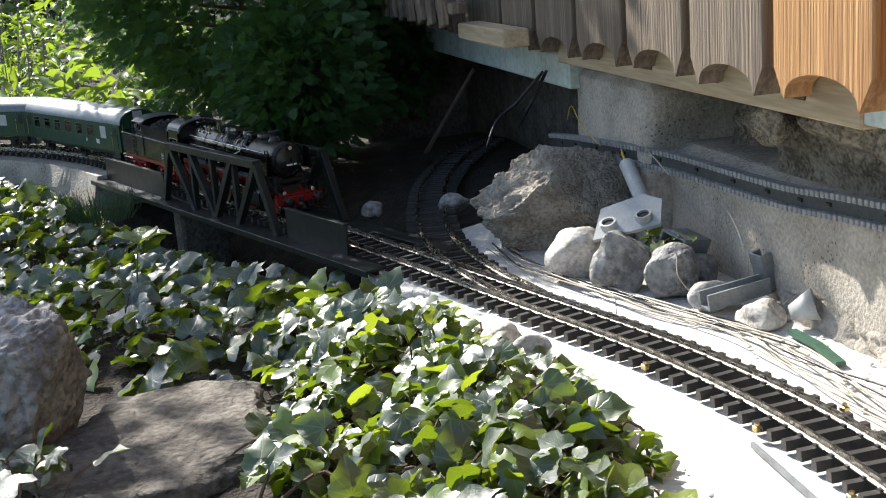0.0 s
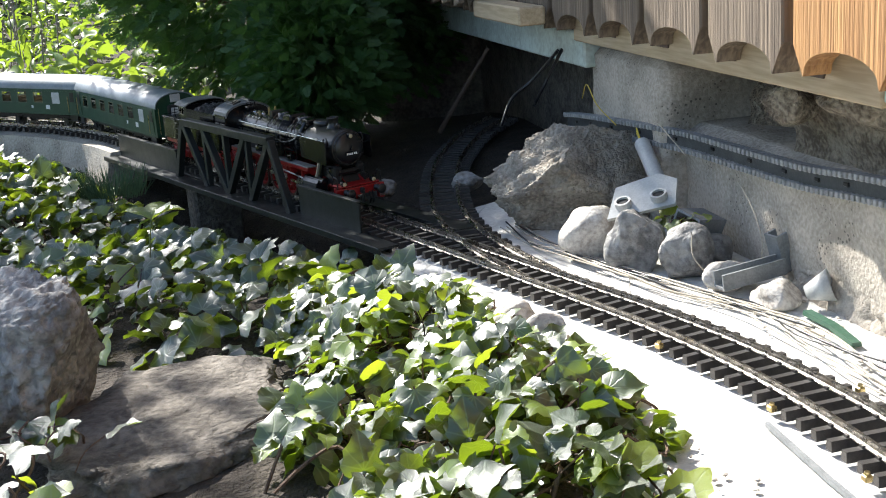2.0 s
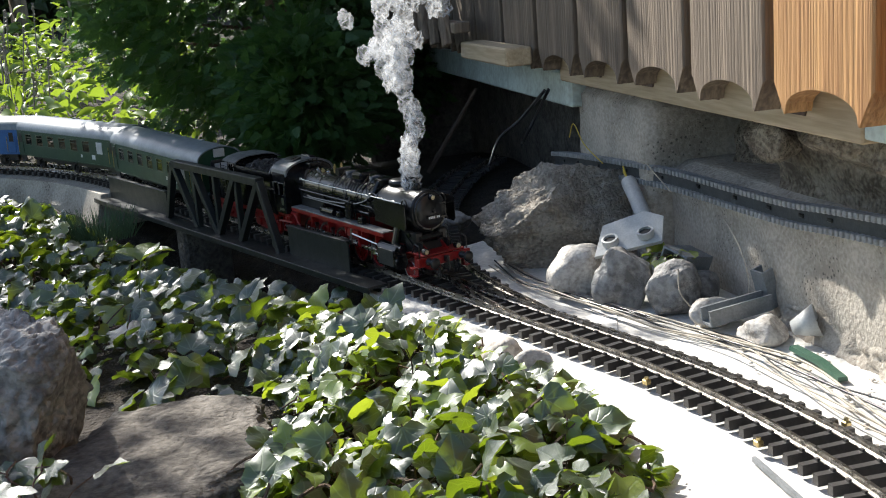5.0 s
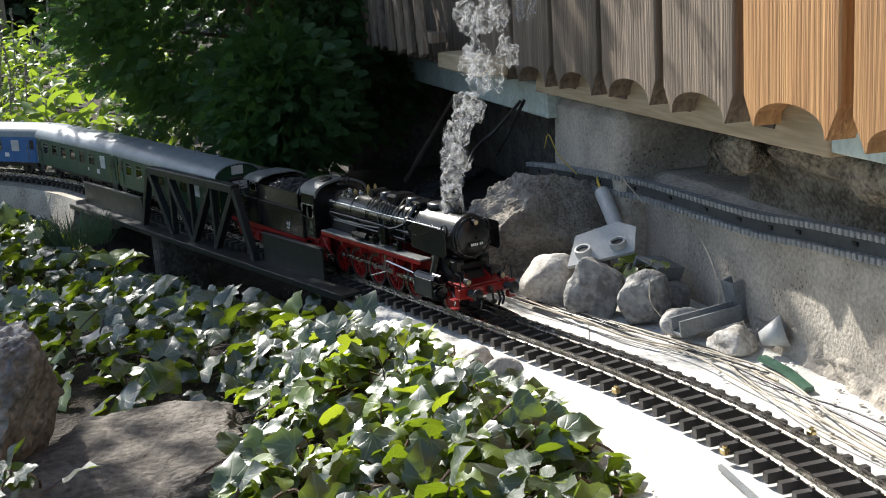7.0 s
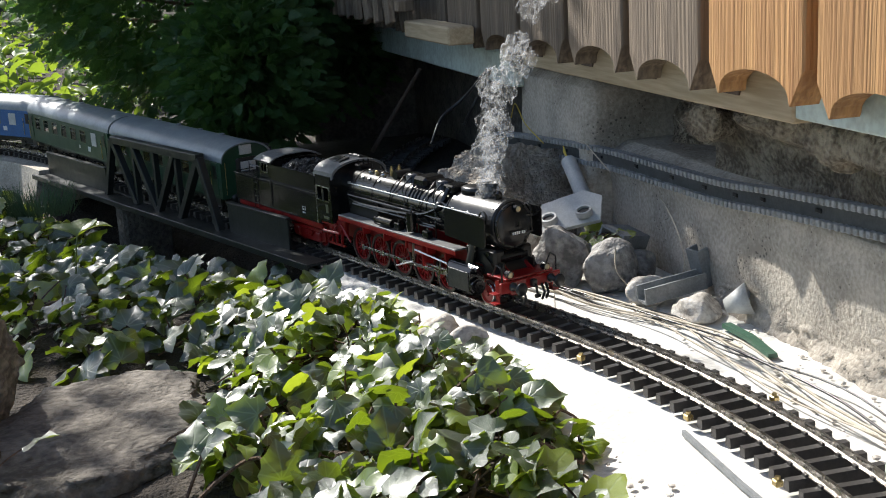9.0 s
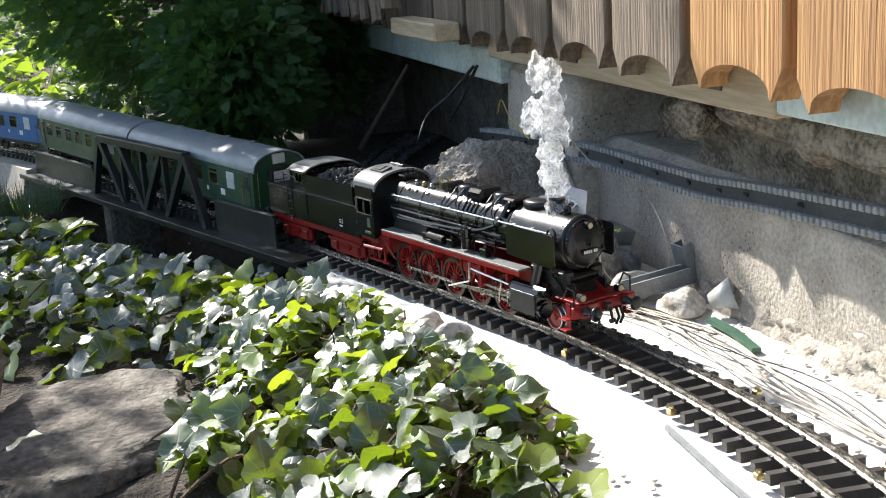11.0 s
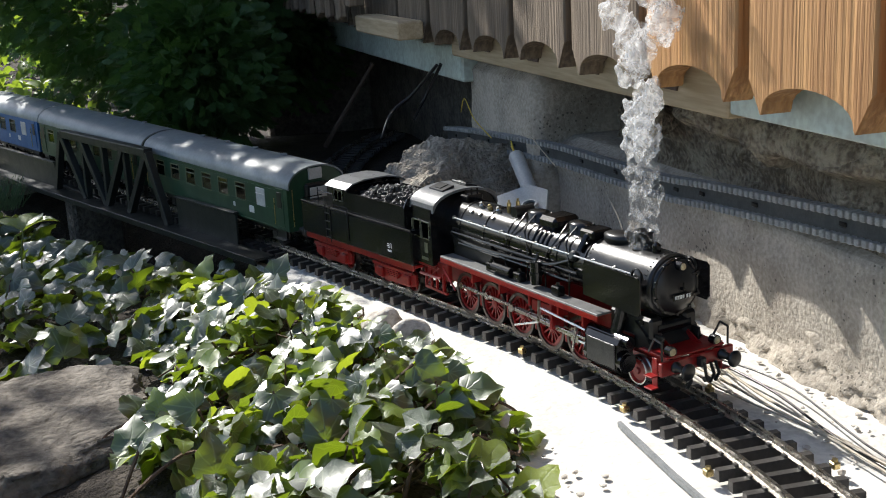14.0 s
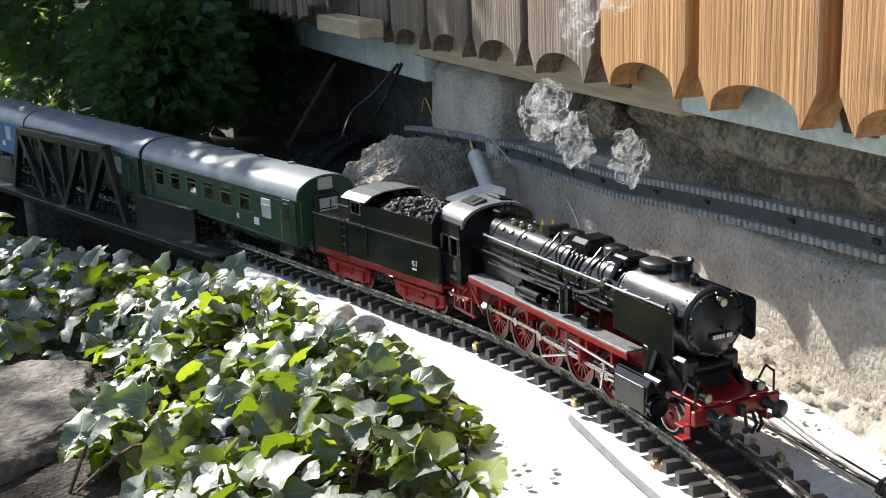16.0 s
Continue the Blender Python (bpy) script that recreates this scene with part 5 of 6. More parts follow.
def arrays(me):
    return np.array([v.co[:] for v in me.vertices]), [tuple(p.vertices) for p in me.polygons]


def scatter_mesh(name, shapes, mats, material):
    """Many copies of small shapes joined in one mesh."""
    data = [arrays(s) for s in shapes]
    V, F, n = [], [], 0
    for k, m in mats:
        v, f = data[k % len(data)]
        M = np.array(m)
        V.append(v @ M[:3, :3].T + M[:3, 3])
        F += [tuple(i + n for i in p) for p in f]
        n += len(v)
    me = bpy.data.meshes.new(name)
    me.from_pydata(np.concatenate(V).tolist(), [], F)
    if shapes[0].uv_layers:
        sets = []
        for sh in shapes:
            a = np.zeros(len(sh.loops) * 2)
            sh.uv_layers[0].data.foreach_get("uv", a)
            sets.append(a)
        lay = me.uv_layers.new(name="UVMap")
        lay.data.foreach_set("uv", np.concatenate([sets[k % len(sets)] for k, m in mats]))
    me.materials.append(material)
    me.shade_smooth()
    return me


def inside(p, poly):
    x, y, c = p[0], p[1], False
    for (x0, y0), (x1, y1) in zip(poly, poly[1:] + poly[:1]):
        if (y0 > y) != (y1 > y) and x < (x1 - x0) * (y - y0) / (y1 - y0) + x0:
            c = not c
    return c


def edge_distance(p, poly):
    best = 9
    for (x0, y0), (x1, y1) in zip(poly, poly[1:] + poly[:1]):
        d = Vector((x1 - x0, y1 - y0))
        t = max(0, min(1, (Vector(p) - Vector((x0, y0))).dot(d) / d.length_squared))
        best = min(best, (Vector((x0, y0)) + d * t - Vector(p)).length)
    return best


LEAVES = [mesh_of(ivy_leaf(1.0, f, k), "ivy_leaf_shape", IVY) for k, f in enumerate((0.25, 0.45, 0.05, -0.15))]
YOUNG = [mesh_of(ivy_leaf(1.0, f, k + 9), "young_ivy_leaf_shape", IVYNEW) for k, f in enumerate((0.3, 0.1))]
for _m in LEAVES + YOUNG:
    _m.shade_smooth()


def clear_of_track(x, y, z, side=0.075, high=0.2):
    if z > high:
        return True
    for i in range(-60, 40):
        p = line(i * 0.05)[0]
        if math.hypot(p.x - x, p.y - y) < side:
            return False
    return True


def leaf_pose(p, s, rng, lean=0.5):
    """A leaf at p, facing up and towards the light, by chance more or less."""
    nrm = Vector((rng.gauss(-0.30, lean), rng.gauss(-0.15, lean), 1.0)).normalized()
    q = Vector((0, 0, 1)).rotation_difference(nrm).to_matrix().to_4x4()
    return Matrix.Translation(p) @ q @ pose(0, 0, 0, rng.uniform(-25, 10), 0, rng.uniform(0, 360)) @ Matrix.Scale(s, 4)


def ivy(label, poly, count, singles, depth, size, seed, base, young=0.14, lean=0.5, hole=None):
    rng = random.Random(seed)
    plant = tagged(empty("ivy"), label, "ivy")
    xs, ys = [p[0] for p in poly], [p[1] for p in poly]
    old, fresh, stems = [], [], []
    made = 0
    tries = 0
    while made < count and tries < count * 30:
        tries += 1
        x, y = rng.uniform(min(xs), max(xs)), rng.uniform(min(ys), max(ys))
        if not inside((x, y), poly):
            continue
        if hole and hole(x, y):
            continue
        e = min(1.0, edge_distance((x, y), poly) / 0.07)
        clump = 0.6 + 0.55 * noise.noise(Vector((x * 11, y * 11, seed)))
        if clump < 0.40 and rng.random() < 0.75:
            continue
        z = base(x, y) + depth * clump * (0.35 + 0.65 * e) * rng.random() ** 0.45 + 0.006
        if not clear_of_track(x, y, z, 0.058 + size * 0.6):
            continue
        s = size * rng.uniform(0.55, 1.25)
        m = leaf_pose((x, y, z), s, rng, lean)
        (fresh if rng.random() < young else old).append((rng.randrange(4), m, (x, y, z)))
        stems.append((x, y, z))
        made += 1
    old.sort(key=lambda k: k[2][1])
    fresh.sort(key=lambda k: k[2][1])
    n_old = int(singles * 0.85)
    for k, m, p in old[:n_old]:
        o = new("leaf", LEAVES[k])
        o.parent, o.matrix_basis = plant, m
    for k, m, p in fresh[:singles - n_old]:
        o = new("young_leaf", YOUNG[k % 2])
        o.parent, o.matrix_basis = plant, m
    for name, rest, shapes, ma in (("leaf_mass", old[n_old:], LEAVES, IVY), ("young_leaf_mass", fresh[singles - n_old:] if singles else fresh, YOUNG, IVYNEW)):
        if rest:
            o = new(name, scatter_mesh(name, shapes, [(k, m) for k, m, p in rest], ma))
            o.parent = plant
            tagged(o, kind="stuff")
    bm = bmesh.new()
    for x, y, z in rng.sample(stems, min(len(stems), 260)):
        a = Vector((x, y, z))
        b = Vector((x + rng.gauss(0, 0.025), y + rng.gauss(0, 0.025), base(x, y) - 0.004))
        c = (a + b) / 2 + Vector((rng.gauss(0, 0.006), rng.gauss(0, 0.006), 0.004))
        sweep(bm, ring(rng.uniform(0.0007, 0.0016), 4), smooth_line([a, c, b], 3))
    for _ in range(min(110, count // 9)):
        x, y, z = rng.choice(stems)
        a = rng.uniform(0, 6.28)
        pts = []
        for k in range(5):
            px, py = x + math.cos(a) * 0.028 * k, y + math.sin(a) * 0.028 * k
            pts.append((px, py, base(px, py) + rng.uniform(0.002, depth * 0.5)))
            a += rng.gauss(0, 0.4)
        if all(clear_of_track(px, py, pz, 0.07) and inside((px, py), poly) for px, py, pz in pts):
            sweep(bm, ring(rng.uniform(0.0009, 0.0022), 5), smooth_line(pts, 3))
    tagged(part("stem", bm, BARK, plant, "tangle of thin brown ivy stems"), kind="stuff")
    return plant


IVY_FRONT = [(0.045, 1.42), (0.12, 1.47), (0.235, 1.475), (0.30, 1.33), (0.345, 1.16), (0.385, 0.98), (0.36, 0.87), (0.325, 0.78), (0.30, 0.60), (0.02, 0.58), (0.00, 0.80), (0.02, 1.00), (0.06, 1.16), (0.06, 1.30)]
IVY_BANK = [(-0.85, 3.05), (-0.46, 2.98), (-0.25, 2.68), (-0.10, 2.45), (0.08, 2.05), (0.20, 1.72), (0.24, 1.52), (0.06, 1.40), (0.02, 1.31), (-0.08, 1.34), (-0.11, 1.45), (-0.35, 1.42), (-0.75, 1.55), (-0.80, 2.2)]
IVY_CORNER = [(-0.36, 1.15), (-0.17, 1.11), (-0.10, 1.05), (-0.14, 0.86), (-0.36, 0.84)]


def front_base(x, y):
    return max(ground_height(x, y), -0.03 + 0.028 * math.exp(-((x - 0.24) / 0.14) ** 2))


def bank_base(x, y):
    d = abs((x - P0.x) * math.sin(radians(HEAD)) - (y - P0.y) * math.cos(radians(HEAD)))
    along = (x - P0.x) * math.cos(radians(HEAD)) + (y - P0.y) * math.sin(radians(HEAD))
    fill = 0.03 * math.exp(-(d / 0.28) ** 2) * math.exp(-((along + 0.52) / 0.42) ** 2)
    mound = 0.085 * math.exp(-((x + 0.56) / 0.17) ** 2 - ((y - 2.15) / 0.40) ** 2)
    return ground_height(x, y) + fill + mound


ivy("sunlit dark green ivy with yellow-green young leaves", IVY_FRONT, 1080, 290, 0.085, 0.0335, 3, front_base, 0.19, 0.62,
    lambda x, y: x < 0.09 and y < 0.98 and noise.noise(Vector((x * 20, y * 20, 1))) > -0.25)
ivy("shaded ivy covering the bank beside the bridge", IVY_BANK, 2300, 0, 0.060, 0.040, 5, bank_base, 0.07, 0.75)
ivy("few ivy leaves on woody runners over the stone", IVY_CORNER, 70, 70, 0.045, 0.036, 7, lambda x, y: 0.012, 0.2, 0.5)
ivy("bright young ivy shoot at the edge of the concrete", [(0.29, 0.69), (0.345, 0.695), (0.355, 0.60), (0.29, 0.58)], 26, 26, 0.03, 0.032, 15, lambda x, y: 0.0, 0.9, 0.5)

ivy("few green leaves growing between the stones", [(0.585, 1.385), (0.628, 1.385), (0.628, 1.428), (0.585, 1.428)], 9, 9, 0.030, 0.026, 19, lambda x, y: 0.05, 0.6, 0.6)


# ---- conifer bush ----
def spray_shape():
    """A flat fan of scaly twigs."""
    bm = bmesh.new()
    def leaf(a, y0, l, w):
        d = Vector((math.sin(a), math.cos(a), 0.12 * math.sin(3 * a)))
        n = Vector((d.y, -d.x, 0)) * w
        b = Vector((0, y0, -0.1 * y0 * y0))
        vs = [bm.verts.new(b), bm.verts.new(b + d * l * 0.55 + n), bm.verts.new(b + d * l), bm.verts.new(b + d * l * 0.55 - n)]
        bm.faces.new(vs)
    for k in range(4):
        y = 0.08 + 0.19 * k
        for s in (-1, 1):
            leaf(s * (0.95 - 0.08 * k), y, 0.44 - 0.06 * k, 0.085)
            leaf(s * (0.45), y + 0.05, 0.26, 0.06)
    leaf(0, 0.7, 0.35, 0.05)
    return bm


SPRAY = mesh_of(spray_shape(), "spray_shape", CONIFER)


def build_bush():
    rng = random.Random(11)
    bush = tagged(empty("conifer_bush", pose(0.30, 3.10, 0)), "dense dark green conifer bush hanging over the track", "bush")
    base = Vector((0.30, 3.10, 0))
    bm = bmesh.new()
    tube(bm, (0, 0, -0.05), (-0.04, -0.02, 0.7), 0.035, 10, 0.022)
    tube(bm, (-0.04, -0.02, 0.7), (-0.30, -0.1, 1.5), 0.022, 10, 0.008)
    limbs = []
    for k in range(26):
        a, z = rng.uniform(0, 6.28), rng.uniform(0.2, 1.3)
        e = Vector((math.cos(a) * rng.uniform(0.25, 0.5) - 0.25 * max(0, z - 0.5), math.sin(a) * rng.uniform(0.2, 0.45), z + rng.uniform(-0.02, 0.2)))
        if clear_of_track(base.x + e.x, base.y + e.y, e.z, 0.1, 0.3):
            tube(bm, (-0.3 * max(0, z - 0.7), 0, z), e, 0.009, 6, 0.003)
    part("trunk", bm, BARK, bush, "brown trunk with limbs")
    # The second and third lobe reach out of view, added to shade bridge and bank.
    lobes = [((0.24, 3.02, 0.46), (0.47, 0.42, 0.40)), ((-0.62, 3.20, 1.15), (0.68, 0.50, 0.45)), ((0.18, 2.99, 0.92), (0.68, 0.46, 0.36))]
    lobes.append(((0.27, 2.60, 0.20), (0.17, 0.26, 0.19)))
    lobes.append(((0.50, 3.0, 0.34), (0.22, 0.24, 0.32)))
    # Two more unseen lobes, added to dapple the slab and shade the boards.
    lobes.append(((-0.98, 2.95, 1.60), (0.30, 0.26, 0.26)))
    lobes.append(((0.06, 3.22, 1.72), (0.20, 0.32, 0.30)))
    mats = []
    tries = 0
    while len(mats) < 33000:
        tries += 1
        i = tries % 21
        c, r = lobes[(0, 0, 0, 1, 2, 3, 2, 4, 1, 6, 0, 0, 0, 1, 2, 3, 2, 4, 1, 6, 5)[i]]
        i = 20 if i == 20 else i % 10
        v = Vector((rng.gauss(0, 1), rng.gauss(0, 1), rng.gauss(0, 1))).normalized()
        k = rng.uniform(0.62, 1.0) if i in (0, 1, 2) else rng.uniform(0.35, 1.0)
        lump = 1 + 0.16 * noise.noise(v * 3.1 + Vector(c)) + 0.10 * noise.noise(v * 7 + Vector(c))
        p = Vector((c[0] + v.x * r[0] * k * lump, c[1] + v.y * r[1] * k * lump, c[2] + v.z * r[2] * k * lump))
        # gaps in the shading lobes let spots of sun through
        if i in (3, 8, 4, 6, 9, 20) and noise.noise(Vector((p.x, p.y * 0.8, p.z)) * 5.0) < (0.10 if i == 20 else -0.24 if i not in (3, 8) else 0.08 if p.x < -0.74 else -0.36):
            continue
        if p.z < 0.05:
            continue
        # keep the train's way and the view of it free
        u = Vector((math.cos(radians(HEAD)), math.sin(radians(HEAD))))
        off = (p.x - P0.x) * u.y - (p.y - P0.y) * u.x + 0.02      # to the right of the line
        lim = 0.50 if off > 0.02 else 0.24
        if off > -0.10 and p.z < lim:
            continue
        out = Vector((v.x, v.y, v.z * 0.4 - 0.15)).normalized()
        q = Vector((0, 1, 0)).rotation_difference(out).to_matrix().to_4x4()
        s = rng.uniform(0.024, 0.048)
        mats.append((0, Matrix.Translation(p - base) @ q @ pose(0, 0, 0, rng.uniform(-30, 30), rng.uniform(0, 360), 0) @ Matrix.Scale(s, 4)))
    me = scatter_mesh("foliage", [SPRAY], mats, CONIFER)
    o = new("crown", me)
    o.parent = bush
    tagged(o, "dark green scaly conifer sprays, with unseen upper lobes added for shade", kind="stuff")


build_bush()


# ---- garden beyond the track ----
HERBS = [mesh_of(oval_leaf(1.0, k, w), "herb_leaf_shape", HERB) for k, w in enumerate((0.55, 0.4, 0.3))]
HEDGE = leaf_mat("hedge_leaf", (0.03, 0.055, 0.02), (0.06, 0.09, 0.03), (0.10, 0.16, 0.02), 0.5, 0.25)
HEDGES = [mesh_of(oval_leaf(1.0, k, 0.55), "hedge_leaf_shape", HEDGE) for k in range(2)]


def build_garden():
    rng = random.Random(21)
    mats = []
    for _ in range(3600):
        x, y = rng.uniform(-2.2, 0.1), rng.uniform(3.55, 6.6)
        h = 0.20 + 0.12 * noise.noise(Vector((x * 3, y * 3, 0)))
        z = ground_height(x, y) + h * rng.random() ** 0.6
        if not clear_of_track(x, y, z, 0.12):
            continue
        mats.append((rng.randrange(3), leaf_pose((x, y, z), rng.uniform(0.04, 0.09), rng, 0.6)))
    o = new("herb_bed", scatter_mesh("herb_bed", HERBS, mats, HERB))
    tagged(o, "sunlit light green leafy garden plants", "plants", kind="stuff")
    bm = bmesh.new()
    for _ in range(90):
        x, y = rng.uniform(-1.6, -0.35), rng.uniform(3.6, 5.2)
        z = ground_height(x, y)
        t = Vector((x + rng.gauss(0, 0.04), y + rng.gauss(0, 0.04), z + rng.uniform(0.25, 0.42)))
        tube(bm, (x, y, z), t, 0.0022, 5)
        for k in range(5):
            tube(bm, t - Vector((0, 0, 0.014 * k)), t - Vector((rng.gauss(0, 0.004), rng.gauss(0, 0.004), 0.014 * k + 0.012)), 0.006, 5, 0.003)
    tagged(obj("flower_stalks", bm, mat("dry_stalk", (0.30, 0.27, 0.18), (0.18, 0.15, 0.16), 0.8)), "dry grey flower stalks among the plants", "flower stalks", kind="stuff")
    mats = []
    for _ in range(7000):
        x, y = rng.uniform(-4.2, 2.6), rng.uniform(7.6, 8.3)
        z = ground_height(x, y) + 0.9 * rng.random()
        mats.append((rng.randrange(2), leaf_pose((x, y, z), rng.uniform(0.07, 0.14), rng, 0.9)))
    o = new("hedge", scatter_mesh("hedge", HEDGES, mats, HEDGE))
    tagged(o, "dark green hedge closing the garden", "hedge", kind="stuff")
    bm = bmesh.new()
    box(bm, (-0.8, 8.5, 0.7), (8.0, 0.1, 1.6))
    tagged(obj("fence_wall", bm, WOODD), "dark wooden fence behind the hedge", "fence", kind="structure")
    # grey bench at the garden's end
    bench = tagged(empty("garden_bench", pose(-1.25, 6.6, ground_height(-1.25, 6.6), 0, 0, 12)), "weathered grey wooden garden bench among plants", "bench")
    for y, z in ((-0.14, 0.36), (0.0, 0.36), (0.14, 0.36)):
        bm = bmesh.new()
        box(bm, (0, y, z), (1.2, 0.12, 0.03), 0.004)
        part("seat_slat", bm, WOODG, bench)
    for x in (-0.5, 0.5):
        bm = bmesh.new()
        box(bm, (x, 0, 0.17), (0.06, 0.34, 0.345), 0.004)
        part("leg", bm, WOODG, bench)
    # heather tuft beside the bridge
    bm = bmesh.new()
    for _ in range(260):
        a, r = rng.uniform(0, 6.28), rng.random() ** 0.5 * 0.05
        b = Vector((-0.185 + math.cos(a) * r * 1.4, 2.44 + math.sin(a) * r, -0.03))
        t = b + Vector((math.cos(a) * 0.02 + rng.gauss(0, 0.008), math.sin(a) * 0.02 + rng.gauss(0, 0.008), rng.uniform(0.03, 0.065)))
        tube(bm, b, t, 0.0011, 3, 0.0004)
    tagged(obj("heather_tuft", bm, mat("heather_green", (0.10, 0.17, 0.08), (0.06, 0.10, 0.05), 0.7)), "small tuft of feathery green heather", "plant", kind="stuff")
    # strawberry leaf standing over the ivy
    straw = tagged(empty("strawberry_plant", pose(-0.085, 1.83, 0.045)), "bright green toothed strawberry leaf in the sun", "plant")
    for a, s in ((-95, 0.055), (-30, 0.06), (60, 0.055)):
        me = mesh_of(oval_leaf(1.0, 1, 0.7), "strawberry_leaf", IVYNEW)
        o = new("leaflet", me)
        o.parent, o.matrix_basis = straw, pose(0, 0, 0, 18, 0, a) @ Matrix.Scale(s, 4)
    bm = bmesh.new()
    sweep(bm, ring(0.0013, 5), smooth_line([(0, 0, 0), (-0.006, -0.006, -0.03), (-0.012, -0.014, -0.085)], 4))
    part("stalk", bm, mat("green_stalk", (0.16, 0.20, 0.06), None, 0.5), straw)


build_garden()

# ---- stones ----
tagged(rock("boulder", (0.100, 0.095, 0.110), 5, STONE, (-0.205, 1.25, 0.050), 20, 0.17, 11, 0.10, 6, 0.55), "large grey angular boulder on the bank", "rock")
tagged(rock("rock_outcrop", (0.185, 0.115, 0.112), 14, OUTCROP, (0.592, 1.690, 0.048), 15, 0.22, 15, 0.09, 6, 0.55), "rugged grey-brown rock beside the branch track", "rock")
tagged(rock("cobble", (0.044, 0.036, 0.044), 21, PALEST, (0.508, 1.487, 0.030), 10, 0.2, 5, 0.02), "pale sunlit cobble beside the track", "stone", "stones along the wall")
tagged(rock("cobble", (0.040, 0.034, 0.052), 26, STONE, (0.540, 1.405, 0.034), -8, 0.2, 7, 0.02), "grey pointed cobble beside the track", "stone", "stones along the wall")
tagged(rock("cobble", (0.044, 0.034, 0.040), 33, STONE, (0.592, 1.350, 0.026), 25, 0.22, 8, 0.03), "grey speckled cobble beside the track", "stone", "stones along the wall")
tagged(rock("cobble", (0.034, 0.026, 0.020), 38, PALEST, (0.606, 1.280, 0.012), 30, 0.2, 5, 0.02), "small pale rounded cobble", "stone", "stones along the wall")
tagged(rock("cobble", (0.038, 0.030, 0.018), 44, PALEST, (0.630, 1.195, 0.010), 60, 0.2, 5, 0.02), "flat pale stone at the wall's foot", "stone", "stones along the wall")
tagged(rock("cobble", (0.030, 0.026, 0.022), 47, STONE, (0.640, 1.375, 0.016), 0, 0.2, 6, 0.02), "grey stone wedged behind the others", "stone", "stones along the wall")
tagged(rock("cobble", (0.032, 0.026, 0.030), 51, PALEST, (0.338, 1.150, 0.012), 0, 0.2, 6, 0.02), "pale stone half covered by ivy", "stone", "stones under the ivy")
tagged(rock("cobble", (0.030, 0.026, 0.026), 52, PALEST, (0.322, 1.215, 0.012), 40, 0.2, 6, 0.02), "pale stone half covered by ivy", "stone", "stones under the ivy")
tagged(rock("cobble", (0.030, 0.022, 0.018), 57, STONE, (0.455, 1.99, 0.012), 0, 0.2, 6, 0.02), "small brown stone beside the branch track", "stone", "stones by the branch")
tagged(rock("cobble", (0.024, 0.022, 0.018), 58, STONE, (0.315, 2.02, 0.010), 20, 0.2, 6, 0.02), "small brown stone beside the branch track", "stone", "stones by the branch")
tagged(rock("stone_slab", (0.145, 0.18, 0.050), 61, SLABST, (-0.062, 1.185, -0.030), -28, 0.12, 12, 0.10, 5, 0.6, 0.5), "flat weathered brown stone slab", "rock")

_r = random.Random(77)
for _k in range(15):
    _y = 1.22 - 0.125 * _k + _r.uniform(-0.03, 0.03)
    tagged(rock("wall_stone", (_r.uniform(0.025, 0.04), _r.uniform(0.04, 0.075), _r.uniform(0.018, 0.032)), 80 + _k, RUBBLE, (0.672, _y, 0.225 + _r.uniform(0.0, 0.030)), 0, 0.25, 9, 0.06, 4, 0.55), "rough brown stone bedded in crumbling mortar", "stone", "stones in the wall")

# pebbles and crumbs on the concrete
def build_crumbs():
    rng = random.Random(31)
    bm = bmesh.new()
    for _ in range(170):
        if rng.random() < 0.55:
            x, y = rng.gauss(0.345, 0.03), rng.uniform(0.60, 0.88)
        else:
            x, y = rng.uniform(0.57, 0.67), rng.uniform(0.6, 1.35)
        b = bmesh.new()
        bmesh.ops.create_icosphere(b, subdivisions=1, radius=rng.uniform(0.0012, 0.0042))
        for v in b.verts:
            v.co *= rng.uniform(0.6, 1.2)
            v.co.z *= 0.6
        bmesh.ops.translate(b, vec=(x, y, 0.001), verts=b.verts)
        join(bm, b)
    tagged(obj("crumbs", bm, PALEST), "crumbs of pale mortar and gravel on the concrete", "gravel", kind="stuff")


build_crumbs()


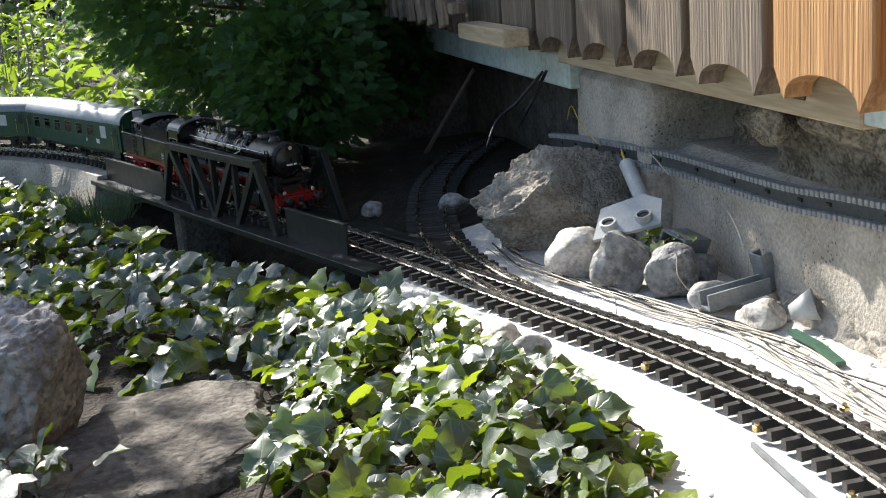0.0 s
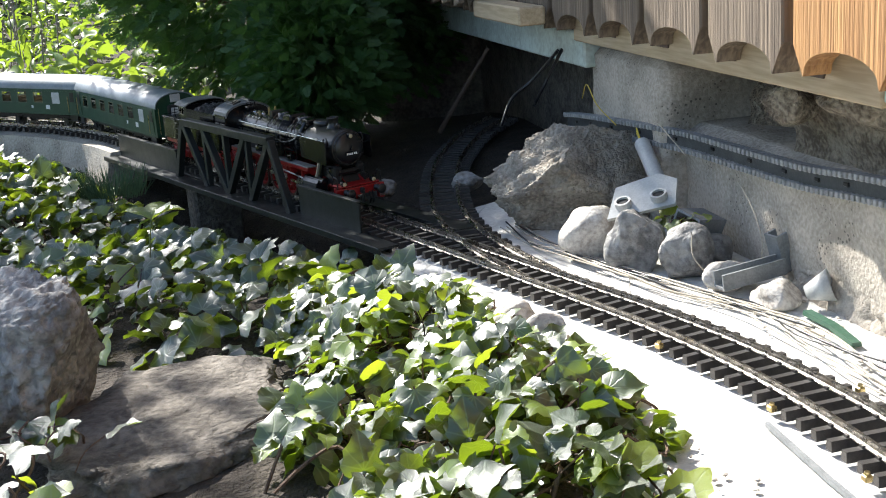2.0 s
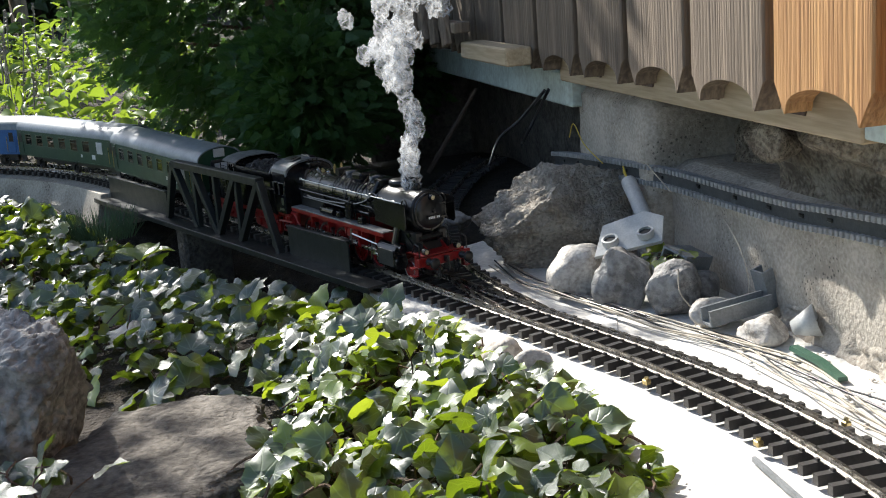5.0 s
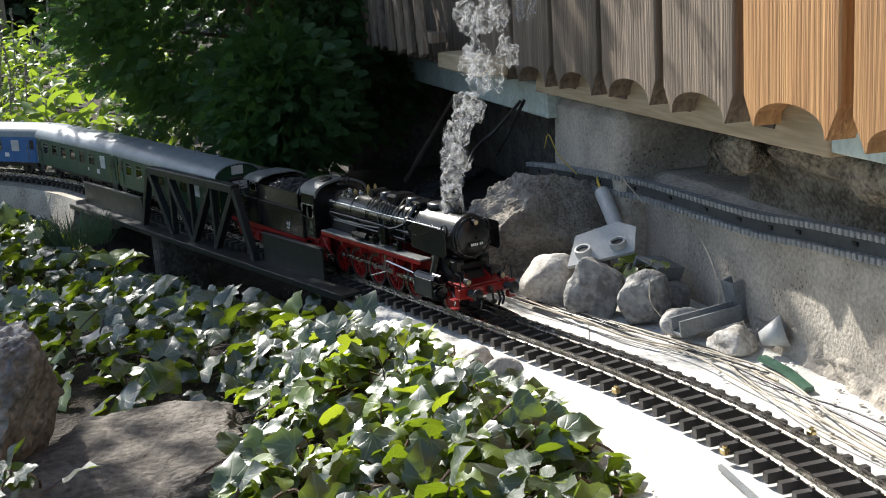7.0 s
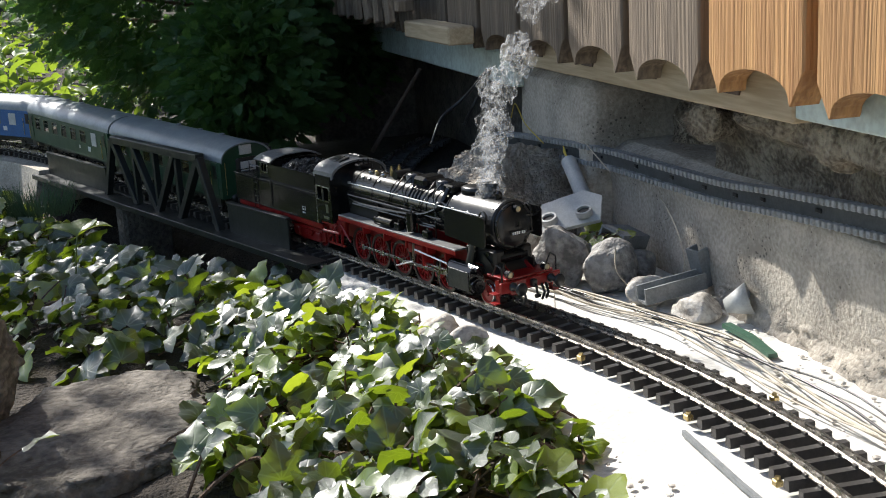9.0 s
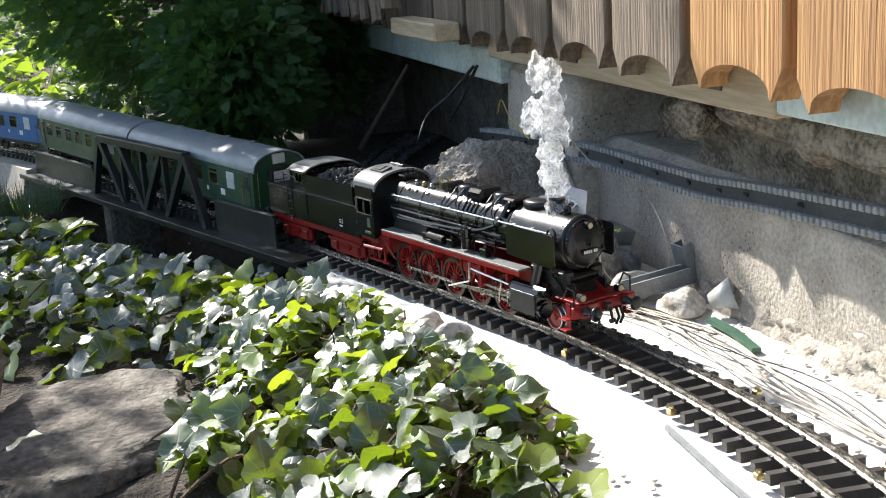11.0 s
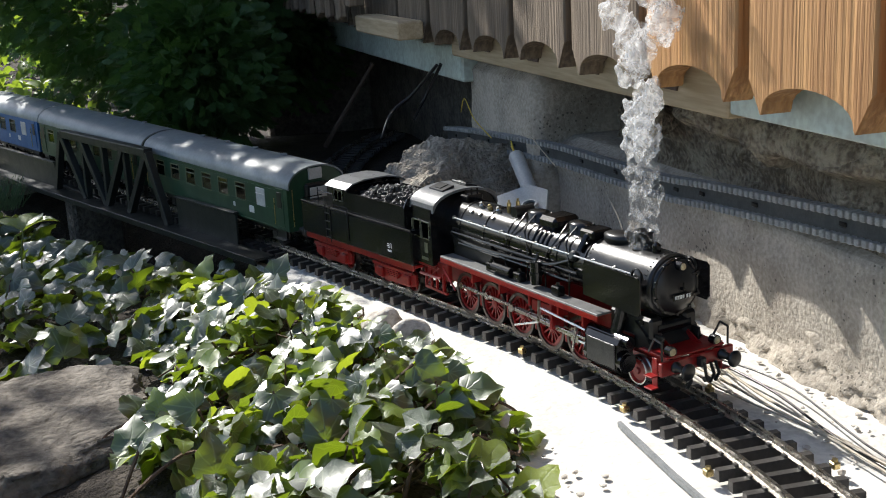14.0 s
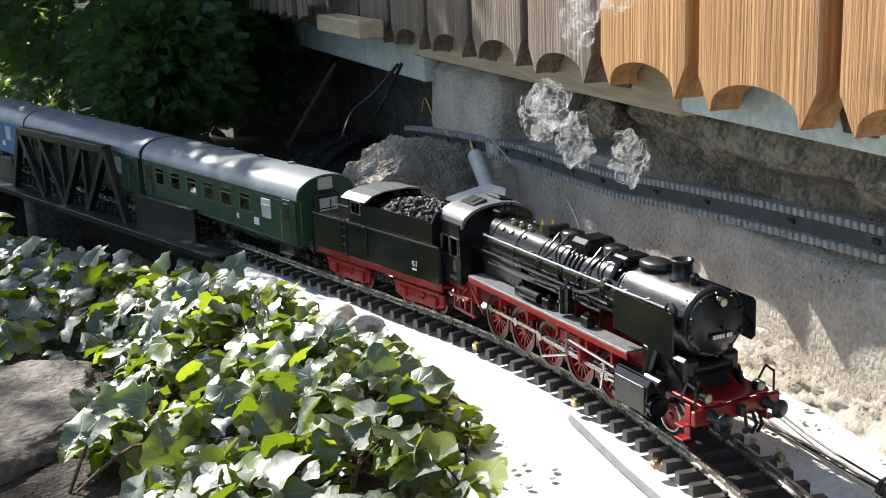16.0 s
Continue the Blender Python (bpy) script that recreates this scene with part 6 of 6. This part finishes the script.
# ---- the ribbed conduit along the wall ----
def build_conduit():
    pts = smooth_line([(0.622, 1.90, 0.118), (0.624, 1.80, 0.128), (0.628, 1.640, 0.140), (0.638, 1.447, 0.151), (0.648, 1.284, 0.152), (0.650, 1.15, 0.156), (0.650, 1.038, 0.166), (0.650, 0.81, 0.182), (0.650, 0.6, 0.192), (0.650, 0.2, 0.205), (0.65, -0.4, 0.21)], 12)
    pts = [Vector((p.x * k, p.y * k, 0.45 - (0.45 - p.z) * k)) for p, k in ((p, 1.018 + 0.024 * min(1.0, max(0.0, (1.75 - p.y) / 0.3))) for p in pts)]
    rail = tagged(empty("toothed_strip"), "grey plastic strip with toothed edges running along the wall", "conduit")
    bm = bmesh.new()
    sweep(bm, [(-0.004, -0.0105), (0.004, -0.0105), (0.004, 0.009), (0.010, 0.0105), (-0.004, 0.0105)], pts)
    bmesh.ops.recalc_face_normals(bm, faces=bm.faces)
    part("web", bm, mat("dark_grey_plastic", (0.06, 0.066, 0.07), (0.04, 0.045, 0.048), 0.5, scale=60), rail)
    for dz, name in ((0.0120, "top_teeth"), (-0.0118, "bottom_teeth")):
        bm = bmesh.new()
        acc = 0
        for a, b in zip(pts, pts[1:]):
            L = (b - a).length
            acc += L
            n = 0
            while acc > 0.0105:
                acc -= 0.0105
                c = b - (b - a).normalized() * acc + Vector((-0.007 if dz > 0 else -0.004, 0, dz))
                box(bm, c, (0.0150, 0.0064, 0.0072), 0.0010)
        tagged(part(name, bm, mat("tooth_plastic", (0.33, 0.335, 0.335), (0.22, 0.225, 0.225), 0.5, scale=60), rail, "row of small square teeth"), kind="stuff")
    bm = bmesh.new()
    for k in range(14):
        p = pts[6 + k * 7]
        box(bm, p + Vector((-0.005, 0, 0.0)), (0.003, 0.010, 0.005), 0.001)
    tagged(part("slot", bm, BLACKM, rail), kind="stuff")


build_conduit()


# ---- fittings at the wall's foot ----
def build_fittings():
    pipe = tagged(empty("plastic_pipe"), "short pale grey plastic pipe leaning on the wall", "pipe")
    a, b = Vector((0.632, 1.600, 0.124)), Vector((0.618, 1.487, 0.072))
    bm = bmesh.new()
    q = Vector((0, 0, 1)).rotation_difference((b - a).normalized()).to_matrix().to_4x4()
    L = (b - a).length
    lathe(bm, [(0.0092, 0), (0.0112, 0), (0.0112, L), (0.0092, L), (0.0092, 0)], 24, Matrix.Translation(a) @ q)
    part("tube", bm, PALEP, pipe, "", True).data.set_sharp_from_angle(angle=0.6)
    for k in range(3):
        bm = bmesh.new()
        sweep(bm, ring(0.0011, 5), smooth_line([a + Vector((0, 0.02, 0.012 + 0.004 * k)), a, (a + b) / 2, b, b + Vector((-0.004 + 0.006 * k, -0.010, -0.008)), b + Vector((0.010, -0.004 + 0.004 * k, -0.018)), b + Vector((0.016, 0.012, -0.010))], 5))
        part("wire", bm, YWIRE, pipe, "thin yellow wire")
    plate = tagged(empty("coupler_plate", pose(0.572, 1.455, 0.080, 38, -14, -18)), "white plastic plate with two round sockets on the stones", "fitting")
    bm = bmesh.new()
    prism(bm, [(-0.052, -0.022), (0.040, -0.028), (0.052, 0.012), (0.030, 0.030), (-0.030, 0.026)], -0.003, 0.003, "z")
    part("plate", bm, PALEP, plate)
    for x, y in ((-0.026, -0.006), (0.022, -0.010)):
        bm = bmesh.new()
        lathe(bm, [(0.0085, -0.002), (0.0115, -0.002), (0.0115, 0.007), (0.0085, 0.007), (0.0085, -0.002)], 24, pose(x, y, 0.003, -20, 0, 0))
        part("socket", bm, PALEP, plate, "round open socket", True).data.set_sharp_from_angle(angle=0.6)
        # a black disc paints the shade inside the socket
        bm = bmesh.new()
        lathe(bm, [(0.0003, 0), (0.0086, 0), (0.0086, 0.002), (0.0003, 0.002)], 20, pose(x, y, 0.005, -20, 0, 0))
        part("socket_bottom", bm, BLACKM, plate, "black disc standing for the shade inside the socket")
    def channel(name, label, m, L, w, h, material):
        bm = bmesh.new()
        t = 0.003
        prism(bm, [(-w / 2, 0), (w / 2, 0), (w / 2, h), (w / 2 - t, h), (w / 2 - t, t), (-w / 2 + t, t), (-w / 2 + t, h), (-w / 2, h)], -L / 2, L / 2, "x")
        o = obj(name, bm, material)
        o.matrix_basis = m
        return tagged(o, label, "fitting")
    channel("gutter_piece", "short grey plastic channel lying by the wall", pose(0.628, 1.252, 0.012, 0, -6, 4), 0.085, 0.024, 0.020, GREYP)
    channel("gutter_piece", "grey plastic channel standing on end", pose(0.668, 1.268, 0.036, 0, 74, 10), 0.050, 0.024, 0.016, GREYP)
    channel("plastic_tray", "upturned grey plastic tray against the wall", pose(0.636, 1.405, 0.060, 196, 12, 30), 0.060, 0.040, 0.020, GREYP)
    bm = bmesh.new()
    lathe(bm, [(0.008, 0), (0.020, 0.030), (0.0185, 0.030), (0.0065, 0.001), (0.008, 0)], 20, pose(0.652, 1.165, 0.018, 70, 0, 60))
    tagged(obj("funnel", bm, PALEP, smooth=True), "small white plastic funnel lying at the wall", "fitting")
    bm = bmesh.new()
    sweep(bm, [(-0.006, 0), (0.006, 0), (0.005, 0.005), (-0.005, 0.005)], [(0.640, 1.140, 0.002), (0.640, 1.085, 0.003), (0.634, 1.030, 0.001)])
    tagged(obj("plastic_strip", bm, GREENP), "dull green plastic strip on the concrete", "fitting")
    bm = bmesh.new()
    for k in range(9):
        lathe(bm, [(0.010, 0), (0.0125, 0.001), (0.0125, 0.003), (0.010, 0.004)], 16, pose(0.612, 0.640 - 0.0045 * k, 0.0125, 90, 0, -20))
    tagged(obj("hose_end", bm, BLACKM), "black ribbed hose end on the concrete", "hose")
    # metal strip and plate beside the track
    bm = bmesh.new()
    sweep(bm, [(-0.0018, 0), (0.0018, 0), (0.0018, 0.005), (-0.0018, 0.005)], [(0.4595, 0.888, 0.0), (0.454, 0.776, 0.0), (0.4515, 0.60, 0.0)][::-1])
    bmesh.ops.recalc_face_normals(bm, faces=bm.faces)
    tagged(obj("metal_strip", bm, GREYP), "thin grey edging strip beside the sleepers", "edging")
    # brass rail clamps
    src = None
    for s, off in ((0.667, -0.043), (0.866, -0.047), (0.866, 0.047), (1.02, -0.050), (1.045, 0.050)):
        p, h = line(s)
        q = beside(s, off, 0.010)
        m = pose(q.x, q.y, 0.006, 0, 0, h)
        c = tagged(empty("rail_clamp", m), "small brass screw clamp on the sleeper ends", "clamp", "rail clamps")
        bm = bmesh.new()
        box(bm, (0, 0, 0.003), (0.008, 0.007, 0.006), 0.001)
        part("clamp_body", bm, BRASS, c)
        bm = bmesh.new()
        tube(bm, (0, 0, 0.006), (0, 0, 0.0085), 0.0024, 8)
        part("screw", bm, BRASS, c)


build_fittings()


# ---- wires ----
def build_wires():
    rng = random.Random(41)
    way = [(0.446, 1.673), (0.463, 1.575), (0.480, 1.480), (0.518, 1.350), (0.556, 1.262), (0.592, 1.170), (0.602, 1.071), (0.606, 0.901), (0.612, 0.72), (0.62, 0.4)]
    for k in range(9):
        off = rng.uniform(-0.018, 0.014)
        pts = []
        for i, (x, y) in enumerate(way):
            pts.append((x + off + rng.gauss(0, 0.010), y + rng.gauss(0, 0.010), 0.004 + 0.004 * rng.random() + (0.004 if i % 3 == k % 3 else 0)))
        a, b = (0, len(pts)) if k < 6 else (2, 7)
        bm = bmesh.new()
        sweep(bm, ring(rng.uniform(0.0008, 0.0014), 6), smooth_line(pts[a:b], 6))
        tagged(obj("wire", bm, WIRE if k % 4 else BLACKM, smooth=True), "loose beige wire along the track" if k % 4 else "loose black wire along the track", "wire", "wires along the track")
    for pts, m, lab in (
        ([(0.632, 1.86, 0.16), (0.62, 1.80, 0.19), (0.615, 1.74, 0.165), (0.615, 1.66, 0.145)], YWIRE, "thin yellow wire before the pier"),
        ([(0.632, 1.56, 0.160), (0.629, 1.53, 0.164), (0.628, 1.49, 0.152), (0.634, 1.45, 0.132)], WIRE, "loose white wire hanging over the conduit"),
        ([(0.675, 1.38, 0.105), (0.672, 1.33, 0.075), (0.668, 1.30, 0.04), (0.660, 1.295, 0.008)], WIRE, "thin wire hanging down the wall"),
        ([(0.60, 1.88, 0.24), (0.57, 1.93, 0.19), (0.53, 1.93, 0.16), (0.50, 1.90, 0.12)], BLACKM, "dark cable hanging behind the rock"),
        ([(0.61, 1.89, 0.24), (0.59, 1.93, 0.18), (0.56, 1.90, 0.15)], BLACKM, "dark cable hanging behind the rock"),
        ([(0.585, 1.325, 0.060), (0.578, 1.305, 0.035), (0.590, 1.285, 0.010), (0.57, 1.25, 0.004)], WIRE, "pale wire looped over a stone")):
        bm = bmesh.new()
        sweep(bm, ring(0.0009 if m is not BLACKM else 0.003, 6), smooth_line(pts, 8))
        tagged(obj("wire", bm, m, smooth=True), lab, "wire")


build_wires()


# ---- timber above the branch ----
def build_timber():
    bm = bmesh.new()
    box(bm, (0.545, 1.985, 0.303), (0.045, 0.30, 0.030), 0.003)
    tagged(obj("timber_end", bm, WOODP), "pale sawn timber resting against the boards", "timber", kind="structure")
    rng = random.Random(51)
    bm = bmesh.new()
    box(bm, (0.52, 2.45, 0.345), (0.03, 0.70, 0.020), 0.002)
    rack = tagged(empty("slatted_rack"), "slatted wooden rack catching spots of sun", "rack")
    part("rail", bm, WOODG, rack)
    for k in range(7):
        bm = bmesh.new()
        box(bm, (0.50, 2.16 + 0.095 * k, 0.375), (0.012, 0.040, 0.13), 0.002, Euler((rng.uniform(-0.3, 0.0), 0, 0)).to_matrix())
        part("slat", bm, WOODG, rack)
    for k, (a, b) in enumerate((((0.52, 2.50, 0.02), (0.62, 2.42, 0.20)),)):
        bm = bmesh.new()
        tube(bm, a, b, 0.006, 8, 0.004)
        tagged(obj("branch", bm, WOODD), "bare dark branch leaning in the shade", "branch", "branches in the shade")


build_timber()

# ---- steam ----
def steam_mat(name, width, core, haze):
    """White vapour in curling filaments over a faint haze."""
    m = bpy.data.materials.new(name)
    m.use_nodes = True
    t = m.node_tree
    d, tr, cl = t.nodes.new("ShaderNodeBsdfDiffuse"), t.nodes.new("ShaderNodeBsdfTranslucent"), t.nodes.new("ShaderNodeBsdfTransparent")
    d.inputs[0].default_value = tr.inputs[0].default_value = (0.92, 0.93, 0.94, 1)
    m1, m2 = t.nodes.new("ShaderNodeMixShader"), t.nodes.new("ShaderNodeMixShader")
    m1.inputs[0].default_value = 0.5
    co, no, mr = t.nodes.new("ShaderNodeTexCoord"), t.nodes.new("ShaderNodeTexNoise"), t.nodes.new("ShaderNodeMapRange")
    no.inputs["Scale"].default_value, no.inputs["Detail"].default_value, no.inputs["Distortion"].default_value = 25, 4, 2.0
    mr.inputs[1].default_value, mr.inputs[2].default_value, mr.inputs[3].default_value, mr.inputs[4].default_value = 0.0, width, core, haze
    sh, ab = t.nodes.new("ShaderNodeMath"), t.nodes.new("ShaderNodeMath")
    sh.operation, ab.operation = "SUBTRACT", "ABSOLUTE"
    sh.inputs[1].default_value = 0.5
    t.links.new(co.outputs["Object"], no.inputs["Vector"])
    t.links.new(no.outputs[0], sh.inputs[0])
    t.links.new(sh.outputs[0], ab.inputs[0])
    t.links.new(ab.outputs[0], mr.inputs[0])
    t.links.new(d.outputs[0], m1.inputs[1])
    t.links.new(tr.outputs[0], m1.inputs[2])
    t.links.new(mr.outputs[0], m2.inputs[0])
    t.links.new(cl.outputs[0], m2.inputs[1])
    t.links.new(m1.outputs[0], m2.inputs[2])
    t.links.new(m2.outputs[0], t.nodes["Material Output"].inputs[0])
    return m


STEAM = steam_mat("white_steam", 0.09, 0.42, 0.07)
THIN = steam_mat("thin_white_steam", 0.055, 0.22, 0.012)


def puff_shape(r, seed, material):
    """A crumpled wisp of steam."""
    b = bmesh.new()
    bmesh.ops.create_icosphere(b, subdivisions=4, radius=1.0)
    off = Vector((seed * 7.3, seed * 2.1, 0))
    for v in b.verts:
        p = v.co.copy()
        k = 1 + 0.5 * noise.noise(p * 1.6 + off) + 0.34 * noise.noise(p * 3.0 + off) + 0.06 * noise.noise(p * 7 + off)
        v.co = Vector((p.x * 0.85, p.y * 0.85, p.z * 1.25)) * k * r
    me = mesh_of(b, "steam_puff_shape", material)
    me.shade_smooth()
    return me


PUFFS = []
STEAM_CLOUD = tagged(empty("steam"), "white steam rising in wisps from the chimney", "steam")


def build_steam():
    rng = random.Random(61)
    thick = [puff_shape(0.0150, k, STEAM) for k in range(7)]
    thin = [puff_shape(0.0170, k + 40, THIN) for k in range(7)]
    small = [puff_shape(0.0125, k + 20, STEAM) for k in range(3)]
    t = 2.25
    while t < 16.3:
        strong = 0.5 + 0.5 * math.sin(t * 2.1) + 0.35 * math.sin(t * 5.3)
        n = 2 if strong > 0.1 else 1
        if 9.75 < t < 10.35 or t > 15.5:      # the steam pauses
            n = 0
        if t > 15.05:
            n = min(n, 1)
        wind = 0.10 if 4.5 < t < 9.0 else -0.17 if t > 15.05 else -0.05 if t > 13.9 else 0.05 if t > 9.0 else 0.04
        shapes = thin if 5.6 < t < 10.0 or t > 13.7 else thick
        for k in range(n):
            o = new("steam_puff", small[rng.randrange(3)] if t < 3.5 else (shapes if rng.random() < 0.7 or shapes is thin else small)[rng.randrange(3)] if rng.random() < 0.5 else shapes[rng.randrange(7)])
            o.parent = STEAM_CLOUD
            PUFFS.append((o, t + rng.uniform(-0.04, 0.04), rng.uniform(0.085, 0.11) if t < 3.6 else rng.uniform(0.13, 0.18) if t > 15.05 else rng.uniform(0.17, 0.24), (rng.gauss(wind, 0.012 if t < 4.5 else 0.022), rng.gauss(0.0, 0.016)), rng.uniform(0, 360), rng.uniform(-25, 25)))
        t += 0.115


build_steam()

# ---- motion ----
TRAIN_S = [(0.0, -0.305), (1.5, -0.190), (3.5, -0.013), (7.0, 0.305), (11.0, 0.620), (12.5, 0.734), (14.5, 0.876), (16.0, 0.984)]


def train_at(t):
    """Place of the leading wheel along the line at t seconds."""
    k = 0
    while k < len(TRAIN_S) - 2 and t > TRAIN_S[k + 1][0]:
        k += 1
    def slope(i):
        a, b = TRAIN_S[max(i - 1, 0)], TRAIN_S[min(i + 1, len(TRAIN_S) - 1)]
        return (b[1] - a[1]) / (b[0] - a[0])
    (t0, s0), (t1, s1) = TRAIN_S[k], TRAIN_S[k + 1]
    d = t1 - t0
    u = (t - t0) / d
    return s0 * (2 * u ** 3 - 3 * u * u + 1) + slope(k) * d * (u ** 3 - 2 * u * u + u) + s1 * (3 * u * u - 2 * u ** 3) + slope(k + 1) * d * (u ** 3 - u * u)


def riding(s, half):
    """The pose of a vehicle whose middle is at s and whose outer axles are half metres off."""
    a, b = line(s - half)[0], line(s + half)[0]
    d = b - a
    c = (a + b) / 2
    low, high = grade(s + half), grade(s - half)
    return pose(c.x, c.y, RAIL_TOP + (low + high) / 2, 0, 0, math.degrees(math.atan2(d.y, d.x))) @ pose(0, 0, 0, 0, math.degrees(math.atan((high - low) / (2 * half))), 0)


# how far each vehicle's middle lies behind the leading wheel, and half its wheelbase
OFFSETS = [(ENGINE, 0.172, 0.12), (TENDER, 0.515, 0.09)] + [(c, 0.930 + 0.482 * i, 0.165) for i, c in enumerate(COACHES)]


def motions():
    times = [16.0 * i / 108 for i in range(109)]
    for ob, back, half in OFFSETS:
        walk(ob, [(t, riding(train_at(t) - back, half)) for t in times])
    for ax, thing, x, r, phase in WHEELSETS:
        walk(ax, [(t, pose(x, 0, r, 0, math.degrees(train_at(t) / r), 0)) for t in times])
    throw = R_DRIVE * 0.5
    for rod, side, what in SIDE_RODS:
        rows = []
        for t in times:
            a = train_at(t) / R_DRIVE + (math.pi / 2 if side > 0 else 0)
            px, pz = X_DRIVE[2] + throw * math.sin(a), R_DRIVE + throw * math.cos(a)
            reach = math.sqrt(0.118 ** 2 - (pz - 0.0265) ** 2)
            if what == "coupling":
                m = pose(px, side * 0.0290, pz)
            elif what == "connecting":
                m = pose(px, side * 0.0325, pz, 0, math.degrees(math.atan2(pz - 0.0265, reach)), 0)
            else:
                m = pose(px + reach, side * 0.0360, 0.0265)
            rows.append((t, m))
        walk(rod, rows)
    for o, born, speed, drift, turn, spin in PUFFS:
        rows = []
        t = 0.0
        while t < min(born, 16.0) - 0.3:
            c = riding(train_at(t) - OFFSETS[0][1], OFFSETS[0][2]) @ Vector((0.148, 0, 0.092))
            rows.append((t, pose(*c, 0, 0, turn)))
            t += 0.5
        mouth = riding(train_at(min(born, 16.0)) - OFFSETS[0][1], OFFSETS[0][2])
        if born < 16.0:
            rows.append((born - 0.12, pose(*(riding(train_at(born - 0.12) - OFFSETS[0][1], OFFSETS[0][2]) @ Vector((0.150, 0, 0.094))), 0, 0, turn)))
            for age in (0.0, 0.15, 0.3, 0.5, 0.75, 1.0, 1.3, 1.7, 2.2, 3.0, 5.0, 9.0, 15.0):
                if born + age > 16.0:
                    break
                c = mouth @ Vector((0.154 + 0.012 * min(age, 1), 0, 0.128)) + Vector((drift[0] * age ** 1.3 + 0.010 * math.sin(2.2 * (born + age)) * min(age, 1.5), drift[1] * age ** 1.3, speed * (age + 0.15 * (1 - math.exp(-4 * age)))))
                rows.append((born + age, pose(*c, spin * min(age, 2) * 0.5, spin * min(age, 2) * 0.4, turn + spin * min(age, 2.0))))
        if rows[-1][0] < 15.99:
            rows.append((16.0, pose(*(rows[-1][1].translation + Vector((0, 0, speed * (16.0 - rows[-1][0]) if born < 16 else 0.0))), 0, 0, turn)))
        walk(o, rows)


motions()
